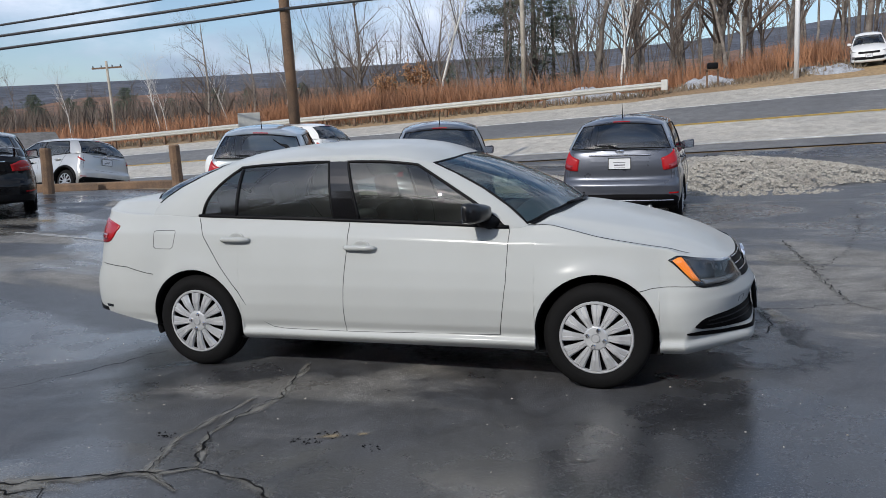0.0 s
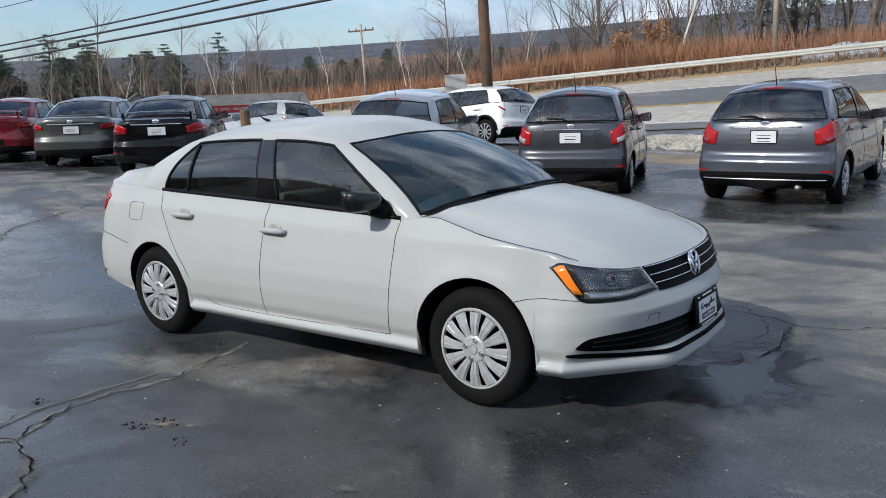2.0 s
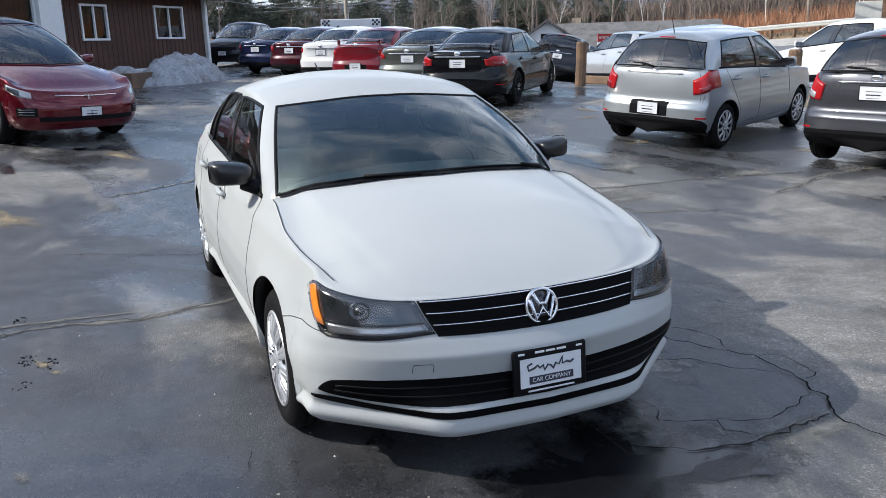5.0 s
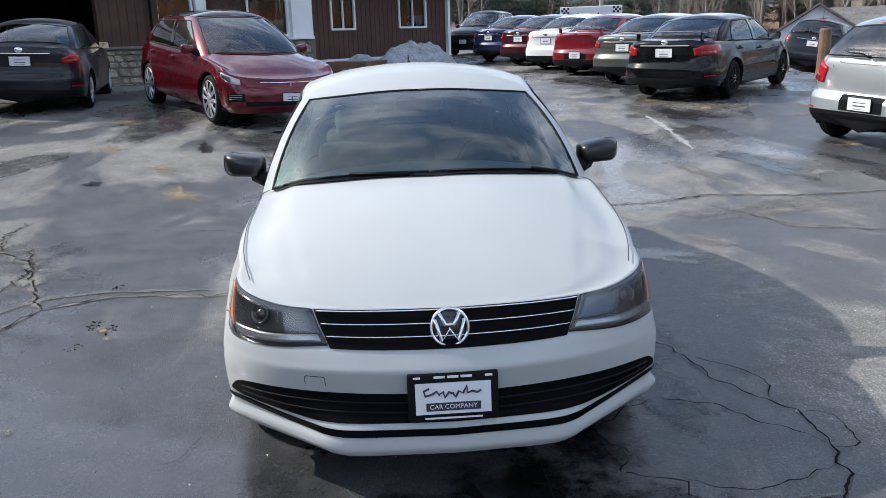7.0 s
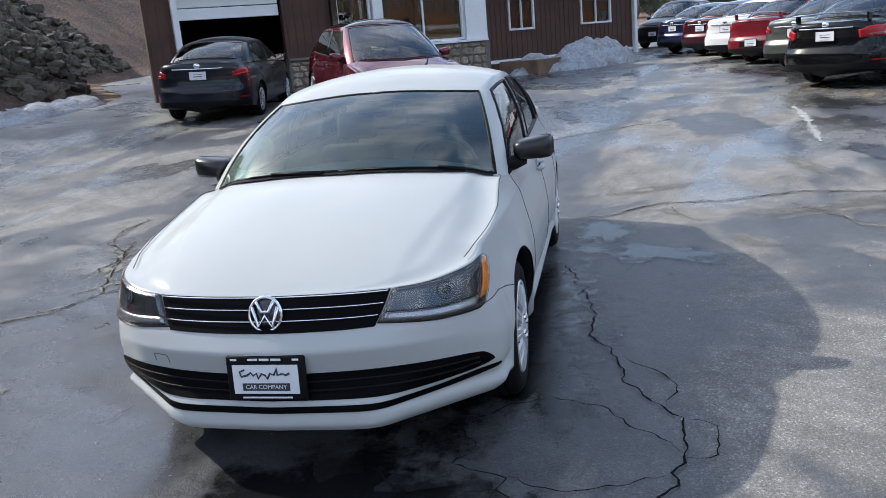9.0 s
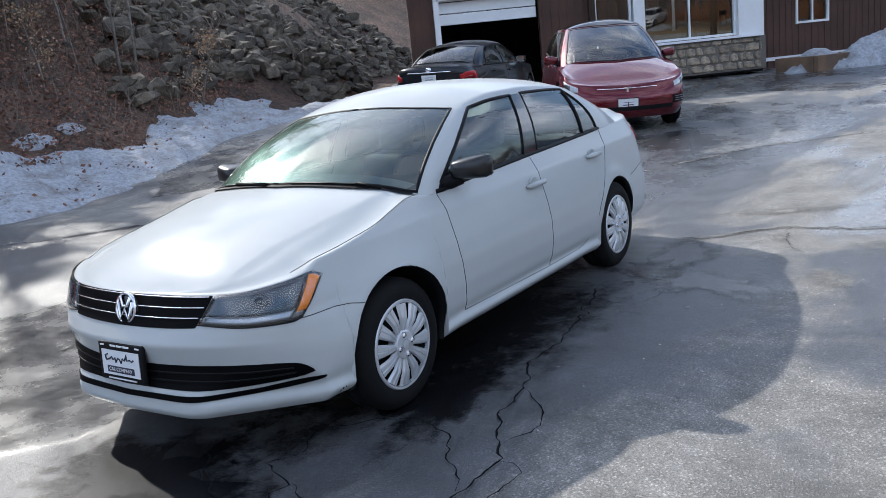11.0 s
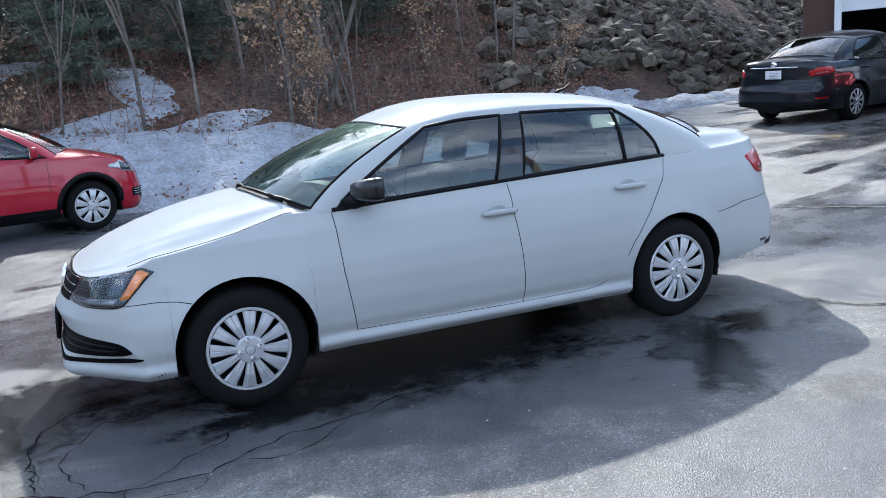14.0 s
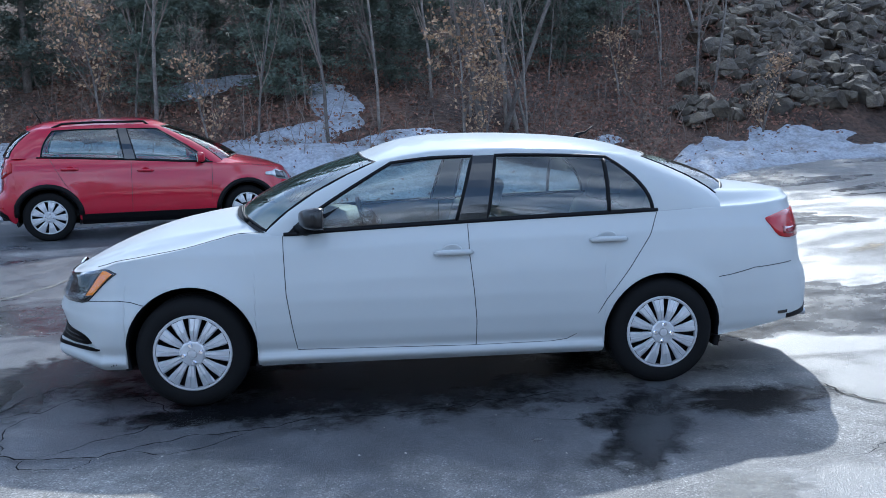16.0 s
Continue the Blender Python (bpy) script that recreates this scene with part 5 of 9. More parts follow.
SALOON = dict(
    SEDAN, rear_bulge=0.010, rw=0.306, arch=0.348, zfloor=0.20, tyre=(0.308, 0.200, 0.205), fine=60,
    nfz=[(0.2, 2.2), (0.40, 2.05), (0.50, 2.1), (0.58, 2.35), (0.70, 2.5)],
    lip_x=[(0, 0), (0.22, 0.20), (0.30, 0.31), (0.60, 0.895), (0.66, 0.945), (0.74, 0.966), (1, 1)],
    lip_y=[(0, 1), (0.22, 0.995), (0.30, 0.92), (0.60, 0.53), (0.66, 0.465), (0.74, 0.38), (1, 0)],
    chin=[(0.15, 0.030), (0.22, 0.042), (0.36, 0.040), (0.46, 0.032), (0.52, 0.018), (0.62, 0.0), (0.70, 0.0)],
    shoulder=[(-2.0, 0.065), (-1.0, 0.045), (0.0, 0.02), (0.8, -0.01), (1.7, -0.035)], fold=[(0.9, 0.66), (1.4, 0.60), (2.0, 0.47)],
    W=[(-1.75, 0.835), (-1.2, 0.868), (-0.4, 0.878), (0.5, 0.880), (1.05, 0.876), (1.30, 0.866), (1.50, 0.845), (1.72, 0.800)],
    inset=[(0.15, 0.13), (0.20, 0.065), (0.232, 0.026), (0.258, 0.018), (0.270, 0.044), (0.286, 0.046), (0.335, 0.022), (0.44, 0.004), (0.56, 0.0), (0.66, 0.014), (0.835, 0.056), (0.90, 0.096), (0.97, 0.130), (1.06, 0.170)],
    xf=[(0.15, 2.09), (0.196, 2.150), (0.222, 2.170), (0.300, 2.160), (0.335, 2.138), (0.415, 2.128), (0.505, 2.160), (0.572, 2.118), (0.60, 2.098), (0.70, 2.045), (0.8, 1.96)],
    zbot=[(0, 0.36), (0.5, 0.355), (0.8, 0.325), (1, 0.27), (1.05, 0.25), (1.2, 0.20), (1.8, 0.195), (2, 0.20), (2.5, 0.195), (3, 0.196)],
    ztop=[(0, 1.045), (0.5, 1.035), (0.85, 1.015), (1.0, 1.005), (1.118, 0.990), (1.412, 0.955), (1.676, 0.916), (1.735, 0.903), (1.765, 0.912), (1.80, 0.922), (1.843, 0.892), (1.888, 0.853), (1.947, 0.812), (2.0, 0.782), (2.12, 0.750), (2.3, 0.730), (2.6, 0.704), (3, 0.698)],
    zdeck=[(-2.40, 1.055), (-2.2, 1.095), (-1.9, 1.13), (-1.5, 1.15), (0.5, 1.01), (0.8, 1.005), (1.14, 0.985), (1.46, 0.930), (1.72, 0.850), (1.9, 0.775), (1.98, 0.735), (2.045, 0.696)],
    zdrop=[(-2.4, 0.01), (-2.2, 0.06), (-1.7, 0.12), (0.6, 0.085), (1.2, 0.085), (1.7, 0.085), (1.95, 0.04), (2.05, 0.0)],
    g_front_base=[(0, 0.86), (0.12, 0.91), (0.3, 1.0), (0.5, 1.06), (1, 1.11)], g_front_y=[(0, 0.775), (0.12, 0.715), (0.3, 0.59), (0.5, 0.42), (1, 0)],
    g_front_top=[(0, 0.22), (0.12, 0.265), (0.5, 0.325), (1, 0.345)], g_front_ty=[(0, 0.60), (0.12, 0.560), (0.3, 0.45), (0.5, 0.33), (1, 0)],
    zroof=[(-1.42, 1.315), (-1.15, 1.37), (-0.8, 1.41), (-0.4, 1.425), (-0.1, 1.42), (0.12, 1.392), (0.26, 1.362), (0.36, 1.332)],
    **side_maps([(0, -1.70, -1.20), (0.15, -1.29, -1.0), (0.5, -0.30, -0.38), (0.56, -0.15, -0.27), (0.95, 0.785, 0.135), (1, 0.86, 0.22)]),
)

HATCH = dict(
    xrc=-1.62, xfc=1.62, axles=(-1.255, 1.255), rw=0.29, arch=0.345, tyre=(0.295, 0.185, 0.20), nr=3.5, rear_bulge=0.02, crown=0.62, nf=2.4, zfloor=0.20,
    W=[(-1.7, 0.80), (-1.2, 0.84), (-0.4, 0.848), (0.5, 0.848), (1.2, 0.835), (1.7, 0.80)],
    inset=[(0.15, 0.13), (0.22, 0.07), (0.27, 0.04), (0.32, 0.022), (0.42, 0.006), (0.56, 0.0), (0.68, 0.010), (0.80, 0.030), (0.90, 0.050), (0.98, 0.075), (1.06, 0.115)],
    xf=[(0.15, 1.92), (0.22, 2.02), (0.30, 2.05), (0.46, 2.05), (0.6, 2.02), (0.70, 1.98), (0.8, 1.90), (0.9, 1.78)],
    xr=[(0.15, -1.70), (0.28, -1.80), (0.36, -1.885), (0.40, -1.90), (0.56, -1.90), (0.60, -1.875), (0.625, -1.83), (0.80, -1.81), (0.98, -1.775), (1.05, -1.75)],
    zbot=[(0, 0.345), (0.6, 0.33), (1, 0.23), (1.2, 0.21), (1.8, 0.20), (2, 0.20), (2.5, 0.19), (3, 0.20)],
    ztop=[(0, 1.045), (0.6, 1.045), (1.0, 1.055), (1.3, 1.02), (1.6, 0.965), (1.8, 0.93), (1.9, 0.905), (2.0, 0.87), (2.4, 0.81), (3, 0.775)],
    zdeck=[(-1.9, 1.045), (-1.7, 1.06), (0.5, 1.06), (0.9, 1.05), (1.2, 1.02), (1.5, 0.97), (1.8, 0.88), (1.92, 0.79), (1.96, 0.775)],
    zdrop=[(-1.9, 0.0), (-1.6, 0.03), (0.6, 0.09), (1.2, 0.10), (1.6, 0.08), (1.9, 0.02), (1.96, 0.0)],
    cowl_x=0.78, boot_x=-1.50,
    g_rear_base=[(0, -1.785), (0.5, -1.76), (0.85, -1.68), (1, -1.58)], g_rear_y=[(0, 0), (0.5, 0.42), (0.85, 0.675), (1, 0.735)],
    g_rear_top=[(0, -1.46), (0.5, -1.44), (0.85, -1.38), (1, -1.30)], g_rear_ty=[(0, 0), (0.5, 0.34), (0.85, 0.525), (1, 0.565)],
    g_front_base=[(0, 0.92), (0.2, 1.03), (0.5, 1.17), (1, 1.26)], g_front_y=[(0, 0.735), (0.2, 0.62), (0.5, 0.40), (1, 0)],
    g_front_top=[(0, 0.12), (0.5, 0.24), (1, 0.30)], g_front_ty=[(0, 0.55), (0.2, 0.47), (0.5, 0.30), (1, 0)],
    g_bow=0.09, g_tbow=0.05, roof_up=0.03,
    zroof=[(-1.5, 1.435), (-1.3, 1.475), (-0.6, 1.525), (-0.1, 1.53), (0.15, 1.505), (0.32, 1.455)],
    windows=[("windshield", 2.10, 3, 0.03, 0.965), ("rear_window", 0, 0.86, 0.04, 0.92),
             ("rear_side_window", 1.10, 1.46, 0.04, 0.90), ("front_side_window", 1.52, 1.95, 0.04, 0.90)],
    **side_maps([(0, -1.58, -1.30), (0.10, -1.30, -1.12), (0.47, -0.28, -0.36), (0.52, -0.16, -0.27), (0.95, 0.80, 0.04), (1, 0.92, 0.12)]),
)

NOTCH = dict(
    SEDAN, nr=3.6, rear_bulge=0.008, bulge=0.02,
    inset=[(0.15, 0.13), (0.20, 0.075), (0.24, 0.035), (0.30, 0.024), (0.42, 0.006), (0.55, 0.0), (0.66, 0.010), (0.80, 0.030), (0.88, 0.050), (0.95, 0.080), (1.03, 0.125)],
    xr=[(0.15, -2.30), (0.26, -2.40), (0.34, -2.44), (0.54, -2.44), (0.60, -2.425), (0.625, -2.385), (0.80, -2.36), (0.97, -2.385), (1.03, -2.36)],
    zbot=[(0, 0.31), (0.5, 0.30), (1, 0.23), (1.2, 0.19), (1.8, 0.185), (2, 0.19), (2.5, 0.185), (3, 0.19)],
    zdeck=[(-2.40, 1.045), (-2.2, 1.07), (-1.9, 1.09), (-1.5, 1.11), (0.5, 1.01), (0.8, 1.0), (1.2, 0.965), (1.6, 0.900), (1.9, 0.808), (2.03, 0.745), (2.08, 0.70)],
    zdrop=[(-2.4, 0.005), (-2.2, 0.025), (-1.7, 0.08), (0.6, 0.085), (1.2, 0.085), (1.7, 0.075), (2.0, 0.035), (2.1, 0.0)],
    boot_x=-1.46, g_rear_base=[(0, -1.84), (0.5, -1.81), (1, -1.66)], g_rear_y=[(0, 0), (0.5, 0.39), (1, 0.72)],
    g_rear_top=[(0, -1.13), (0.5, -1.11), (1, -1.03)], g_rear_ty=[(0, 0), (0.5, 0.33), (1, 0.575)],
    zroof=[(-1.2, 1.385), (-1.0, 1.415), (-0.7, 1.44), (-0.4, 1.455), (-0.1, 1.45), (0.12, 1.41), (0.26, 1.365)],
    windows=[("windshield", 2.10, 3, 0.03, 0.965), ("rear_window", 0, 0.90, 0.06, 0.95),
             ("rear_side_window", 1.13, 1.49, 0.035, 0.915), ("front_side_window", 1.56, 1.95, 0.035, 0.915)],
    **side_maps([(0, -1.66, -1.03), (0.13, -1.29, -0.92), (0.5, -0.30, -0.38), (0.56, -0.15, -0.27), (0.95, 0.76, 0.09), (1, 0.84, 0.15)]),
)


def scaled(sp, kx, ky, kz, **over):
    """The same body stretched to another length, width and height."""
    o = dict(sp)
    o.pop("fine", None)
    for key in ("W",):
        o[key] = [(x * kx, v * ky) for x, v in sp[key]]
    o["inset"] = [(z * kz, v * ky) for z, v in sp["inset"]]
    for key in ("xf", "xr"):
        o[key] = [(z * kz, x * kx) for z, x in sp[key]]
    for key in ("zbot", "ztop"):
        o[key] = [(s, z * kz) for s, z in sp[key]]
    for key in ("zdeck", "zdrop", "zroof"):
        o[key] = [(x * kx, z * kz) for x, z in sp[key]]
    for key in ("g_rear_base", "g_rear_top", "g_front_base", "g_front_top", "g_side_b", "g_side_t"):
        o[key] = [(s, x * kx) for s, x in sp[key]]
    for key in ("g_rear_y", "g_rear_ty", "g_front_y", "g_front_ty"):
        o[key] = [(s, y * ky) for s, y in sp[key]]
    for key in ("xrc", "xfc", "cowl_x", "boot_x"):
        o[key] = sp[key] * kx
    o["axles"] = tuple(x * kx for x in sp["axles"])
    o["zfloor"] = sp["zfloor"] * kz
    o["crown"], o["kz"] = kz * sp.get("crown", 1.0), kz
    for k, v in over.items():
        o[k] = v
    return o


def vertical_bar(bd, xb, s_lo, s_hi, v0, v1, n=8, lean=0.0):
    """Points (s, v) of the greenhouse along an upright line at x."""
    out = []
    for k in range(n + 1):
        v = lerp(v0, v1, k / n)
        a, b_ = s_lo, s_hi
        x = xb + lean * v
        for _ in range(24):
            m_ = (a + b_) / 2
            if bd.gh(m_, v).x < x:
                a = m_
            else:
                b_ = m_
        out.append(((a + b_) / 2, v))
    return out


# ---- the white saloon in the middle of the lot ----
def white_saloon():
    bd = Saloon(SALOON)
    root = thing("car", "white four-door saloon with silver hubcaps parked on wet asphalt", "car", "cars on the lot", "", pose(0, 0, -0.004, 0, 0.1, 0))
    sp = bd.sp
    S = lambda x: 1 + (x - bd.xrc) / (bd.xfc - bd.xrc)
    car_shell(bd, root, WHITE_P)
    car_glass(bd, root, {"windshield": M_WINDSHIELD, "rear_window": M_SIDEGLASS})
    car_trim(bd, root)
    for x in sp["axles"]:
        for sd in (1, -1):
            wheel(root, x, sd * 0.748, sp["rw"] - (0.016 if x > 0 else 0.0), 0.308, 0.200, 0.205, 12, "cap", M_HUBSILVER)
    for sd in (1, -1):
        # black pillar and quarter window bar
        v, f = gh_patch(bd, 1.492, 1.558, 0.02, 0.915, 0.004, 4, 8, 0.01, sd)
        put("door_pillar", mesh_from("door_pillar", v, f), M_GLOSSBLK, root, "gloss black door pillar")
        gh_cord(bd, vertical_bar(bd, -1.03, 1.1, 1.5, 0.03, 0.86), 0.012, root, "window_bar", M_BLACKPL, 0.002, sd)
        # lower belt seal
        gh_cord(bd, dense([(1.14, 0.02), (1.96, 0.02)], 20), 0.012, root, "belt_seal", M_BLACKPL, 0.001, sd)
        # sail behind the mirror
        v, f = gh_patch(bd, 1.89, 1.955, 0.02, lambda u: 0.34 - 0.30 * u, 0.006, 4, 4, 0.008, sd)
        put("mirror_sail", mesh_from("mirror_sail", v, f), M_BLACKPL, root)
        # corners of the head lamp
        sA, sB, sC, sD = bd.s_at(0.778, 0.578), bd.s_at(0.415, 0.588), bd.s_at(0.788, 0.715), bd.s_at(0.468, 0.688)
        # shut lines
        seam(bd, dense([(S(0.80), 0.905), (S(0.795), 0.80), (S(0.785), 0.60), (S(0.755), 0.40), (S(0.735), 0.285)]), root, side=sd)
        seam(bd, dense([(S(-0.215), 0.945), (S(-0.215), 0.80), (S(-0.235), 0.60), (S(-0.25), 0.42), (S(-0.25), 0.275)]), root, side=sd)
        seam(bd, dense([(S(-1.31), 0.985), (S(-1.25), 0.86), (S(-1.12), 0.68), (S(-0.99), 0.52), (S(-0.93), 0.42), (S(-0.86), 0.335), (S(-0.77), 0.285), (S(-0.68), 0.275)]), root, side=sd)
        seam(bd, dense([(S(-0.68), 0.275), (S(-0.2), 0.272), (S(0.735), 0.285)]), root, side=sd)
        # bumper joints
        seam(bd, dense([(S(1.535), 0.560), (S(1.60), 0.576), (S(1.675), 0.582), (2.04, 0.583), (sA, 0.580)]), root, side=sd)
        seam(bd, dense([(S(-1.66), 0.615), (0.97, 0.635), (0.9, 0.66), (0.75, 0.67), (0.62, 0.675)]), root, side=sd)
        # bonnet shut line
        pts = []
        for k in range(20):
            u = k / 19
            x = lerp(0.90, 1.795, u)
            y = min(table([(0.86, 0.72), (0.93, 0.748), (1.02, 0.768), (1.3, 0.780), (1.5, 0.768), (1.66, 0.742), (1.80, 0.704)], x), bd.rim(x)[0] - 0.004)
            z = bd.deck(x, y)
            pts.append(Vector((x, sd * y, z + 0.0022)))
        v, f = tube(pts, 0.0018, 5)
        put("panel_gap", mesh_from("panel_gap", v, f, True), M_GAP, root)
        # head lamp: black housing, chrome bowls, light strip, amber marker, clear lens
        def lamp_at(u0, u1, v0, v1):
            def f_(u, v):
                w, h_ = lerp(u0, u1, u), lerp(v0, v1, v)
                s = lerp(lerp(sA, sB, w), lerp(sC, sD, w), h_)
                lo = table([(0, 0.580), (0.12, 0.570), (0.5, 0.570), (1, 0.586)], w)
                hi = min(bd.top(s) - 0.003, table([(0, 0.724), (0.10, 0.748), (0.35, 0.742), (0.7, 0.724), (1, 0.698)], w))
                return s, lerp(lo, hi, h_)
            return f_
        v, f = skin_quad(bd, lamp_at(0, 1, 0, 1), 0.0045, 28, 8, 0.012, side=sd)
        lamp = put("headlight", mesh_from("headlight", v, f, True), M_GLOSSBLK, root, "clear headlight with amber marker")
        v, f = skin_quad(bd, lamp_at(0.155, 0.985, 0.28, 0.95), 0.0065, 20, 6, 0.004, side=sd)
        put("reflector", mesh_from("reflector", v, f, True), M_LAMPGREY, lamp)
        v, f = skin_quad(bd, lamp_at(0.16, 0.97, 0.10, 0.30), 0.0075, 20, 3, 0.004, side=sd)
        put("light_strip", mesh_from("light_strip", v, f, True), M_LAMPBLADE, lamp, "silver blade below the reflector")
        v, f = skin_quad(bd, lamp_at(0.02, 0.135, 0.22, 0.94), 0.008, 8, 5, 0.004, side=sd)
        put("marker", mesh_from("marker", v, f, True), M_AMBER, lamp, "amber side marker")
        for sc, zc, rr in ((lerp(sA, sB, 0.44), 0.668, 0.041),):
            c = bd.out(sc, zc, 0.007)
            nrm = (bd.out(sc, zc, 0.02) - bd.out(sc, zc, 0.0)).normalized()
            q = nrm.to_track_quat("Y", "Z")
            vv, ff = lathe([(rr, 0.0), (rr * 0.95, 0.004), (rr * 0.86, 0.002), (rr * 0.5, -0.002), (rr * 0.42, 0.003), (0.0001, 0.004)], 20)
            vv = [q @ Vector((p[0], p[1], p[2] * 0.85)) + c for p in vv]
            if sd < 0:
                vv = [Vector((p.x, -p.y, p.z)) for p in vv]
            put("lamp_bowl", mesh_from("lamp_bowl", vv, ff, True), M_LAMPGREY, lamp, "dark reflector bowl")
        v, f = skin_quad(bd, lamp_at(0.006, 0.994, 0.02, 0.985), 0.0115, 24, 6, 0.001, side=sd)
        put("lens", mesh_from("lens", v, f, True), M_LENS, lamp, "clear lens").visible_shadow = False
        # tail lamp
        lo2 = lambda s: table([(0.36, 0.812), (0.6, 0.812), (0.71, 0.826), (0.80, 0.918)], s)
        hi2 = lambda s: table([(0.36, 0.975), (0.6, 0.968), (0.72, 0.952), (0.80, 0.934)], s)
        v, f = skin_patch(bd, 0.36, 0.80, lo2, hi2, 0.006, 16, 5, 0.012, side=sd)
        tl = put("tail_light", mesh_from("tail_light", v, f, True), M_TAILRED, root, "red tail light")
        v, f = skin_patch(bd, 0.40, 0.68, lambda s: lo2(s) + 0.02, lambda s: lo2(s) + 0.06, 0.009, 10, 3, 0.004, side=sd)
        put("lens", mesh_from("lens", v, f, True), M_TAILDARK, tl)
        # reflector low on the rear bumper
        v, f = skin_patch(bd, 0.70, 0.77, 0.375, 0.392, 0.004, 6, 2, 0.006, side=sd)
        put("bumper_vent", mesh_from("bumper_vent", v, f), M_GLOSSBLK, root)
    # fuel flap on the offside
    s0, s1 = S(-1.66), S(-1.49)
    seam(bd, dense([(s0, 0.80), (s0, 0.895), (s0 + 0.006, 0.905), (s1, 0.905), (s1 + 0.002, 0.89), (s1 - 0.002, 0.80), (s1 - 0.008, 0.785), (s0 + 0.006, 0.785), (s0, 0.80)], 5), root, r=0.0018, side=-1, name="fuel_flap")
    # grille, bars and badge
    glo, ghi = lambda s: table([(2.55, 0.584), (2.8, 0.574), (3, 0.570)], s), lambda s: bd.top(s) - 0.005
    gB, gD = bd.s_at(0.408, 0.588), bd.s_at(0.462, 0.688)
    def grille_at(u, v):
        s = lerp(lerp(gB, gD, v), 3.0, u)
        return s, lerp(glo(s), ghi(s), v)
    v, f = skin_quad(bd, grille_at, 0.004, 18, 5, 0.012, both=True)
    put_weld("grille", (v, f), M_GRILLE, root, "black grille with thin chrome bars", False)
    for k, th in ((0.95, 0.0028), (0.62, 0.0026), (0.30, 0.0026)):
        pts = [bd.out(*grille_at(u, k), 0.010) for u in arange_list(0.02, 1, 14)]
        pts = pts + [Vector((p.x, -p.y, p.z)) for p in reversed(pts[:-1])]
        v, f = tube(pts, th, 6)
        put("grille_bar", mesh_from("grille_bar", v, f, True), M_CHROME, root)
    c = bd.out(3, 0.632, 0.016)
    rot = pose(0, 0, 0, 0, -12, 0)
    def disc(profile, name, mat, n=36, parent=root, label=""):
        v, f = lathe(profile, n, "x")
        return put(name, mesh_from(name, [c + (rot @ Vector(p)) for p in v], f, True), mat, parent, label)
    badge = disc([(0.0001, 0.0), (0.062, 0.0), (0.066, -0.01)], "badge", M_GLOSSBLK, label="round chrome badge")
    disc([(0.058, 0.002), (0.060, 0.007), (0.067, 0.007), (0.070, 0.0), (0.068, -0.006)], "badge_ring", M_CHROME, parent=badge)
    strokes = []
    for pl in ([(-0.034, 0.047), (-0.014, 0.008), (0.0, 0.010), (0.014, 0.008), (0.034, 0.047)], [(-0.050, 0.028), (-0.028, -0.048), (-0.0, -0.004), (0.028, -0.048), (0.050, 0.028)]):
        strokes.append(tube([c + (rot @ Vector((0.005, y, z))) for y, z in pl], 0.0082, 6))
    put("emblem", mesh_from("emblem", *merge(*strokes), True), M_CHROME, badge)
    # lower intake, body-coloured blade and thin lower slot
    e0, e1 = bd.s_at(0.800, 0.350), bd.s_at(0.815, 0.310)
    q0 = lambda s: (s - e0) / (3 - e0)
    q1 = lambda s: (s - e1) / (3 - e1)
    lo = lambda s: table([(0, 0.354), (0.1, 0.342), (0.4, 0.321), (0.6, 0.317), (1, 0.315)], q0(s))
    hi = lambda s: table([(0, 0.366), (0.03, 0.388), (0.09, 0.403), (0.25, 0.414), (0.5, 0.417), (1, 0.415)], q0(s))
    v, f = skin_patch(bd, e0, 3, lo, hi, 0.005, 48, 5, 0.01, both=True)
    put_weld("lower_grille", (v, f), M_GRILLE, root, "black lower grille", False)
    for k in (0.35, 0.68):
        pts = [bd.out(s, lerp(lo(s), hi(s), k), 0.003) for s in arange_list(e0 + 0.08, 3, 24)]
        pts = pts + [Vector((p.x, -p.y, p.z)) for p in reversed(pts[:-1])]
        put("intake_bar", mesh_from("intake_bar", *tube(pts, 0.005, 6), True), M_BLACKPL, root)
    v, f = skin_patch(bd, e1, 3, lambda s: table([(0, 0.318), (0.1, 0.306), (0.35, 0.282), (0.6, 0.274), (1, 0.272)], q1(s)), lambda s: table([(0, 0.324), (0.1, 0.326), (0.35, 0.305), (0.6, 0.298), (1, 0.296)], q1(s)), 0.005, 48, 2, 0.012, both=True)
    put_weld("lower_slot", (v, f), M_GRILLE, root, "", False)
    v, f = skin_patch(bd, 2.0, 3, 0.182, 0.198, -0.008, 26, 2, 0.012, both=True)
    put_weld("lip", (v, f), M_BLACKPL, root, "", False)
    seam(bd, dense([(2.60, 0.445), (2.60, 0.475), (2.605, 0.48), (2.66, 0.48), (2.665, 0.475), (2.665, 0.445)], 4), root, r=0.0014, side=-1, name="tow_eye_cover")
    # chipped paint at the bumper corner
    for s_, z_, w_, h_ in ((2.07, 0.232, 0.012, 0.010), (2.035, 0.236, 0.008, 0.007), (2.10, 0.226, 0.007, 0.008)):
        v, f = skin_patch(bd, s_, s_ + w_, z_, z_ + h_, 0.003, 2, 2, 0.002, side=1)
        put("paint_chip", mesh_from("paint_chip", v, f), M_BLACKPL, root)
    # front plate in its holder
    pl = put("number_plate", rounded_box_mesh("plate_holder", 0.022, 0.325, 0.180, 0.008), M_BLACKPL, root, "black dealer plate frame")
    pl.matrix_local = pose(2.158, 0, 0.415, 0, -4, 0) @ Matrix.Scale(0.95, 4)
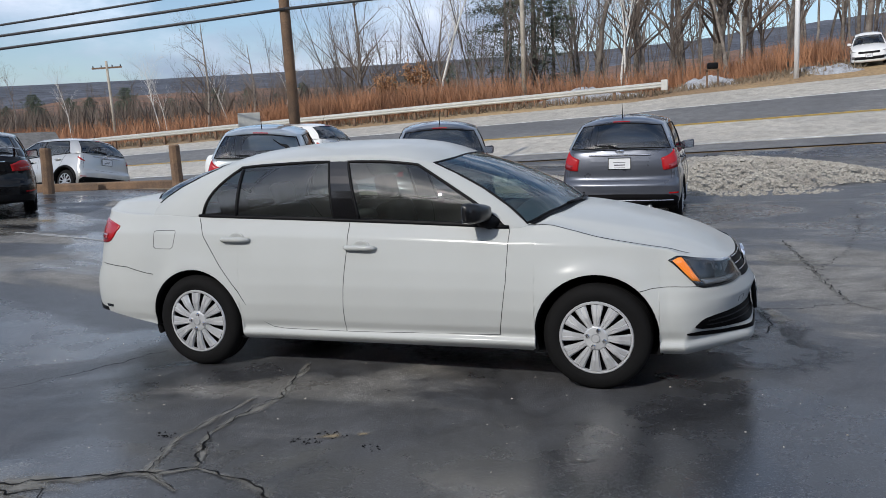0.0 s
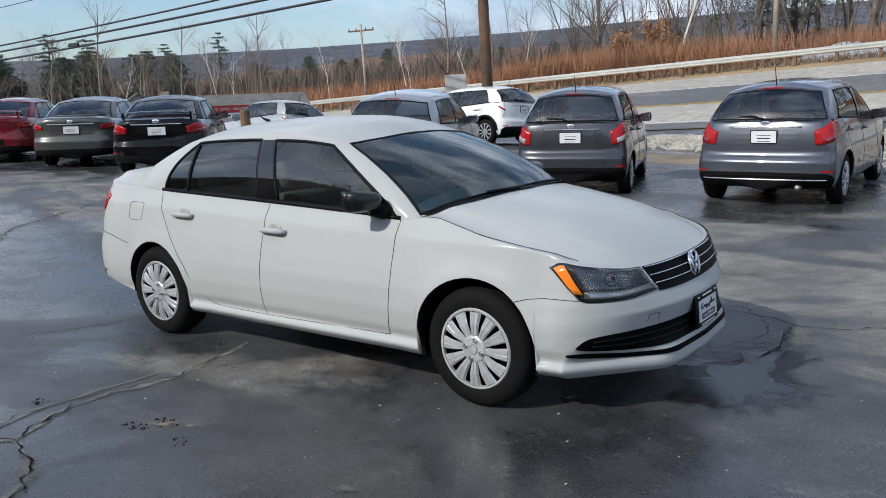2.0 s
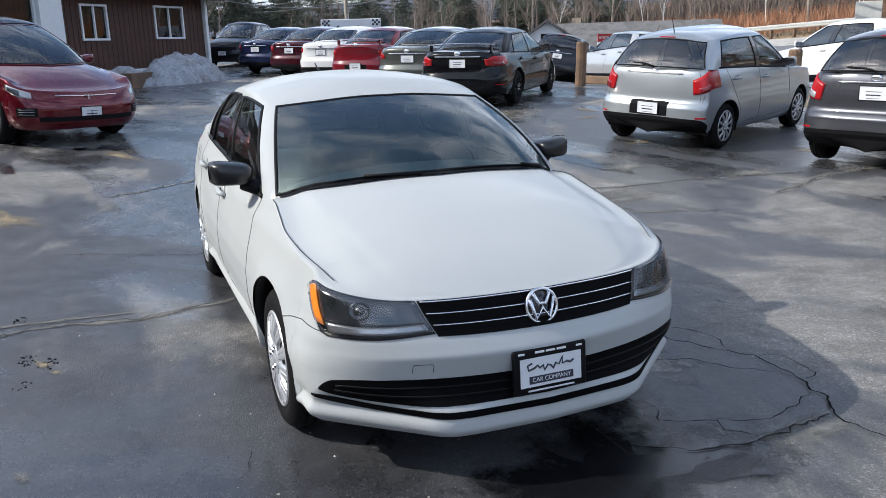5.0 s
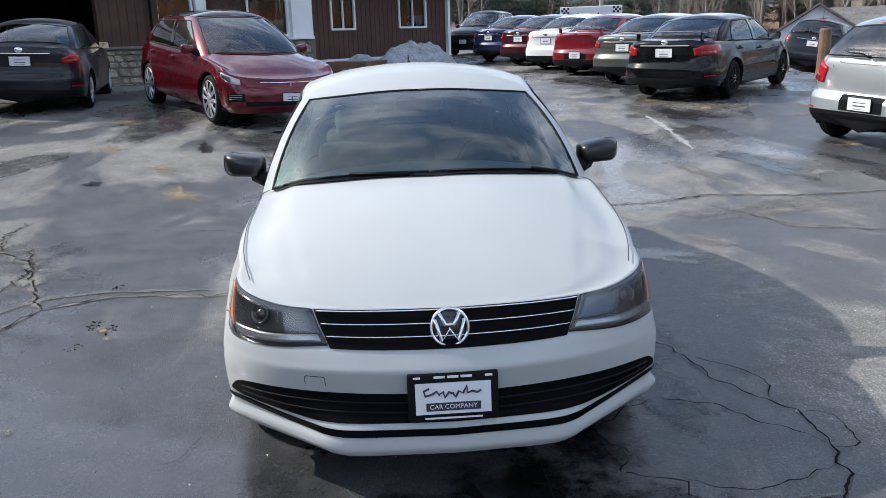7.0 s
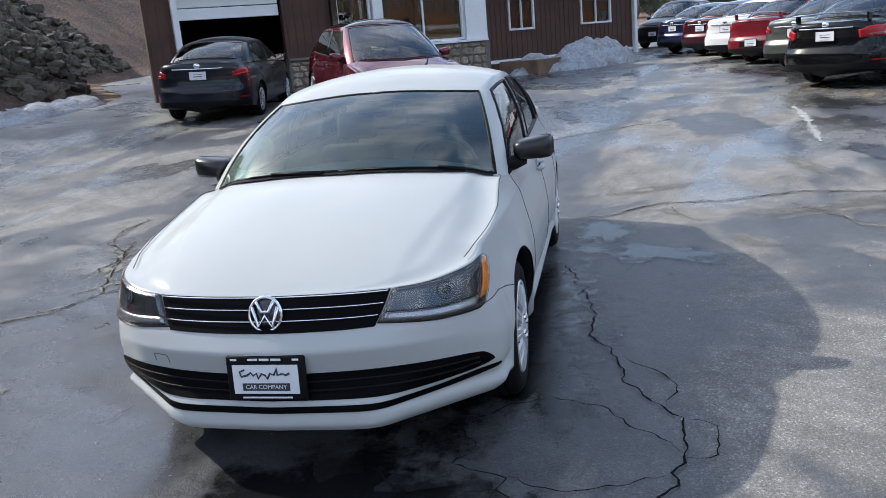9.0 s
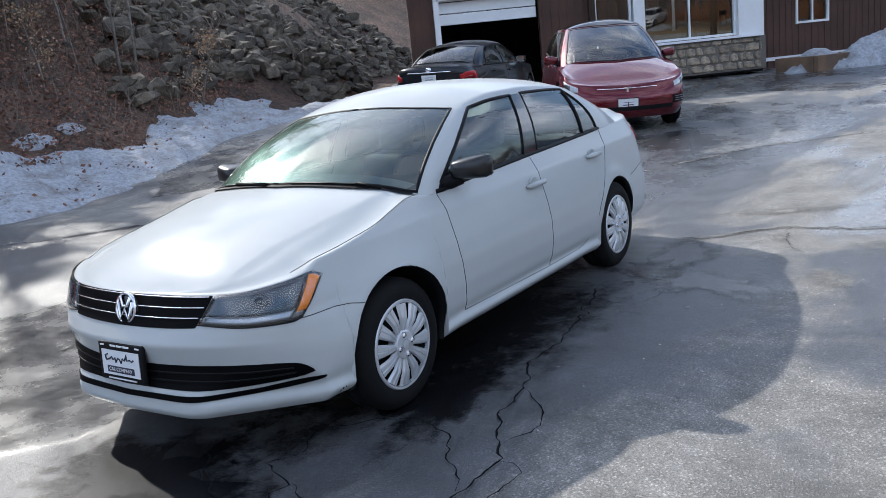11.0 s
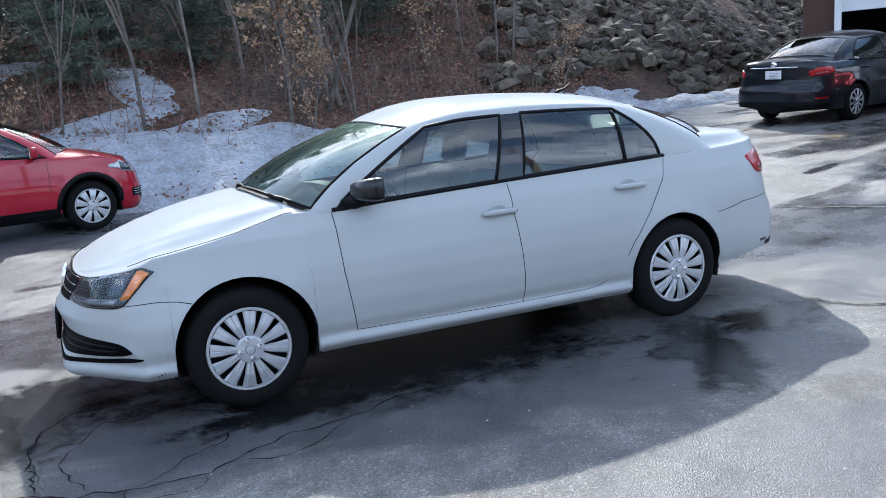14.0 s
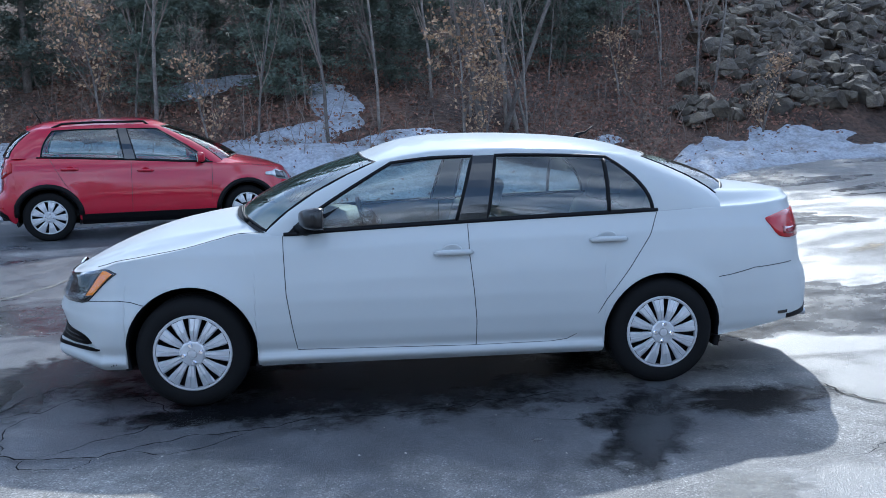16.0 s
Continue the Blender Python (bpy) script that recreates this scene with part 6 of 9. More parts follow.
    bars = merge(boxv(0.013, 0, -0.003, 0.003, 0.270, 0.116))
    put("plate_face", mesh_from("plate_face", *bars), M_PLATE, pl)
    put("plate_bar", mesh_from("plate_bar", *boxv(0.0155, 0, -0.0335, 0.002, 0.195, 0.030)), M_INK, pl)
    for y_, z_, w_, h_ in ((-0.048, 0.0755, 0.040, 0.008), (0.0, 0.0755, 0.040, 0.008), (0.048, 0.0755, 0.040, 0.008), (0, -0.077, 0.205, 0.006), (0.128, 0.0755, 0.026, 0.007), (-0.128, 0.0755, 0.026, 0.007)):
        put("frame_bar", mesh_from("frame_bar", *boxv(0.0125, y_, z_, 0.003, w_, h_)), M_PLATE, pl)
    put("plate_script", mesh_from("plate_script", *tube([(0.0155, y, z) for y, z in ((-0.085, 0.036), (-0.105, 0.028), (-0.10, 0.008), (-0.075, 0.014), (-0.06, 0.024), (-0.05, 0.012), (-0.035, 0.022), (-0.03, 0.0), (-0.015, 0.02), (0.0, 0.014), (0.008, 0.0), (0.02, 0.022), (0.035, 0.014), (0.05, 0.042), (0.05, 0.014), (0.07, 0.020), (0.085, 0.014), (0.10, 0.022))], 0.0045, 4)), M_INK, pl)
    cu = bpy.data.curves.new("plate_lettering", "FONT")
    cu.body, cu.size, cu.align_x, cu.align_y, cu.extrude = "CAR COMPANY", 0.024, "CENTER", "CENTER", 0.0006
    cu.materials.append(M_PLATE)
    wd = new("plate_lettering", cu)
    wd.parent = pl
    wd.matrix_local = Matrix.Translation((0.0172, 0, -0.0335)) @ pose(0, 0, 0, 90, 0, 90)
    # rear plate, rear bumper lower edge, exhaust
    plate_at(root, pose(-2.385, 0, 0.80, 90, 0, -90))
    v, f = skin_patch(bd, 0, 0.70, 0.34, lambda s: 0.40 - 0.05 * s, 0.004, 16, 2, 0.012, both=True)
    put_weld("rear_valance", (v, f), M_BLACKPL, root, "", False)
    put("exhaust", mesh_from("exhaust", *tube([(-2.12, 0.52, 0.33), (-2.365, 0.52, 0.318)], 0.024, 12), True), M_ALLOY, root)
    # boot lip
    mirror_part(bd, root, 0.62, 0.775, 0.972, M_SATIN, 0.165, 0.205, 0.122)
    handle_part(bd, root, -0.13, 0.800, WHITE_P)
    handle_part(bd, root, -1.01, 0.850, WHITE_P)
    # wipers at rest, cowl panel
    rows = [[Vector((bd.gh(s, 0).x + d, bd.gh(s, 0).y, bd.gh(s, 0).z + 0.004 + h_)) for d, h_ in ((-0.012, 0.007), (0.006, 0.003), (0.022, 0.0))] for s in arange_list(2.12, 3, 14)]
    put_weld("cowl_panel", mirrored(*grid_mesh(rows)), M_BLACKPL, root)
    def wpt(s, v, sgn, d):
        p = bd.gh_out(s, v, d)
        return Vector((p.x, sgn * p.y, p.z))
    wiper(root, [wpt(2.30, 0.004, 1, 0.016), wpt(2.44, 0.030, 1, 0.014), wpt(2.24, 0.020, 1, 0.008), wpt(2.44, 0.026, 1, 0.008), wpt(2.62, 0.026, 1, 0.008), wpt(2.90, 0.022, 1, 0.008)])
    wiper(root, [wpt(2.90, 0.004, -1, 0.016), wpt(2.58, 0.030, -1, 0.014), wpt(2.92, 0.020, -1, 0.008), wpt(2.66, 0.028, -1, 0.008), wpt(2.45, 0.030, -1, 0.008), wpt(2.20, 0.030, -1, 0.008)])
    # roof aerial
    put("aerial", mesh_from("aerial", *tube([(-1.02, 0, 1.385), (-1.05, 0, 1.425), (-1.10, 0, 1.44), (-1.15, 0, 1.475)], [0.024, 0.014, 0.006, 0.004], 6), True), M_BLACKPL, root)
    # cabin
    seats(root, M_SEATM, (-0.02, -0.92), 0.30, 0.36)
    box("cabin_floor", (-0.35, 0, 0.24), (2.2, 1.45, 0.02), M_DASH, root)
    bm = bmesh.new()
    rows = [[Vector((x, y, z)) for y in arange_list(-0.70, 0.70, 12)] for x, z in ((1.06, 0.955), (0.88, 0.962), (0.68, 0.962), (0.52, 0.93), (0.44, 0.84), (0.46, 0.55), (0.60, 0.40))]
    for r in rows:
        for p in r:
            p.x -= 0.22 * (abs(p.y) / 0.7) ** 2.2
            p.z += 0.03 * math.exp(-((p.y - 0.36) / 0.2) ** 2) - 0.03 * abs(p.y)
    put("dashboard", mesh_from("dashboard", *grid_mesh(rows), True), M_DASH, root)
    ring = [Vector((0.34 + 0.05 * math.sin(a), 0.36 + 0.185 * math.cos(a), 0.90 + 0.165 * math.sin(a))) for a in arange_list(0, 2 * math.pi, 28)]
    wg = merge(tube(ring, 0.014, 8, False), tube([(0.40, 0.36, 0.88), (0.34, 0.36, 0.90)], 0.06, 12), tube([(0.34, 0.19, 0.90), (0.35, 0.53, 0.90)], 0.015, 6), tube([(0.35, 0.36, 0.90), (0.30, 0.36, 0.745)], 0.014, 6))
    put("steering_wheel", mesh_from("steering_wheel", *wg, True), M_DASH, root)
    rv = put("rear_view_mirror", rounded_box_mesh("rear_view_mirror", 0.03, 0.24, 0.07, 0.014), M_BLACKPL, root)
    rv.matrix_local = pose(0.36, 0, 1.25, 0, 10, 0)
    rows = [[Vector((p.x * 0.98, p.y * (1 - t), p.z - 0.045)) for t in (0, 0.3, 0.6, 1)] for p in (bd.gh(s, 0.99) for s in arange_list(0.3, 2.7, 20))]
    put_weld("headliner", mirrored(*grid_mesh(rows)), M_SEATL, root)
    box("parcel_shelf", (-1.58, 0, 0.98), (0.50, 1.15, 0.02), M_SEAT, root)
    return root

# ---- the other parked cars ----
def stand(x, y, heading):
    """The pose of a car on the ground at x, y, square to the slope under it."""
    c, s_ = math.cos(radians(heading)), math.sin(radians(heading))
    f = Vector((2.6 * c, 2.6 * s_, land_z(x + 1.3 * c, y + 1.3 * s_) - land_z(x - 1.3 * c, y - 1.3 * s_))).normalized()
    l_ = Vector((-1.6 * s_, 1.6 * c, land_z(x - 0.8 * s_, y + 0.8 * c) - land_z(x + 0.8 * s_, y - 0.8 * c))).normalized()
    u = f.cross(l_).normalized()
    l_ = u.cross(f)
    z = (land_z(x + 1.3 * c, y + 1.3 * s_) + land_z(x - 1.3 * c, y - 1.3 * s_)) / 2
    m_ = Matrix((f, l_, u)).transposed().to_4x4()
    return Matrix.Translation((x, y, z)) @ m_


def parked(label, spec, mat, at, tail=(0.40, 0.95, 0.80, 0.96), tail_mat=M_TAILRED, rims=(10, "alloy", M_ALLOY), front=False, plate_z=0.86, spoiler=False, seat=None,
           category="car", clear_tail=False, cladding=False, rails=False, low_plate=False, face="grille", group="cars on the lot", chrome_strip=False):
    bd = Body(spec)
    sp = bd.sp
    root = thing("car", label, category, group, "", stand(*at))
    S = lambda x: 1 + (x - bd.xrc) / (bd.xfc - bd.xrc)
    hatch = sp["ztop"][0][1] > 0.99 * sp["ztop"][1][1] and sp["boot_x"] < sp["axles"][0] - 0.2
    kz = sp.get("kz", 1.0)
    car_shell(bd, root, mat)
    car_glass(bd, root, {"windshield": M_REARGLASS, "rear_window": M_REARGLASS})
    car_trim(bd, root)
    rt, w, rr = sp["tyre"]
    for x in sp["axles"]:
        for sd in (1, -1):
            wheel(root, x, sd * (bd.side_y(x, 0.5) - w / 2 - 0.015), sp["rw"], rt, w, rr, rims[0], rims[1], rims[2])
    s0, s1, z0, z1 = tail
    zb = z0 * kz
    for sd in (1, -1):
        if hatch:
            lo = lambda s: zb + 0.085 * kz * ((s - s0) / (s1 - s0)) ** 1.6
            hi = lambda s: min(bd.top(s) - 0.002, z1 * kz) - 0.12 * kz * (1 - (s - s0) / (s1 - s0)) ** 1.3
        else:
            lo = lambda s: zb + 0.03 * kz * smooth(s1 - 0.25, s1, s)
            hi = lambda s: z1 * kz - 0.05 * kz * smooth(s0 + 0.25, s0, s)
        v, f = skin_patch(bd, s0, s1, lo, hi, 0.012, 12, 5, 0.02, side=sd)
        tl = put("tail_light", mesh_from("tail_light", v, f, True), tail_mat, root, "red tail light")
        v, f = skin_patch(bd, lerp(s0, s1, 0.2), lerp(s0, s1, 0.75), lambda s: lo(s) + 0.015, lambda s: lerp(lo(s), hi(s), 0.38), 0.016, 6, 3, 0.006, side=sd)
        put("lens", mesh_from("lens", v, f, True), M_CLEARLENS if clear_tail else M_TAILDARK, tl)
        v, f = skin_patch(bd, 0.50, 0.78, 0.435 * kz, 0.455 * kz, 0.006, 6, 2, 0.01, side=sd)
        put("reflector", mesh_from("reflector", v, f), M_TAILRED, root)
        # shut lines and door furniture
        xb = sp["g_side_b"][2][1]
        xa = sp["g_side_b"][-2][1]
        xr_ = sp["axles"][0]
        kx = sp["axles"][1] / 1.3
        seam(bd, dense([(S(xa), bd.belt(xa) - 0.01), (S(xa - 0.01), 0.6 * kz), (S(xa - 0.04), 0.30 * kz)]), root, r=0.003, side=sd)
        seam(bd, dense([(S(xb + 0.05), bd.belt(xb) - 0.01), (S(xb + 0.04), 0.6 * kz), (S(xb + 0.03), 0.30 * kz)]), root, r=0.003, side=sd)
        seam(bd, dense([(S(xr_ + 0.05), bd.belt(xr_) - 0.01), (S(xr_ + 0.20), 0.75 * kz), (S(xr_ + sp["arch"] + 0.03), 0.45 * kz), (S(xr_ + sp["arch"] + 0.12), 0.30 * kz), (S(xa - 0.04), 0.30 * kz)]), root, r=0.003, side=sd)
        gh_cord(bd, dense([(1.08, 0.025), (1.96, 0.025)], 14), 0.012, root, "belt_seal", M_BLACKPL, 0.001, sd)
        v, f = gh_patch(bd, sp["windows"][2][2], sp["windows"][3][1], 0.03, 0.91, 0.006, 3, 6, 0.01, sd)
        put("door_pillar", mesh_from("door_pillar", v, f), M_GLOSSBLK, root)
        if cladding:
            for xw in sp["axles"]:
                pts = [bd.out(S(xw + (sp["arch"] + 0.03) * math.cos(a)) if bd.xrc <= xw + (sp["arch"] + 0.03) * math.cos(a) <= bd.xfc else (1.0 if xw < 0 else 2.0), sp["rw"] + (sp["arch"] + 0.03) * math.sin(a), 0.0) for a in arange_list(0.05, math.pi - 0.05, 16)]
                pts = [Vector((p.x, sd * p.y, p.z)) for p in pts]
                put("arch_cladding", mesh_from("arch_cladding", *tube(pts, 0.035, 6), True), M_BLACKPL, root)
            v, f = skin_patch(bd, S(xr_ + sp["arch"] + 0.02), S(sp["axles"][1] - sp["arch"] - 0.02), 0.20 * kz, 0.33 * kz, 0.012, 10, 2, 0.02, side=sd)
            put("sill_cladding", mesh_from("sill_cladding", v, f), M_BLACKPL, root)
        if rails:
            pts = [bd.gh(s, 1.0) + Vector((0, -0.03, 0.045 if 1.12 < s < 1.88 else 0.0)) for s in arange_list(1.08, 1.92, 14)]
            put("roof_rail", mesh_from("roof_rail", *tube([Vector((p.x, sd * p.y, p.z)) for p in pts], 0.016, 6), True), M_BLACKPL, root)
    zh = bd.belt(0) - 0.12
    handle_part(bd, root, sp["g_side_b"][2][1] + 0.22, zh, mat)
    handle_part(bd, root, sp["axles"][0] + 0.28, zh + 0.04, mat)
    xm = sp["g_side_b"][-2][1] - 0.16
    mirror_part(bd, root, xm, bd.side_y(xm, bd.belt(xm)) - 0.05, bd.belt(xm) + 0.04, mat)
    # tail: plate, handle strip, badge, valance, lid joints
    zp = plate_z * kz
    xp = bd.skin(0, zp).x
    v, f = skin_patch(bd, 0, 0.10 if low_plate else 0.20, zp - 0.095, zp + 0.095, 0.003, 6, 3, 0.01, both=True)
    put_weld("plate_recess", (v, f), M_BLACKPL if low_plate else mat, root, "", False)
    plate_at(root, pose(xp - 0.014, 0, zp, 90, 0, -90))
    if chrome_strip:
        pts = [bd.out(s, 0.345 * kz, 0.006) for s in arange_list(0, 0.62, 10)]
        pts = [Vector((p.x, -p.y, p.z)) for p in reversed(pts[1:])] + pts
        put("bumper_strip", mesh_from("bumper_strip", *tube(pts, 0.011, 6), True), M_CHROME, root, "thin bright strip")
        xe = bd.skin(0, 0.3).x
        put("exhaust", mesh_from("exhaust", *tube([(xe + 0.25, -0.42, 0.25), (xe - 0.01, -0.42, 0.245)], 0.034, 14), True), M_ALLOY, root)
    pts = [bd.out(s, (zp if not low_plate else 0.88 * kz) + 0.115, 0.008) for s in arange_list(0, 0.24, 6)]
    pts = [Vector((p.x, -p.y, p.z)) for p in reversed(pts[1:])] + pts
    put("lid_handle", mesh_from("lid_handle", *tube(pts, 0.011, 6), True), M_CHROME if mat is not PAINTS["red"] else mat, root)
    c = bd.out(0, (zp if not low_plate else 0.88 * kz) + 0.165, 0.006)
    v, f = lathe([(0.0001, -0.006), (0.045, -0.006), (0.050, 0.004)], 16, "x")
    put("badge", mesh_from("badge", [Vector((p[0], p[1] * 1.25, p[2] * 0.85)) + c for p in v], [tuple(reversed(q)) for q in f], True), M_CHROME, root)
    v, f = skin_patch(bd, 0, 0.85, lambda s: table(sp["zbot"], s) + 0.002, lambda s: table(sp["zbot"], s) + 0.09, 0.004, 14, 2, 0.012, both=True)
    put_weld("rear_valance", (v, f), M_BLACKPL, root, "", False)
    for sd in (1, -1):
        seam(bd, dense([(0.0, 0.615 * kz), (0.45, 0.62 * kz), (0.62, 0.64 * kz), (0.70, z0 * kz)]), root, r=0.003, side=sd)
        seam(bd, dense([(0.62, bd.top(0.62) - 0.005), (0.60, z1 * kz), (0.58, 0.70 * kz), (0.55, 0.625 * kz)]), root, r=0.003, side=sd)
    if hatch:
        put("rear_wiper", mesh_from("rear_wiper", *tube([bd.gh_out(0.0, 0.02, 0.015), bd.gh_out(0.14, 0.10, 0.02), bd.gh_out(0.42, 0.13, 0.02)], [0.014, 0.009, 0.006], 6), True), M_BLACKPL, root)
        v, f = gh_patch(bd, 0, 0.55, 0.93, 0.99, 0.012, 8, 2, 0.02, both=True)
        put_weld("roof_spoiler", (v, f), mat, root, "", False)
        v, f = gh_patch(bd, 0, 0.16, 0.945, 0.975, 0.018, 4, 2, 0.008, both=True)
        put_weld("brake_light", (v, f), M_TAILRED, root, "", False)
        put("aerial", mesh_from("aerial", *tube([(sp["g_rear_top"][0][1] + 0.15, 0, table(sp["zroof"], sp["g_rear_top"][0][1] + 0.15) + 0.02), (sp["g_rear_top"][0][1] + 0.05, 0, table(sp["zroof"], -1.2) + 0.22)], [0.008, 0.003], 5), True), M_BLACKPL, root)
    if spoiler:
        xs_ = bd.skin(0, bd.top(0)).x
        pts = [Vector((xs_ + 0.10 + 0.12 * (y / 0.66) ** 2, y, bd.deck(xs_ + 0.12, 0) + 0.115 - 0.03 * (y / 0.66) ** 2)) for y in arange_list(-0.66, 0.66, 12)]
        rows = [[p + Vector((dx, 0, dz)) for dx, dz in ((-0.06, 0.0), (0.0, 0.018), (0.07, 0.006), (0.0, -0.006), (-0.06, 0.0))] for p in pts]
        sp_ob = put("spoiler", mesh_from("spoiler", *grid_mesh(rows), True), mat, root)
        for y in (-0.58, 0.58):
            box("spoiler_post", (xs_ + 0.20, y, bd.deck(xs_ + 0.2, y) + 0.05), (0.09, 0.03, 0.12), mat, sp_ob)
    seats(root, seat or M_SEAT, (0.05 * sp["axles"][1], sp["axles"][0] + 0.45), 0.24 * kz, 0.36)
    box("cabin_floor", ((sp["axles"][0] + sp["axles"][1]) / 2 - 0.2, 0, 0.30), (2.0, 1.3, 0.02), M_DASH, root)
    x0 = sp["g_front_base"][0][1]
    rows = [[Vector((x0 + dx - 0.2 * (abs(y) / 0.7) ** 2, y, bd.belt(x0) + dz)) for y in arange_list(-0.66, 0.66, 8)] for dx, dz in ((0.25, 0.02), (0.0, 0.03), (-0.25, -0.02), (-0.3, -0.3))]
    put("dashboard", mesh_from("dashboard", *grid_mesh(rows), True), M_DASH, root)
    if front:
        for sd in (1, -1):
            if face == "slim":
                lo = lambda s: table([(2.02, 0.675), (2.3, 0.60), (2.52, 0.575)], s) * kz
                hi = lambda s: table([(2.02, 0.745), (2.2, 0.715), (2.52, 0.635)], s) * kz
                v, f = skin_patch(bd, 2.0, 2.46, lo, hi, 0.006, 14, 4, 0.012, side=sd)
            else:
                lo = lambda s: table([(1.96, 0.76), (2.1, 0.70), (2.55, 0.66)], s) * kz
                hi = lambda s: min(bd.top(s) - 0.02, table([(1.96, 0.79), (2.1, 0.835), (2.55, 0.76)], s) * kz)
                v, f = skin_patch(bd, 1.97, 2.45, lo, hi, 0.006, 14, 4, 0.012, side=sd)
            hl = put("headlight", mesh_from("headlight", v, f, True), M_CLEARLENS, root, "clear headlight")
            v, f = skin_patch(bd, 2.06, 2.30, lambda s: lo(s) + 0.015, lambda s: hi(s) - 0.02, 0.009, 8, 3, 0.004, side=sd)
            put("reflector", mesh_from("reflector", v, f, True), M_LAMPGREY, hl)
            v, f = skin_patch(bd, 2.2, 2.5, 0.36 * kz, 0.47 * kz, 0.004, 8, 3, 0.01, side=sd)
            put("fog_lamp_recess", mesh_from("fog_lamp_recess", v, f), M_BLACKPL, root)
            for kk in (0.39, 0.42, 0.45):
                pts = [bd.out(s, kk * kz, 0.008) for s in arange_list(2.24, 2.46, 5)]
                put("fog_lamp_bar", mesh_from("fog_lamp_bar", *tube([Vector((p.x, sd * p.y, p.z)) for p in pts], 0.003 if face == "slim" else 0.005, 5), True), M_ALLOY, root)
        if face == "slim":
            pts = [bd.out(s, (0.60 + 0.012 * math.cos((s - 2.55) * 3)) * kz, 0.006) for s in arange_list(2.72, 3, 8)]
            pts = pts + [Vector((p.x, -p.y, p.z)) for p in reversed(pts[:-1])]
            put("nose_strip", mesh_from("nose_strip", *tube(pts, 0.008, 6), True), M_CHROME, root)
            c = bd.out(3, 0.585 * kz, 0.014)
            put("badge", mesh_from("badge", *merge(boxv(c.x, 0, c.z + 0.03, 0.012, 0.11, 0.018), boxv(c.x, 0, c.z - 0.015, 0.012, 0.028, 0.09))), M_CHROME, root)
            v, f = skin_patch(bd, 2.5, 3, 0.30 * kz, 0.36 * kz, 0.004, 10, 2, 0.01, both=True)
            put_weld("lower_grille", (v, f), M_BLACKPL, root, "", False)
        else:
            v, f = skin_patch(bd, 2.6, 3, 0.60 * kz, 0.70 * kz, 0.004, 10, 3, 0.01, both=True)
            put_weld("grille", (v, f), M_BLACKPL, root, "", False)
            v, f = skin_patch(bd, 2.45, 3, 0.32 * kz, 0.46 * kz, 0.004, 10, 3, 0.01, both=True)
            put_weld("lower_grille", (v, f), M_BLACKPL, root, "", False)
        xf_ = bd.out(3, 0.52 * kz, 0.02).x
        plate_at(root, pose(xf_ + 0.004, 0, (0.40 if face == "slim" else 0.50) * kz, 90, 0, 90))
    return root


H_ = lambda kx, ky, kz, rt=0.30, **o: scaled(HATCH, kx, ky, kz, rw=rt - 0.003, arch=rt + 0.052, tyre=(rt, 0.19, rt * 0.68), **o)
S_ = lambda kx, ky, kz, rt=0.315, **o: scaled(NOTCH, kx, ky, kz, rw=rt - 0.003, arch=rt + 0.052, tyre=(rt, 0.20, rt * 0.68), **o)

parked("graphite grey compact hatchback with a dealer plate, beside the gravel heap", H_(1.09, 1.04, 1.015, 0.315), PAINTS["graphite"], (0.62, 8.55, 90.5), (0.40, 1.05, 0.76, 1.045), seat=M_SEAT, plate_z=0.86, chrome_strip=True)
parked("dark grey small hatchback with red and clear tail lights", H_(1.0, 1.0, 1.03, 0.30), PAINTS["charcoal"], (-2.63, 8.30, 108), (0.42, 1.06, 0.74, 1.045), clear_tail=True, plate_z=0.84)
parked("pale silver-blue small hatchback on wet asphalt", H_(0.97, 1.0, 1.0, 0.30), PAINTS["silverblue"], (-5.32, 7.08, 113), (0.42, 1.06, 0.74, 1.045), plate_z=0.54, low_plate=True)
parked("black saloon with a boot spoiler and black rims", S_(0.97, 0.99, 0.96), PAINTS["black"], (-10.85, 6.2, 136), (0.30, 0.96, 0.79, 0.96), rims=(10, "alloy", M_BLACKPL), spoiler=True, plate_z=0.84)
parked("sage grey saloon parked in the row", S_(1.0, 1.0, 0.96), PAINTS["sage"], (-14.1, 6.5, 135), (0.35, 0.85, 0.80, 0.93), plate_z=0.80)
parked("red saloon with a tall boot spoiler", S_(0.97, 0.99, 0.97), PAINTS["red"], (-16.9, 6.15, 135), (0.40, 0.95, 0.80, 0.94), spoiler=True, plate_z=0.52, low_plate=True)
parked("white saloon parked in the row", S_(0.95, 0.97, 0.98), PAINTS["white"], (-19.3, 5.85, 135), (0.45, 0.95, 0.80, 0.96), plate_z=0.80)
parked("maroon saloon parked in the row", S_(0.97, 0.99, 0.98), PAINTS["maroon"], (-21.6, 5.5, 135), (0.40, 0.95, 0.80, 0.95), plate_z=0.80)
parked("navy blue saloon at the end of the row", S_(0.95, 0.97, 0.98), PAINTS["navy"], (-24.0, 4.9, 135), (0.40, 0.95, 0.80, 0.95), plate_z=0.80)
parked("dark pickup-like off-roader beside the building, nose towards the lot", H_(1.1, 1.05, 1.06, 0.35), PAINTS["dark"], (-29.5, 4.1, 330), front=True, cladding=True)
parked("dark grey off-roader parked below the lot", H_(1.15, 1.08, 1.12, 0.35), PAINTS["dark"], (-20.6, 13.6, 140), (0.5, 0.98, 0.82, 0.98), cladding=True, plate_z=0.8)
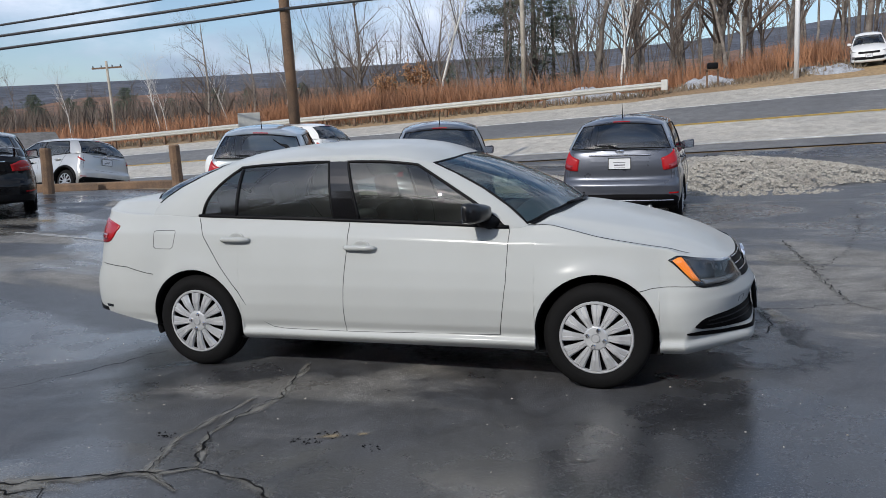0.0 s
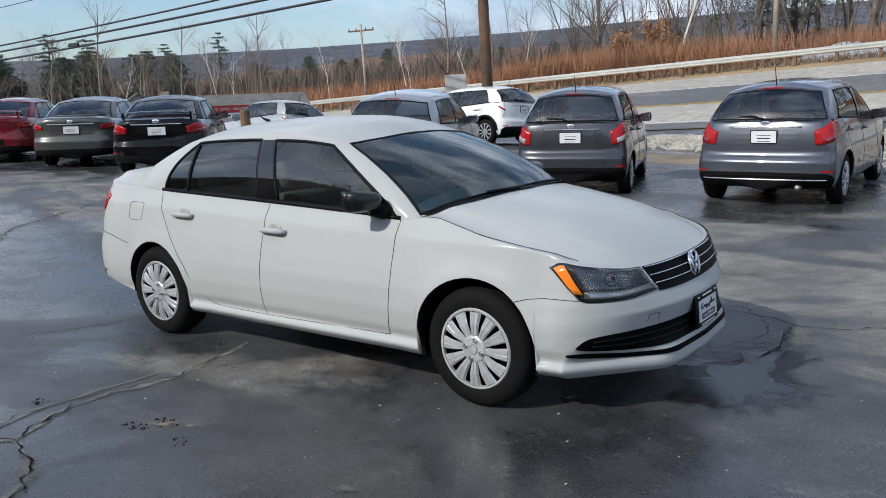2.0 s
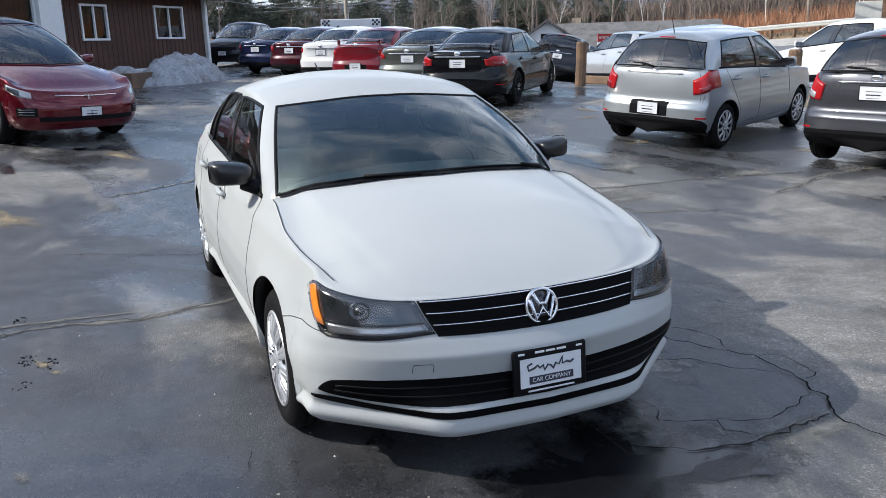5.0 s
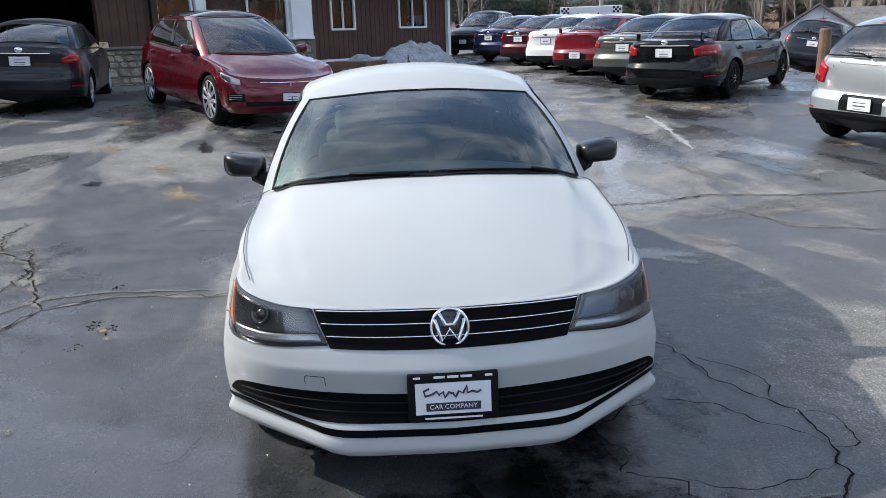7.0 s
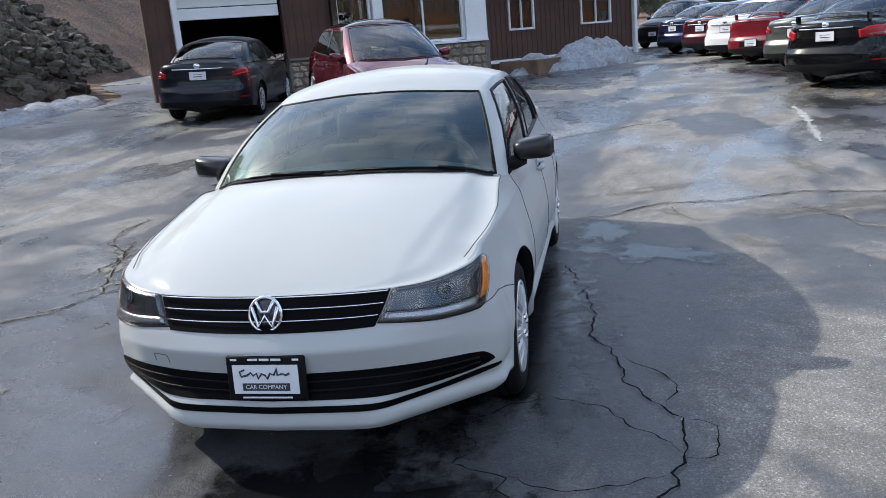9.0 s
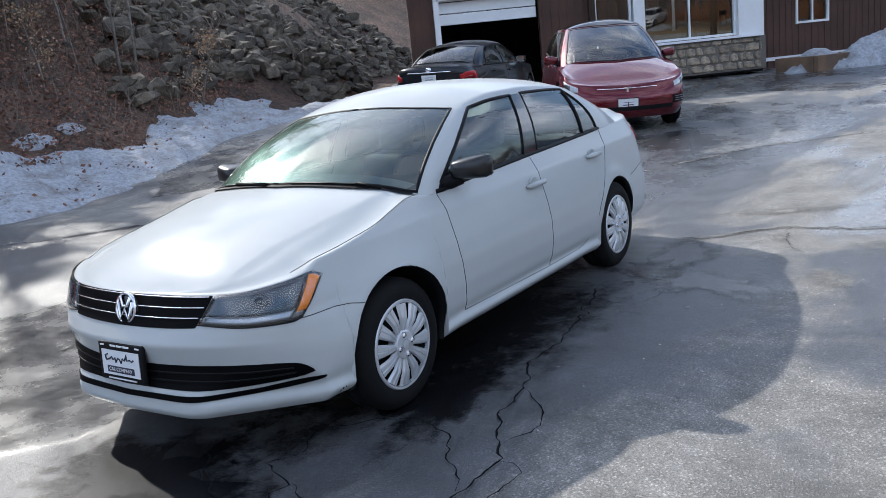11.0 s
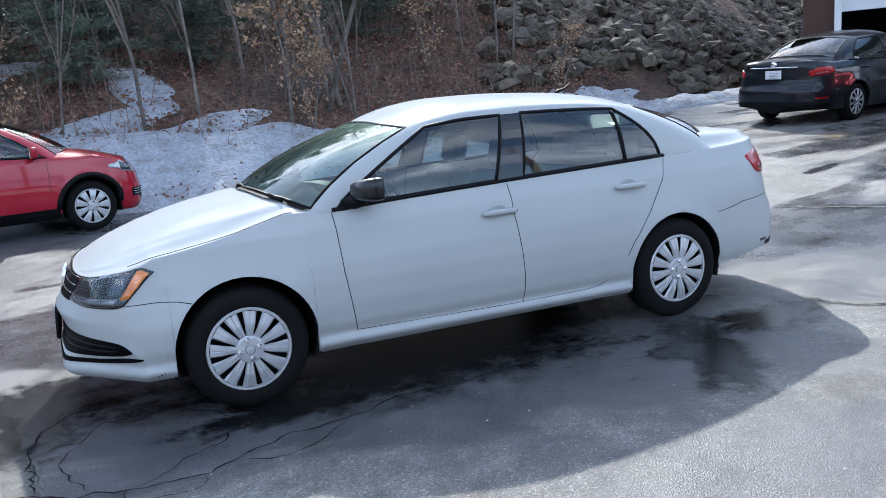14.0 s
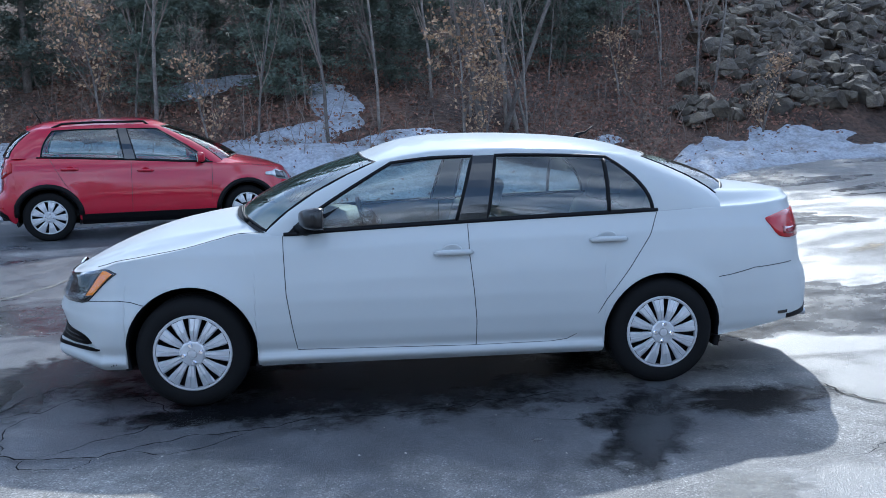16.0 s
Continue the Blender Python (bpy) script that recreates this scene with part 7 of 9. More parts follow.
parked("silver crossover parked by the road beyond the posts", H_(1.0, 1.0, 0.98, 0.31), PAINTS["silver"], (-14.75, 12.1, 172), (0.50, 0.99, 0.84, 0.96), cladding=True, plate_z=0.86)
parked("pearl white crossover parked by the road beyond the posts", H_(1.09, 1.05, 0.99, 0.32), PAINTS["white"], (-9.25, 14.35, 172), (0.50, 0.99, 0.84, 0.96), cladding=True, plate_z=0.86)
parked("crimson electric crossover with a dark glass roof, facing the lot", dict(H_(1.24, 1.16, 1.09, 0.37), tyre=(0.37, 0.22, 0.285), glass_roof=True,
            ztop=[(0, 1.09), (0.6, 1.09), (1.0, 1.11), (1.3, 1.08), (1.6, 1.04), (1.8, 0.98), (1.9, 0.93), (2.0, 0.875), (2.4, 0.76), (3, 0.71)],
            zdeck=[(-2.3, 1.09), (0.8, 1.13), (1.2, 1.10), (1.6, 1.01), (2.0, 0.87), (2.25, 0.76), (2.4, 0.71)],
            xf=[(0.15, 2.36), (0.24, 2.48), (0.34, 2.52), (0.48, 2.52), (0.58, 2.49), (0.66, 2.44), (0.76, 2.36), (0.9, 2.2)]), PAINTS["crimson"], (-10.1, -2.88, 31), (0.5, 0.98, 0.82, 0.92), front=True, face="slim", rims=(10, "alloy", M_ALLOY))
parked("dark blue-grey saloon with red tail lights, nose in the garage door", S_(1.03, 1.025, 1.02), PAINTS["dark"], (-11.4, -6.42, 191), (0.38, 0.90, 0.80, 0.93), plate_z=0.84)
parked("bright red crossover hatchback with roof rails beside the snow bank", H_(1.02, 1.035, 1.03, 0.32), PAINTS["sxred"], (3.39, -7.02, 196), (0.5, 0.98, 0.80, 1.0), front=True, cladding=True, rails=True, rims=(9, "cap", M_HUBSILVER))
parked("white saloon standing on a side road beyond the guardrail", S_(0.96, 0.97, 1.02), PAINTS["white"], (9.6, 42.6, 262), front=True, group="cars beyond the road")

# ---- guardrail, posts, poles and cables ----
def guardrail():
    root = thing("guardrail", "long galvanised steel guardrail on dark posts across the road", "guardrail")
    xs_ = [-62 + 1.9 * k for k in range(33)]
    base = lambda x: Vector((x, 39.6 + 0.02 * (x + 10), land_z(x, 39.6)))
    prof = [(0.0, 0.42), (-0.05, 0.47), (-0.05, 0.52), (0.0, 0.565), (-0.05, 0.61), (-0.05, 0.66), (0.0, 0.71)]
    rows = []
    for x in arange_list(xs_[0], -0.6, 40):
        b_ = base(x)
        rows.append([Vector((b_.x, b_.y - 0.12 + dy, b_.z + dz)) for dy, dz in prof])
    ob = put("rail", mesh_from("rail", *grid_mesh(rows)), M_GALV, root)
    sol = ob.modifiers.new("thickness", "SOLIDIFY")
    sol.thickness = 0.02
    me = None
    for x in xs_:
        b_ = base(x)
        if me is None:
            me = mesh_from("post", *boxv(0, 0, 0.1, 0.14, 0.16, 1.2))
            me.materials.append(M_WOODPOLE)
        put("post", me, None, root).location = b_
    b_ = base(-0.6)
    box("end_block", (b_.x + 0.1, b_.y - 0.08, b_.z + 0.55), (0.35, 0.25, 0.55), M_GALV, root, bevel=0.03)


guardrail()


def bollard(x, y, h_, lean):
    v, f = tube([(0, 0, -0.2), (0.01, 0, h_ * 0.5), (0.0, 0.01, h_ - 0.03), (0, 0.01, h_)], [0.125, 0.122, 0.118, 0.10], 10)
    ob = tagged(put("bollard", mesh_from("bollard", v, f), M_WOODPOLE), "short brown wooden post at the edge of the lot", "post", "posts along the lot")
    ob.matrix_world = pose(x, y, land_z(x, y), lean, 0, 20 * x)


for x, y, h_, ln in ((-6.3, 9.7, 1.05, 1), (-9.6, 10.3, 1.0, -1), (-12.0, 8.95, 1.0, 2)):
    bollard(x, y, h_, ln)


def utility_pole(x, y, h_, r, mat, label, arm=None, lean=0.0, lamp=False):
    root = thing("utility_pole", label, "pole", m=pose(x, y, land_z(x, y) - 0.3, 0, lean, 0))
    put("pole", mesh_from("pole", *tube([(0, 0, 0), (0.02, 0, h_ * 0.5), (0, 0, h_)], [r, r * 0.9, r * 0.75], 12), True), mat, root)
    if arm:
        rot = Matrix.Rotation(radians(arm), 3, "Z")
        box("crossarm", (0, 0, h_ - 0.5), (2.2, 0.1, 0.12), M_WOODPOLE, root, rot=rot)
        for k in (-1.0, -0.4, 0.4, 1.0):
            p = rot @ Vector((k, 0, 0))
            put("insulator", mesh_from("insulator", *tube([(p.x, p.y, h_ - 0.44), (p.x, p.y, h_ - 0.28)], [0.05, 0.03], 8)), M_GLOSSBLK, root)
    if lamp:
        box("lamp_head", (0.5, 0, h_ - 0.4), (0.8, 0.22, 0.16), M_GALV, root, bevel=0.04)
    return root


utility_pole(-9.35, 15.6, 11.0, 0.165, M_WOODPOLE, "brown wooden utility pole by the road", lean=-1.5)
utility_pole(-8.8, 43.2, 10.5, 0.15, M_GREYPOLE, "pale grey wooden utility pole beyond the guardrail")
utility_pole(5.9, 39.8, 9.5, 0.13, M_WHITE, "white painted pole on the grass bank")
utility_pole(-41.5, 46.5, 6.6, 0.12, M_GREYPOLE, "grey utility pole with a crossarm in the brush", arm=25, lean=-2)
utility_pole(-48.1, 13.85, 8.5, 0.15, M_GREYPOLE, "grey pole with a flood lamp near the dealer sign", lamp=True)


def cable(a, b_, sag, r, label="black overhead cable strung between utility poles"):
    a, b_ = Vector(a), Vector(b_)
    pts = [a.lerp(b_, t) - Vector((0, 0, sag * 4 * t * (1 - t))) for t in arange_list(0, 1, 24)]
    tagged(put("overhead_cable", mesh_from("overhead_cable", *tube(pts, r * 1.3, 5), True), M_CABLE), label, "cable", "overhead cables")


P1, P4, PR = (-9.35, 15.45), (-48.1, 13.85), (30.0, 17.0)
for zl, zr_, r, sg in ((5.05, 4.0, 0.035, 0.15), (5.45, 4.35, 0.035, 0.15), (5.85, 4.6, 0.028, 0.2), (7.6, 6.4, 0.012, 0.4), (8.9, 7.4, 0.012, 0.5)):
    cable((*P1, zl), (*P4, zr_), sg, r)
for zl, zr_, r in ((5.05, 6.8, 0.035), (5.6, 7.3, 0.03), (6.4, 8.2, 0.02)):
    cable((*P1, zl), (*PR, zr_), 0.3, r)
cable((*P4, 4.2), (-25.9, 2.6, 3.3), 0.3, 0.015)
cable((*P4, 5.0), (-100, 14, 6.5), 0.4, 0.02)
cable((*P4, 4.4), (-100, 14.4, 6.0), 0.4, 0.02)
box_ = box("splice_box", (-28.5, 14.33, 4.42), (0.7, 0.12, 0.16), M_CABLE, None, bevel=0.03)
tagged(box_, "small black splice case on a cable", "cable box")


# ---- dealer sign, far buildings ----
def dealer_sign():
    x, y = -26.0, 7.6
    z = land_z(x, y)
    root = thing("dealer_sign", "white roadside sign board with a script word and chequered ends", "sign", m=pose(x, y, z, 0, 0, 72))
    zc = 2.12 - z
    box("board", (0, 0, zc), (2.25, 0.14, 0.85), M_WHITE, root, bevel=0.02)
    for sx in (-0.95, 0.95):
        box("leg", (sx, 0, zc / 2 - 0.4), (0.12, 0.12, zc), M_GALV, root)
    for sd in (-1, 1):
        for i in range(4):
            for j in range(3):
                if (i + j) % 2 == 0:
                    put("chequer", mesh_from("chequer", *boxv(sd * (0.94 + 0.075 * (i - 1.5)), -0.085, zc + 0.36 - 0.075 * j, 0.075, 0.01, 0.075)), M_INK, root)
    put("script_bar", mesh_from("script_bar", *tube([(-0.45, -0.08, zc + 0.18), (-0.58, -0.08, zc + 0.12), (-0.60, -0.08, zc - 0.06), (-0.42, -0.08, zc - 0.04), (-0.38, -0.08, zc + 0.06), (-0.30, -0.08, zc - 0.05), (-0.18, -0.08, zc + 0.06), (-0.16, -0.08, zc - 0.18), (-0.05, -0.08, zc + 0.06), (0.06, -0.08, zc - 0.18), (0.14, -0.08, zc + 0.06), (0.28, -0.08, zc + 0.2), (0.26, -0.08, zc - 0.05), (0.40, -0.08, zc + 0.04), (0.44, -0.08, zc - 0.04), (0.60, -0.08, zc + 0.02)], 0.026, 5)), M_INK, root)


dealer_sign()


def shed(x, y, heading, L, W, wall_h, roof_h, wall_mat, roof_mat, label, z=None, gable_win=True):
    root = thing("house", label, "house", m=pose(x, y, land_z(x, y) if z is None else z, 0, 0, heading))
    bm = bmesh.new()
    bm_box(bm, 0, 0, wall_h / 2, L, W, wall_h)
    part("wall", bm, wall_mat, root)
    for sx in (-1, 1):
        vs = [(sx * L / 2, -W / 2, wall_h), (sx * L / 2, W / 2, wall_h), (sx * L / 2, 0, wall_h + roof_h), (sx * (L / 2 - 0.1), -W / 2, wall_h), (sx * (L / 2 - 0.1), W / 2, wall_h), (sx * (L / 2 - 0.1), 0, wall_h + roof_h)]
        put("gable", mesh_from("gable", vs, [(0, 1, 2), (5, 4, 3), (0, 3, 4, 1), (1, 4, 5, 2), (2, 5, 3, 0)]), wall_mat, root)
        if gable_win:
            w = box("window", (sx * (L / 2 + 0.02), 0, wall_h + roof_h * 0.30), (0.06, 0.9, 0.7), M_WHITE, root)
            box("pane", (sx * (L / 2 + 0.045), 0, wall_h + roof_h * 0.30), (0.03, 0.7, 0.5), M_GLOSSBLK, w)
    for sd in (-1, 1):
        n = Vector((0, roof_h, W / 2)).normalized()
        o = 0.35
        vs = []
        for dz in (0.03, 0.15):
            for xx in (-L / 2 - 0.3, L / 2 + 0.3):
                vs += [(xx, 0, wall_h + roof_h + dz), (xx, sd * (W / 2 + o), wall_h - o * roof_h / (W / 2) + dz)]
        put("roof", mesh_from("roof", vs, [(0, 1, 3, 2), (4, 6, 7, 5), (0, 4, 5, 1), (2, 3, 7, 6), (1, 5, 7, 3), (0, 2, 6, 4)]), roof_mat, root)
    return root


h1 = shed(-34.5, 26.2, 56, 9, 7, 0.8, 1.5, M_WHITE, M_ROOFG, "low house with a grey shingle roof below the road", z=0.0, gable_win=False)
box("chimney", (-3.0, 0.5, 2.4), (0.5, 0.5, 0.7), M_STONE, h1)
shed(-35.5, 21.5, 150, 3.5, 3.6, 1.3, 1.2, M_WHITE, M_ROOFG, "small white gabled house with a grey roof", z=0.0)


def banner():
    root = thing("roofing_sign", "red and white contractor banner on posts", "sign", m=pose(-27.2, 20.7, -0.05, 0, 0, 88))
    box("board", (0, 0, 1.66), (2.7, 0.05, 0.34), M_REDINK, root)
    box("lower_board", (0, 0, 1.36), (2.7, 0.05, 0.24), M_WHITE, root)
    for sx in (-1.25, 1.25):
        box("leg", (sx, 0.05, 0.7), (0.08, 0.08, 2.2), M_WHITE, root)
    cu = bpy.data.curves.new("banner_words", "FONT")
    cu.body, cu.size, cu.align_x, cu.align_y, cu.extrude = "ROOFING - SIDING - INSULATION", 0.17, "CENTER", "CENTER", 0.003
    cu.materials.append(M_PLATE)
    w = new("banner_words", cu)
    w.parent = root
    w.matrix_local = pose(0, -0.032, 1.66, 90, 0, 0)
    box("address_bar", (0, -0.03, 1.36), (2.2, 0.01, 0.08), M_INK, root)


banner()
gs = thing("road_sign", "back of a grey road sign on a post", "sign", m=pose(-13.2, 19.4, 0, 0, 0, 30))
box("panel", (0, 0, 1.95), (0.75, 0.03, 0.95), M_GALV, gs, bevel=0.01)
box("leg", (0, 0.04, 0.9), (0.07, 0.07, 2.6), M_GALV, gs)


mb = thing("mailbox", "dark mailbox on two wooden legs beside the road", "mailbox", m=pose(1.9, 40.5, land_z(1.9, 40.5), 0, 0, 12))
put("box", rounded_box_mesh("box", 0.55, 0.34, 0.34, 0.08), M_BLACKPL, mb).location = (0, 0, 1.05)
box("shelf", (0, 0, 0.86), (0.75, 0.3, 0.05), M_WOODPOLE, mb, bevel=0.01)
for sx in (-0.28, 0.28):
    box("leg", (sx, 0, 0.40), (0.09, 0.09, 0.92), M_WOODPOLE, mb, bevel=0.01)


# ---- dealership building ----
JA = Vector((-13.9, -8.8, 0))
WD = Vector((-0.639, 0.770, 0)).normalized()          # along the garage wall
WN = Vector((0.770, 0.639, 0)).normalized()           # out of it
WALL_ANGLE = math.degrees(math.atan2(WD.y, WD.x))


def wall_frame(origin, angle):
    return pose(origin.x, origin.y, 0, 0, 0, angle)


def windowed(parent, u0, u1, z0, z1, name="window", depth=0.08, mull=0, label=""):
    """A framed window in a wall whose outside is at y = 0 looking to -y."""
    # sheet behind the pane, painted as the shade of the room
    w = box(name, ((u0 + u1) / 2, 0.10, (z0 + z1) / 2), (u1 - u0 - 0.02, 0.02, z1 - z0 - 0.02), M_ROOM_SHADE, parent, label)
    fr = 0.06
    box("window_frame", ((u0 + u1) / 2, -0.01, z1 - fr / 2), (u1 - u0, depth, fr), M_WHITE, w)
    box("window_frame", ((u0 + u1) / 2, -0.01, z0 + fr / 2), (u1 - u0, depth, fr), M_WHITE, w)
    box("window_frame", (u0 + fr / 2, -0.01, (z0 + z1) / 2), (fr, depth, z1 - z0 - 2 * fr), M_WHITE, w)
    box("window_frame", (u1 - fr / 2, -0.01, (z0 + z1) / 2), (fr, depth, z1 - z0 - 2 * fr), M_WHITE, w)
    for k in range(mull):
        u = lerp(u0, u1, (k + 1) / (mull + 1))
        box("mullion", (u, -0.01, (z0 + z1) / 2), (0.04, depth * 0.8, z1 - z0 - 2 * fr), M_WHITE, w)
    box("pane", ((u0 + u1) / 2, 0.03, (z0 + z1) / 2), (u1 - u0 - 2 * fr, 0.008, z1 - z0 - 2 * fr), M_SHOPGLASS, w)
    return w


def wall_panel(name, parent, u0, u1, z0, z1, th=0.2, mat=None, boards=True):
    ob = box(name, ((u0 + u1) / 2, th / 2, (z0 + z1) / 2), (u1 - u0, th, z1 - z0), mat or M_SIDING, parent)
    if boards and u1 - u0 > 0.3:
        n = int((u1 - u0) / 0.2)
        me = mesh_from("batten", *boxv(0, -0.006, (z0 + z1) / 2, 0.03, 0.014, z1 - z0))
        me.materials.append(M_SIDING)
        for k in range(n):
            put("batten", me, None, ob).location = (u0 + (k + 0.5) * (u1 - u0) / n, 0, 0)
    return ob


STONES = []
for k in range(10):
    bm_ = bmesh.new()
    bmesh.ops.create_icosphere(bm_, subdivisions=1, radius=0.5)
    for v_ in bm_.verts:
        v_.co = Vector((cpow(v_.co.x * 2, 0.7) / 2, cpow(v_.co.y * 2, 0.8) / 2, cpow(v_.co.z * 2, 0.7) / 2)) * (1 + 0.22 * noise.noise(v_.co * 2.2 + Vector((k * 7.1, 0, 0))))
    me_ = bpy.data.meshes.new("stone")
    bm_.to_mesh(me_)
    bm_.free()
    me_.materials.append(M_STONE)
    STONES.append(me_)


def stone_face(parent, u0, u1, z0, z1, rnd, y=0.0):
    """Field stones set in mortar on the outside of a low wall."""
    z = z0
    while z < z1 - 0.04:
        hh = rnd.uniform(0.13, 0.24)
        hh = min(hh, z1 - z)
        u = u0
        while u < u1 - 0.03:
            ww = min(rnd.uniform(0.16, 0.42), u1 - u)
            ob = put("stone", STONES[rnd.randrange(10)], None, parent)
            ob.location, ob.scale = (u + ww / 2, y, z + hh / 2), (ww * 1.02, 0.16, hh * 1.04)
            u += ww
        z += hh


def dealership():
    rnd = random.Random(5)
    root = thing("dealership_building", "brown-sided single-storey dealership with a garage and stone base", "building", m=wall_frame(JA, WALL_ANGLE))
    # u runs along the garage wall from its left jamb, y = 0 is the outside, looking to -y
    # (the wall's own frame: x along WD, and -y points out to the lot)
    zb, zt = 0.3, 4.6
    # left pier, head over the door, right pier
    wall_panel("wall", root, -0.78, -0.12, zb, zt)
    box("side_wall", (0.28, 3.35, 2.4), (0.18, 6.5, 4.4), M_SIDING, root, rot=Matrix.Rotation(radians(-17), 3, "Z"))
    wall_panel("wall", root, 2.62, 3.9, zb + 0.55, zt)
    wall_panel("wall", root, -0.12, 2.62, 3.45, zt)
    box("door_trim", (-0.06, -0.02, 2.1), (0.14, 0.26, 3.6), M_WHITE, root)
    box("door_head", (1.25, -0.02, 3.40), (2.75, 0.26, 0.14), M_WHITE, root)
    # raised sectional door, half down
    for k in range(5):
        box("door_panel", (1.25, 0.12, 3.02 + 0.29 * k - 0.15), (2.62, 0.05, 0.27), M_WHITE, root, bevel=0.012)
    box("garage_lamp", (0.9, 1.6, 3.15), (1.2, 0.1, 0.06), M_WHITE, root)
    # garage inside, its lack of light put into the surface colour
    box("garage_floor", (2.85, 3.2, 0.55), (3.1, 6.2, 0.1), M_ROOM_SHADE, root)
    box("garage_back", (2.85, 6.3, 2.4), (3.2, 0.12, 4.2), M_ROOM_SHADE, root)
    box("garage_side", (0.44, 3.35, 2.4), (0.10, 6.4, 4.2), M_ROOM_SHADE, root, rot=Matrix.Rotation(radians(-17), 3, "Z"))
    box("garage_side", (4.4, 3.2, 2.4), (0.12, 6.2, 4.2), M_ROOM_SHADE, root)
    box("garage_ceiling", (2.85, 3.2, 4.5), (3.1, 6.3, 0.1), M_ROOM_SHADE, root)
    # stone base right of the garage
    base = box("stone_base", (3.25, 0.0, 1.1), (1.28, 0.22, 0.95), M_MORTAR, root)
    stone_face(base, 2.64, 3.9, 0.70, 1.52, rnd, -0.10)
    box("ledge", (3.25, -0.04, 1.60), (1.3, 0.30, 0.06), M_MORTAR, root)
    # shop front: door, two large panes, white piers, stone below
    box("shop_pier", (3.98, -0.03, 2.7), (0.16, 0.26, 3.9), M_GLOSSBLK, root)
    windowed(root, 4.06, 5.05, 0.85, 3.9, "shop_door", mull=0)
    box("shop_pier", (5.2, -0.03, 2.7), (0.24, 0.26, 3.9), M_WHITE, root)
    base = box("stone_base", (6.9, -0.05, 1.25), (3.2, 0.30, 0.86), M_MORTAR, root)
    stone_face(base, 5.32, 8.5, 0.85, 1.66, rnd, -0.19)
    box("ledge", (6.9, -0.10, 1.71), (3.3, 0.40, 0.06), M_WHITE, root)
    windowed(root, 5.36, 7.9, 1.76, 3.9, "shop_window", mull=1)
    box("shop_pier", (8.2, -0.05, 2.9), (0.6, 0.30, 2.4), M_WHITE, root)
    wall_panel("wall", root, 3.9, 8.5, 3.9, zt, boards=False, mat=M_WHITE)
    # return of the bay
    box("bay_return", (8.58, 0.62, 2.9), (0.16, 1.4, 2.4), M_WHITE, root)
    rb = box("stone_return", (8.58, 0.55, 1.25), (0.22, 1.3, 0.86), M_MORTAR, root)
    # inside the shop, floor and back painted near black as an unlit room
    box("shop_back", (6.2, 3.0, 2.4), (4.9, 0.1, 3.6), M_ROOM_SHADE, root)
    box("shop_floor", (6.2, 1.5, 0.8), (4.9, 3.0, 0.1), M_ROOM_SHADE, root)
    box("counter", (6.6, 1.4, 1.4), (1.6, 0.5, 1.0), M_SEATL, root, bevel=0.02)
    # roof over the garage and shop
    box("roof", (3.6, 3.0, 4.75), (10.6, 7.6, 0.25), M_ROOF, root)
    return root


dealer = dealership()


def wing():
    """The long low wing behind the bay."""
    a = JA + WD * 8.55 + WN * (-1.15)
    b_ = Vector((-26.1, 2.27, 0))
    ang = math.degrees(math.atan2(b_.y - a.y, b_.x - a.x))
    L = (b_ - a).length
    root = thing("office_wing", "long low brown office wing with small white-framed windows", "building", m=wall_frame(a, ang))
    zb, zt = 0.6, 3.3
    wins = [(1.85, 2.95, 1.92, 2.95), (5.1, 6.6, 1.95, 3.0)]
    u = 0.0
    for u0, u1, z0, z1 in wins:
        wall_panel("wall", root, u, u0, zb, zt)
        wall_panel("wall", root, u0, u1, zb, z0)
        wall_panel("wall", root, u0, u1, z1, zt)
        windowed(root, u0, u1, z0, z1, "window", mull=1)
        u = u1
    wall_panel("wall", root, u, L - 0.1, zb, zt)
    box("corner_trim", (L - 0.05, 0.0, (zb + zt) / 2), (0.14, 0.26, zt - zb), M_WHITE, root)
    box("side_wall", (L - 0.1, 3.6, 2.0), (0.2, 6.8, 2.9), M_SIDING, root)
    box("sill_board", (L / 2, -0.03, 1.0), (L, 0.06, 0.10), M_WHITE, root)
    vs = [(-0.4, -0.6, zt - 0.1), (L + 0.5, -0.6, zt - 0.1), (L + 0.5, 3.2, zt + 1.3), (-0.4, 3.2, zt + 1.3), (L + 0.5, 7.2, zt - 0.1), (-0.4, 7.2, zt - 0.1)]
    vs += [(x, y, z + 0.16) for x, y, z in vs]
    put("roof", mesh_from("roof", vs, [(3, 2, 1, 0), (5, 4, 2, 3), (6, 7, 8, 9), (9, 8, 10, 11), (0, 1, 7, 6), (1, 2, 8, 7), (2, 4, 10, 8), (4, 5, 11, 10), (5, 3, 9, 11), (3, 0, 6, 9)]), M_ROOF, root)
    return a, b_, ang


wing_a, wing_b, wing_ang = wing()


def planter():
    p = JA + WD * 9.3 + WN * 1.0
    root = thing("planter", "dark timber planter bed with a little snow", "planter", m=pose(p.x, p.y, land_z(p.x, p.y) - 0.03, 0, 0, WALL_ANGLE + 20))
    for c, s_ in (((0.9, -0.55, 0.2), (2.4, 0.14, 0.42)), ((0.9, 0.65, 0.2), (2.4, 0.14, 0.42)), ((-0.25, 0.05, 0.2), (0.14, 1.06, 0.42)), ((2.03, 0.05, 0.2), (0.14, 1.06, 0.42))):
        box("timber", c, s_, M_WOODPOLE, root, bevel=0.015)
    box("soil", (0.9, 0.05, 0.14), (2.1, 1.05, 0.22), M_LITTER, root)


planter()


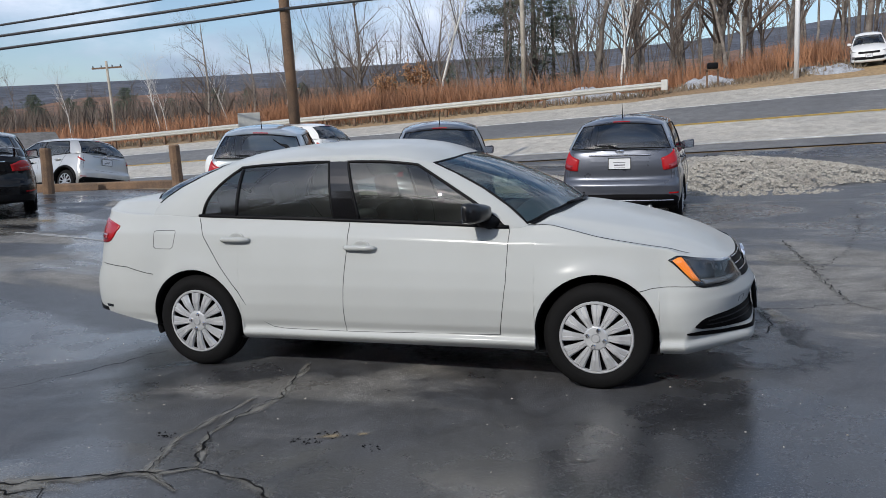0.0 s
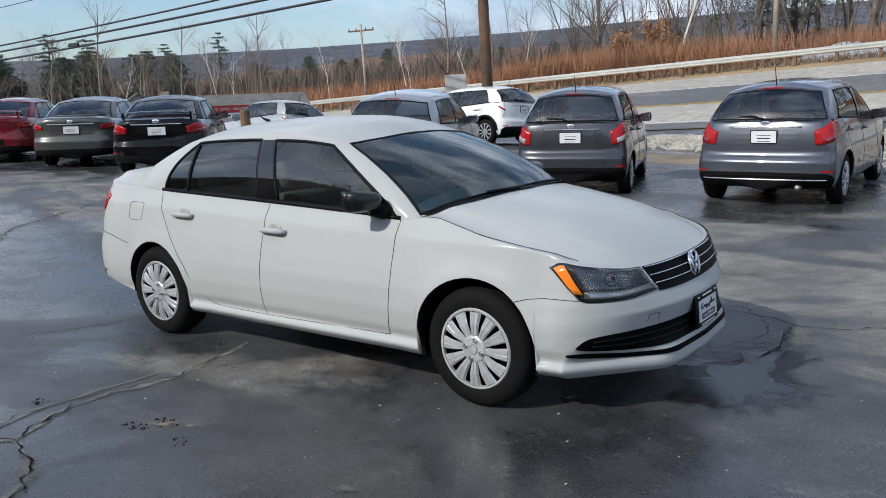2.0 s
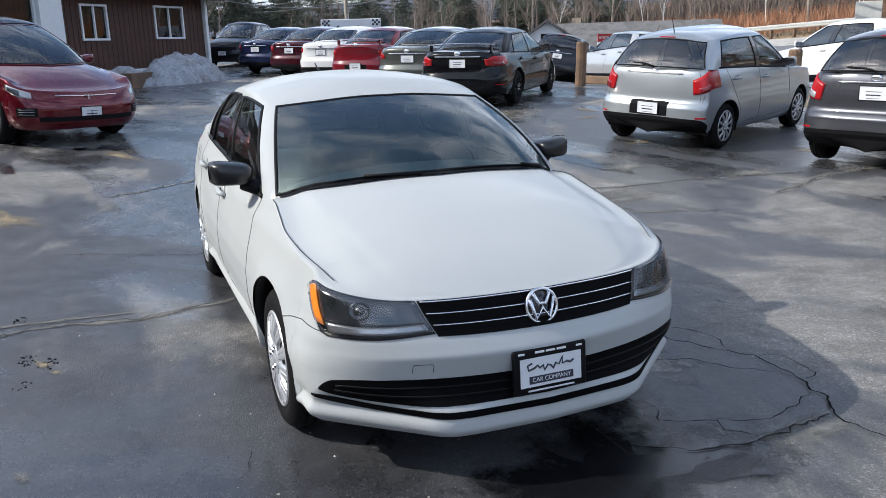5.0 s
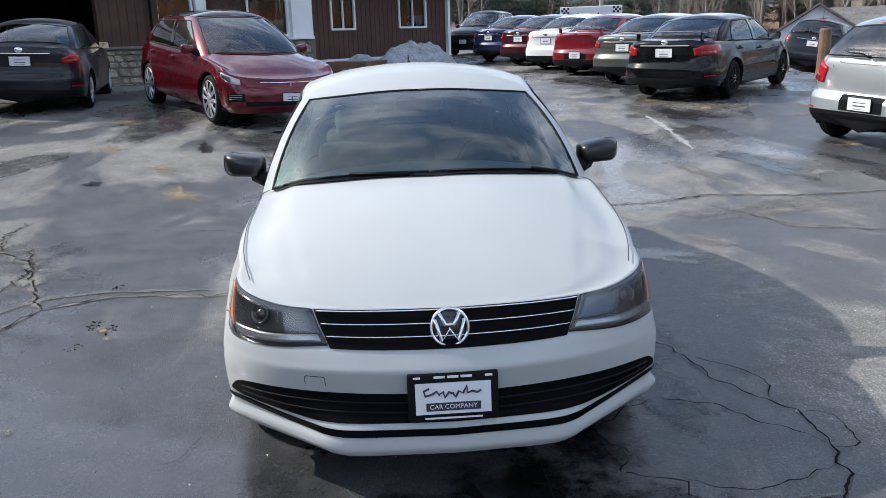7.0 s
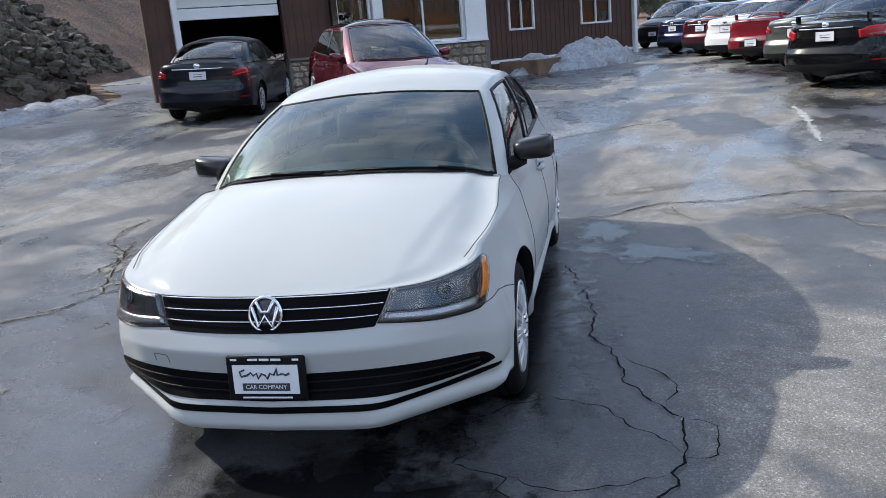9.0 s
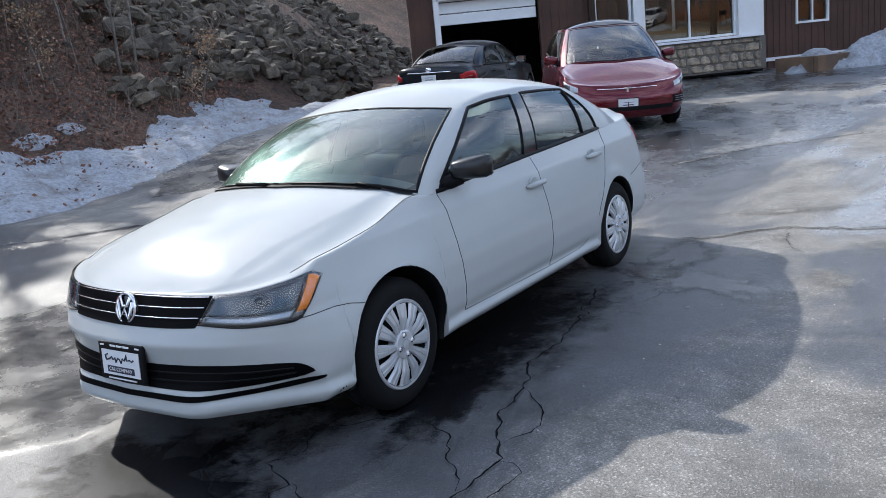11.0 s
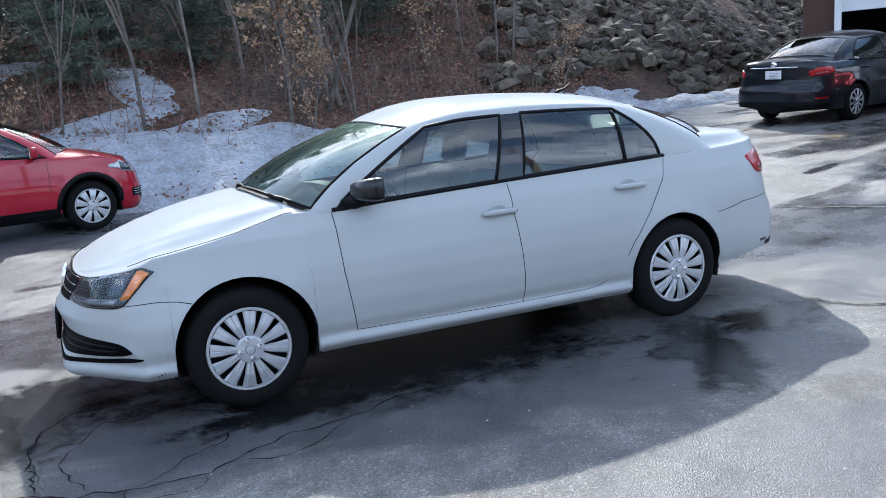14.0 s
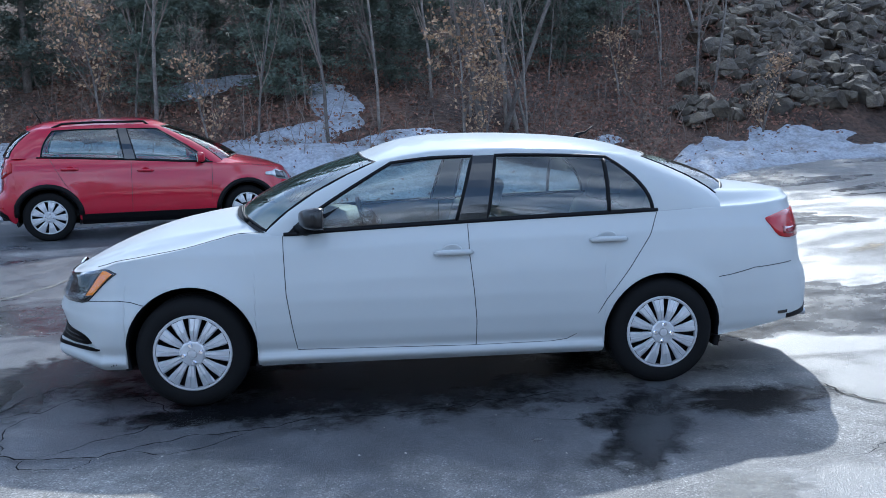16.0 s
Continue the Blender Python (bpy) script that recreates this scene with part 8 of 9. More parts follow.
def mound(name, cx, cy, rx, ry, h_, mat, label, category, seed, n=40, rough=0.35, ang=0.0, kind="", lumps=2.2, lift=0.0):
    """A rough heap whose ragged foot runs out into the ground."""
    rows = []
    ca, sa = math.cos(radians(ang)), math.sin(radians(ang))
    for i in range(n + 1):
        r = []
        for j in range(n + 1):
            u, v = i / n * 2 - 1, j / n * 2 - 1
            x, y = cx + (u * rx * ca - v * ry * sa) * 1.25, cy + (u * rx * sa + v * ry * ca) * 1.25
            d = math.hypot(u, v) * 1.25
            q = 1 - d * d
            nz = noise.noise((x * lumps, y * lumps, seed)) + 0.5 * noise.noise((x * lumps * 2.7, y * lumps * 2.7, seed + 3)) + 0.3 * noise.noise((x * lumps * 6, y * lumps * 6, seed + 5))
            z = h_ * q + h_ * rough * nz - 0.02
            r.append(Vector((x, y, land_z(x, y) + max(-0.3, min(z, h_ * 1.3)) + lift)))
        rows.append(r)
    ob = put(name, mesh_from(name, *grid_mesh(rows, True), True), mat)
    return tagged(ob, label, category, kind=kind)

# ---- snow, gravel, rocks ----
def snow_bank():
    """Ploughed snow along the foot of the wooded bank, ragged at both edges."""
    rows = []
    for i in range(161):
        x = lerp(-13.5, 14.0, i / 160)
        e = slope_edge(x)
        wide = table([(-13.5, 0.2), (-10.5, 0.5), (-9.5, 1.0), (-7.2, 1.2), (-6.0, 0.8), (-4.6, 1.3), (-2, 2.0), (1, 2.4), (5, 2.6), (14, 2.6)], x)
        r = []
        for j in range(29):
            v = j / 28
            y = e + 0.65 - v * (wide + 1.0)
            q = math.sin(math.pi * v) ** 0.7
            nz = 0.55 * noise.noise((x * 0.7, y * 0.7, 2.0)) + 0.35 * noise.noise((x * 2.1, y * 2.1, 5.0)) + 0.18 * noise.noise((x * 6, y * 6, 9.0))
            z = 0.34 * q - 0.13 + 0.28 * nz
            r.append(Vector((x, y, max(land_z(x, y), land_z(x, y + 0.4)) + max(-0.25, z))))
        rows.append(r)
    tagged(put("snow_bank", mesh_from("snow_bank", *grid_mesh(rows, True), True), M_SNOW), "ragged bank of old ploughed snow at the foot of the slope", "snow")


snow_bank()
for cx, cy, rx, ry, h_, sd in ((0.8, -12.7, 0.55, 1.3, 0.14, 11), (1.6, -11.3, 1.3, 0.4, 0.10, 12), (-0.6, -11.0, 1.4, 0.35, 0.09, 13), (-3.9, -11.0, 0.35, 0.2, 0.05, 14), (-4.9, -11.4, 0.25, 0.15, 0.05, 15), (5.6, -10.6, 1.8, 0.6, 0.2, 16), (-9.8, -11.6, 0.9, 0.3, 0.16, 17), (3.6, -14.0, 1.2, 0.5, 0.15, 18), (-3.0, -10.4, 0.4, 0.3, 0.12, 19)):
    mound("snow_patch", cx, cy, rx, ry, h_, M_SNOW, "thin patch of old snow among the leaves", "snow", sd, 24, 0.5, 20)
pp = Vector((-20.6, 0.75))
mound("snow_heap", pp.x, pp.y, 1.95, 1.1, 0.72, M_SNOW, "tall rough heap of shovelled snow against the office wall", "snow", 21, 90, 0.30, wing_ang, lumps=1.9)
p2 = JA + WD * 9.6 + WN * 1.0
mound("snow_patch", p2.x, p2.y, 0.9, 0.5, 0.55, M_SNOW, "small heap of snow in the planter", "snow", 22, 24, 0.3, WALL_ANGLE)
mound("snow_heap", 1.6, 42.2, 1.6, 0.6, 0.5, M_SNOW, "heap of dirty snow beyond the guardrail", "snow", 23, 30, 0.45)
mound("snow_heap", -5.4, 43.2, 2.6, 0.7, 0.7, M_SNOW, "heap of dirty snow beyond the guardrail", "snow", 24, 30, 0.45)
for x, y in ((7.4, 40.9), (7.9, 40.2), (8.3, 41.6), (6.6, 42.4), (-2.6, 42.6)):
    mound("snow_patch", x, y, 0.9, 0.4, 0.18, M_SNOW, "thin patch of snow on the grass bank", "snow", 25 + x, 16, 0.5)
mound("gravel_heap", 1.9, 14.6, 3.6, 2.7, 0.55, M_GRAVEL, "low spread heap of pale crushed stone", "gravel", 31, 60, 0.18, 10, lumps=1.6, kind="stuff")
mound("gravel_heap", -0.2, 14.9, 1.2, 0.9, 0.55, M_GRAVEL, "low spread heap of pale crushed stone", "gravel", 32, 40, 0.25, lumps=2.5, kind="stuff")
mound("gravel_heap", -4.0, 16.6, 1.9, 1.0, 0.35, M_GRAVEL, "small heap of grey crushed stone", "gravel", 33, 40, 0.25, kind="stuff")
mound("dirt_strip", -8.2, 10.9, 5.5, 0.8, 0.10, M_DIRT, "strip of sandy dirt and dead grass beside the lot", "dirt", 34, 40, 0.6, 0, lumps=0.8)
mound("dirt_strip", -2.2, 13.0, 3.2, 1.3, 0.06, M_DIRT, "strip of sandy dirt and dead grass beside the lot", "dirt", 35, 40, 0.6, 0, lumps=0.8)
tb = box("timber_edge", (0, 0, 0.08), (6.5, 0.22, 0.2), M_WOODPOLE, None, bevel=0.03)
tb.matrix_world = pose(-10.6, 10.35, land_z(-10.6, 10.3), 0, 0, 4)
tagged(tb, "long weathered timber lying along the lot edge", "timber")


def pebbles(name, n, region, size, mat, label, seed, lift=0.0):
    rnd = random.Random(seed)
    vs, fs = [], []
    for _ in range(n):
        x, y, zz = region(rnd)
        s_ = size * rnd.uniform(0.4, 1.5)
        o = len(vs)
        for dx, dy, dz in ((1, 0, 0), (-0.5, 0.87, 0), (-0.5, -0.87, 0), (0, 0, 1.0)):
            vs.append((x + s_ * dx * rnd.uniform(0.7, 1.3), y + s_ * dy * rnd.uniform(0.7, 1.3), zz + s_ * dz * 0.7 + lift))
        fs += [(o, o + 1, o + 3), (o + 1, o + 2, o + 3), (o + 2, o, o + 3)]
    return tagged(put(name, mesh_from(name, vs, fs), mat), label, "gravel", kind="stuff")


def ell(cx, cy, rx, ry, h_=0.0):
    def f(r):
        a, d = r.uniform(0, 2 * math.pi), math.sqrt(r.random())
        x, y = cx + rx * d * math.cos(a), cy + ry * d * math.sin(a)
        return x, y, land_z(x, y) + h_ * (1 - d * d)
    return f


pebbles("loose_stones", 5000, ell(1.9, 14.6, 4.0, 3.0, 0.52), 0.05, M_GRAVEL, "loose crushed stone on the heap", 1)
pebbles("loose_stones", 500, ell(2.6, 11.2, 1.6, 0.8), 0.04, M_GRAVEL, "loose stones scattered on the asphalt", 2)
pebbles("loose_stones", 900, ell(-4.0, 16.4, 2.2, 1.4, 0.25), 0.05, M_GRAVEL, "loose crushed stone", 3)
pebbles("grit", 900, lambda r: (lambda x, y: (x, y, land_z(x, y)))(r.uniform(-4, 6), r.uniform(-5, 5)), 0.0055, M_GRAVEL, "fine pale grit scattered on the asphalt", 4)
for cx, cy, n_, sd in ((0.02, -1.95, 30, 5), (0.12, -1.85, 20, 6), (0.35, -1.95, 14, 7), (1.95, -2.2, 26, 8), (-0.72, -2.05, 22, 9)):
    pebbles("crumbs", n_, ell(cx, cy, 0.09, 0.05), 0.007, M_CRACK, "crumbs of broken asphalt", sd)

ROCKS = []
for k in range(12):
    bm_ = bmesh.new()
    rk = random.Random(700 + k)
    for _ in range(15):
        p_ = Vector((rk.gauss(0, 1), rk.gauss(0, 1), rk.gauss(0, 1))).normalized()
        bm_.verts.new(Vector((cpow(p_.x, 0.75), cpow(p_.y, 0.75), cpow(p_.z, 0.75))) * 0.5 * rk.uniform(0.85, 1.05))
    bmesh.ops.convex_hull(bm_, input=bm_.verts[:])
    loose_ = [v_ for v_ in bm_.verts if not v_.link_faces]
    bmesh.ops.delete(bm_, geom=loose_, context="VERTS")
    me_ = bpy.data.meshes.new("rock")
    bm_.to_mesh(me_)
    bm_.free()
    me_.materials.append(M_ROCK)
    ROCKS.append(me_)


def rock_slope():
    rnd = random.Random(77)
    root = thing("rock_slope", "slope of loose grey and tan riprap boulders above the drive", "rubble")
    far_v, far_f, near = [], [], 0
    for _ in range(3900):
        x = rnd.uniform(-26, -6.8)
        d = 15 * rnd.random() ** 1.3 + (1.7 if x > -12 else 0.8)
        y = slope_edge(x) - d
        if x > -8.6 and rnd.random() < 0.65 + 0.03 * d:
            continue
        p = Vector((x, y, land_z(x, y) + 0.02))
        sc = (0.20 + 0.38 * rnd.random() ** 1.6) * (1.15 if d < 6 else 0.95)
        rot = Euler((rnd.uniform(-0.5, 0.5), rnd.uniform(-0.5, 0.5), rnd.uniform(0, 6.3)))
        scl = Vector((sc * rnd.uniform(0.9, 1.5), sc * rnd.uniform(0.7, 1.1), sc * rnd.uniform(0.5, 0.85)))
        if d < 9 and x > -17 and near < 300:
            ob = put("rock", ROCKS[rnd.randrange(12)], None, root)
            ob.matrix_local = Matrix.LocRotScale(p, rot, scl)
            near += 1
        else:
            me = ROCKS[6 + rnd.randrange(6)]
            m_ = Matrix.LocRotScale(p, rot, scl)
            o = len(far_v)
            far_v.extend([m_ @ v.co for v in me.vertices])
            far_f.extend([tuple(i + o for i in q.vertices) for q in me.polygons])
    ob = put("rubble", mesh_from("rubble", far_v, far_f), M_ROCK, root)
    ob["kind"] = "stuff"


rock_slope()


# ---- trees ----
def grow(rnd, h_, r0, spread=0.5, levels=3, kids=(6, 5, 4), up=0.35, lean=0.1, start=0.3, wob=0.10):
    """Trunk and limbs of a bare tree as two lots of tapered tubes."""
    trunk, limbs = [], []
    def path(p, d, L, r, n, wobble):
        pts, rad = [p.copy()], [r]
        for k in range(n):
            d = (d + Vector((rnd.uniform(-1, 1), rnd.uniform(-1, 1), rnd.uniform(-0.6, 0.9))) * wobble).normalized()
            p = p + d * (L / n)
            pts.append(p.copy())
            rad.append(max(0.004, r * (1 - (k + 1) / n * 0.82)))
        return pts, rad
    d0 = Vector((rnd.uniform(-lean, lean), rnd.uniform(-lean, lean), 1)).normalized()
    pts, rad = path(Vector((0, 0, -0.3)), d0, h_, r0, 9, wob)
    trunk.append(tube(pts, rad, 7))
    def branch(pts, rad, lv):
        n = kids[lv]
        for k in range(n):
            t = rnd.uniform(start if lv == 0 else 0.2, 0.97)
            i = min(int(t * (len(pts) - 1)), len(pts) - 2)
            p = pts[i].lerp(pts[i + 1], t * (len(pts) - 1) - i)
            d = (pts[i + 1] - pts[i]).normalized()
            a = rnd.uniform(0, 2 * math.pi)
            side = d.orthogonal().normalized()
            side = Matrix.Rotation(a, 3, d) @ side
            dd = (d * (1 - spread) + side * spread + Vector((0, 0, up * rnd.random()))).normalized()
            L = h_ * (0.42 if lv == 0 else 0.24 if lv == 1 else 0.13) * rnd.uniform(0.6, 1.15) * (1.1 - 0.5 * t)
            r = rad[i] * (0.5 if lv == 0 else 0.55)
            ps, rs = path(p, dd, L, r, 5 if lv == 0 else 4 if lv == 1 else 3, 0.16)
            limbs.append(tube(ps, rs, 5 if lv == 0 else 3, False))
            if lv + 1 < levels:
                branch(ps, rs, lv + 1)
    branch(pts, rad, 0)
    return merge(*trunk), merge(*limbs), pts


def tree_proto(seed, h_, r0, mat, label, category="tree", leaf=None, leaf_n=0, leaf_s=0.07, leaf_zone=(0.15, 0.8), group="bare trees", **kw):
    rnd = random.Random(seed)
    tr, li, pts = grow(rnd, h_, r0, **kw)
    root = thing("tree", label, category, group)
    put("trunk", mesh_from("trunk", *tr, True), mat, root)
    put("crown", mesh_from("crown", *li), M_TWIG if mat is not M_BIRCH else M_BIRCH, root)
    if leaf:
        vs, fs = [], []
        lv = li[0]
        for _ in range(leaf_n):
            p = Vector(lv[rnd.randrange(len(lv))])
            if not leaf_zone[0] * h_ < p.z < leaf_zone[1] * h_:
                continue
            add_leaf(vs, fs, p + Vector((rnd.gauss(0, 0.05), rnd.gauss(0, 0.05), rnd.gauss(0, 0.05))), leaf_s * rnd.uniform(0.6, 1.4), rnd)
        ob = put("leaves", mesh_from("leaves", vs, fs), leaf, root)
        ob["kind"] = "stuff"
    return root


def add_leaf(vs, fs, p, s_, rnd):
    a = Vector((rnd.uniform(-1, 1), rnd.uniform(-1, 1), rnd.uniform(-1, 0.4))).normalized()
    b_ = a.orthogonal().normalized()
    b_ = Matrix.Rotation(rnd.uniform(0, 6.3), 3, a) @ b_
    n = a.cross(b_)
    o = len(vs)
    vs += [p, p + a * s_ * 0.5 + b_ * s_ * 0.32 + n * s_ * 0.08, p + a * s_ * 1.1, p + a * s_ * 0.5 - b_ * s_ * 0.32 + n * s_ * 0.08]
    fs += [(o, o + 1, o + 2), (o, o + 2, o + 3)]


def add_needles(vs, fs, p, s_, rnd):
    """A thin flat spray of needles."""
    a = Vector((rnd.uniform(-1, 1), rnd.uniform(-1, 1), rnd.uniform(-0.55, 0.45))).normalized()
    b_ = Matrix.Rotation(rnd.uniform(0, 6.3), 3, a) @ a.orthogonal().normalized()
    o = len(vs)
    vs += [p - a * s_ * 0.3 + b_ * s_ * 0.06, p + a * s_ * 1.0, p - a * s_ * 0.3 - b_ * s_ * 0.07, p + a * s_ * 0.35 + b_ * s_ * 0.30, p + a * s_ * 0.1 - b_ * s_ * 0.28]
    fs += [(o, o + 1, o + 2), (o, o + 3, o + 2), (o, o + 4, o + 2)]


def pine_proto(seed, h_, label, dense_=1.0, group="pines", base=0.25, tufts=4, leafk=1.0, wide=0.24, prof=0.8, gap=0.035):
    rnd = random.Random(seed)
    root = thing("tree", label, "tree", group)
    put("trunk", mesh_from("trunk", *tube([(0, 0, -0.3), (0.05, 0, h_ * 0.5), (0, 0.05, h_)], [h_ * 0.017, h_ * 0.012, 0.02], 7), True), M_BARK, root)
    vs, fs = [], []
    z = h_ * base
    while z < h_:
        f = 1 - (z / h_)
        n = rnd.randint(4, 6)
        for k in range(n):
            a = rnd.uniform(0, 6.3)
            L = h_ * (0.05 + wide * f ** prof) * rnd.uniform(0.6, 1.15)
            m_ = int(9 * dense_) + 3
            for q in range(m_):
                t = (q + 0.6) / m_
                c = Vector((math.cos(a) * L * t, math.sin(a) * L * t, z + L * (0.22 * t - 0.20 * t * t)))
                for _ in range(tufts * 2):
                    add_needles(vs, fs, c + Vector((rnd.gauss(0, 0.06 * L), rnd.gauss(0, 0.06 * L), rnd.gauss(0, 0.05 * L))), h_ * 0.026 * leafk * rnd.uniform(0.6, 1.4), rnd)
        z += h_ * gap * rnd.uniform(0.7, 1.3)
    put("crown", mesh_from("crown", vs, fs), M_NEEDLE, root)
    return root


PROTO = [tree_proto(100 + k, h_, r, M_BARK, "tall bare deciduous tree beyond the road", levels=3, kids=kd, spread=sp_, start=st)
         for k, (h_, r, kd, sp_, st) in enumerate(((11, 0.15, (10, 5, 3), 0.42, 0.25), (13, 0.19, (11, 5, 3), 0.45, 0.3), (10, 0.11, (9, 5, 3), 0.36, 0.35), (12, 0.22, (12, 6, 4), 0.58, 0.18), (9, 0.09, (8, 5, 3), 0.40, 0.3)))]
BIRCH = [tree_proto(200 + k, h_, r, M_BIRCH, "white-barked birch with bare twigs", levels=3, kids=(8, 5, 3), spread=0.35, start=0.35, group="birches") for k, (h_, r) in enumerate(((11, 0.10), (10, 0.08)))]
THIN = [tree_proto(300 + k, h_, r, M_BARK, "thin bare sapling on the wooded slope", levels=2, kids=(8, 4), spread=0.30, start=0.25, group="saplings", lean=0.16) for k, (h_, r) in enumerate(((6, 0.035), (7.5, 0.05), (5, 0.028), (9, 0.07)))]
LEAFY = [tree_proto(400 + k, h_, 0.035, M_BARK, "young beech still holding pale dry leaves", leaf=M_PALELEAF, leaf_n=n_, leaf_s=0.085, leaf_zone=(0.12, 0.85), levels=3, kids=(12, 5, 3), spread=0.5, start=0.15, group="beeches", up=0.5) for k, (h_, n_) in enumerate(((3.4, 900), (2.6, 500)))]
ORANGE = [tree_proto(450, 4.0, 0.05, M_BARK, "small oak still holding orange-brown leaves", leaf=M_TANLEAF, leaf_n=1500, leaf_s=0.16, leaf_zone=(0.1, 0.9), levels=3, kids=(12, 5, 3), spread=0.5, start=0.15, group="oaks")]
PINES = [pine_proto(500 + k, h_, "dark green white pine with open branches", d, base=b0, wide=0.36, prof=0.6, gap=0.052, leafk=0.95, tufts=3) for k, (h_, d, b0) in enumerate(((12, 1.0, 0.25), (14, 0.9, 0.35), (9, 1.1, 0.12)))]
HEMLOCK = [pine_proto(520 + k, h_, "dense dark green hemlock on the slope", 1.2, "hemlocks", 0.05, 3, 1.1) for k, h_ in enumerate((7, 9))]

FARTREE = [tree_proto(600 + k, h_, r, M_BARK, "bare tree at the edge of the far woods", levels=3, kids=(9, 5, 2), spread=sp_, start=0.25) for k, (h_, r, sp_) in enumerate(((11, 0.14, 0.42), (12.5, 0.17, 0.5), (10, 0.11, 0.38)))]
FARPINE = [pine_proto(540 + k, h_, "dark pine at the edge of the far woods", 0.8, base=b0, tufts=3, leafk=1.9, wide=0.52, prof=0.55, gap=0.05) for k, (h_, b0) in enumerate(((12, 0.2), (10, 0.1)))]


def plant(protos, spots, rnd):
    for x, y, sc in spots:
        pr = protos[rnd.randrange(len(protos))]
        waiting = [p for p in protos if id(p) not in PLACED]
        if waiting:
            pr = waiting[0]
        m_ = Matrix.LocRotScale((x, y, land_z(x, y) - 0.1), Euler((0, 0, rnd.uniform(0, 6.3))), (sc, sc, sc * rnd.uniform(0.9, 1.15)))
        if id(pr) not in PLACED:
            pr.matrix_world = m_
            PLACED.add(id(pr))
        else:
            c = copy_thing(pr, Matrix.Identity(4))
            c.matrix_world = m_


def far_wood(name, label, protos, spots, rnd):
    """Trees past counting, joined into one mesh."""
    kinds = []
    for pr in protos:
        parts = []
        for ch in pr.children:
            me = ch.data
            co = np.empty(len(me.vertices) * 3)
            me.vertices.foreach_get("co", co)
            lv = np.empty(len(me.loops), dtype=np.int32)
            me.loops.foreach_get("vertex_index", lv)
            lt = np.empty(len(me.polygons), dtype=np.int32)
            me.polygons.foreach_get("loop_total", lt)
            parts.append((co.reshape(-1, 3), lv, lt, me.materials[0]))
        kinds.append(parts)
    mats, V, L, T, M = [], [], [], [], []
    base = 0
    for x, y, sc in spots:
        m_ = np.array(Matrix.LocRotScale((x, y, land_z(x, y) - 0.1), Euler((0, 0, rnd.uniform(0, 6.3))), (sc, sc, sc * rnd.uniform(0.9, 1.15))))
        for co, lv, lt, mt in kinds[rnd.randrange(len(kinds))]:
            if mt not in mats:
                mats.append(mt)
            V.append(co @ m_[:3, :3].T + m_[:3, 3])
            L.append(lv + base)
            T.append(lt)
            M.append(np.full(len(lt), mats.index(mt), dtype=np.int32))
            base += len(co)
    V, L, T, M = np.concatenate(V), np.concatenate(L), np.concatenate(T), np.concatenate(M)
    me = bpy.data.meshes.new(name)
    me.vertices.add(len(V))
    me.vertices.foreach_set("co", V.ravel())
    me.loops.add(len(L))
    me.loops.foreach_set("vertex_index", L.astype(np.int32))
    me.polygons.add(len(T))
    me.polygons.foreach_set("loop_start", (np.cumsum(T) - T).astype(np.int32))
    for mt in mats:
        me.materials.append(mt)
    me.polygons.foreach_set("material_index", M)
    me.update(calc_edges=True)
    tagged(put(name, me, None), label, "woods", kind="stuff")


PLACED = set()
rt_ = random.Random(9)
far = []
for _ in range(120):
    x = rt_.uniform(-40, 40)
    y = rt_.uniform(44.5, 84)
    if x < -24 and rt_.random() < 0.55:
        continue
    far.append((x, y, rt_.uniform(0.75, 1.25) * lerp(1.0, 0.5, smooth(-8, -26, x))))
far.sort(key=lambda s_: s_[1])
plant(PROTO, far[:60], rt_)
plant(FARTREE, [(-24, 60, 0.55), (-12, 63, 0.8), (2, 61, 1.0), (12, 62, 1.0), (20, 60, 0.9), (-30, 64, 0.5)], rt_)
far_wood("far_woods", "dense bare grey-brown woods behind the road", FARTREE, far[60:], rt_)
plant(FARPINE, [(-96, 30, 0.55), (-97, 26, 0.5), (-93, 40, 0.5), (-98, 52, 0.5)], rt_)
plant([PROTO[3]], [(-31.0, 43.5, 0.6), (-29.0, 46.0, 0.5), (0.3, 49.5, 1.15), (2.2, 52.0, 1.0), (-21.5, 47.5, 0.85)], rt_)
plant(BIRCH, [(-14.9, 45.2, 1.0), (-3.6, 46.5, 1.1), (-3.0, 46.2, 0.9), (3.6, 47.5, 0.9), (-40, 50, 0.6), (-46, 47, 0.55), (-33, 49, 0.6), (-55, 44, 0.55), (-52, 40, 0.5), (-30, 52, 0.6), (-63, 38, 0.55), (-37, 47, 0.5)], rt_)
plant(ORANGE, [(-17.5, 44.5, 0.9), (-15.8, 45.0, 1.0), (-19.0, 46.0, 0.7)], rt_)
plant(PINES, [(-11.5, 50, 0.9), (-10.0, 52, 1.0), (-9.0, 54, 0.9), (-88, 50, 0.63), (-91, 47, 0.68), (-94, 44, 0.59), (-97, 38, 0.72), (-99, 33, 0.63), (-101, 36, 0.68), (-96, 22, 0.72), (-99, 18, 0.76), (-102, 20, 0.68), (-98, 14, 0.76), (-104, 10, 0.80), (-100, 27, 0.68), (-90, 62, 0.59), (-84, 66, 0.57), (-86, 60, 0.57)], rt_)
# slope behind the lot
slope_spots = []
for _ in range(85):
    x = rt_.uniform(-10, 14)
    slope_spots.append((x, slope_edge(x) - rt_.uniform(2.2, 15), rt_.uniform(0.5, 0.8)))
slope_spots += [(-2.4 + rt_.gauss(0, 0.35), -11.6 + rt_.gauss(0, 0.35), rt_.uniform(0.7, 1.0)) for _ in range(8)]
plant(THIN, slope_spots, rt_)
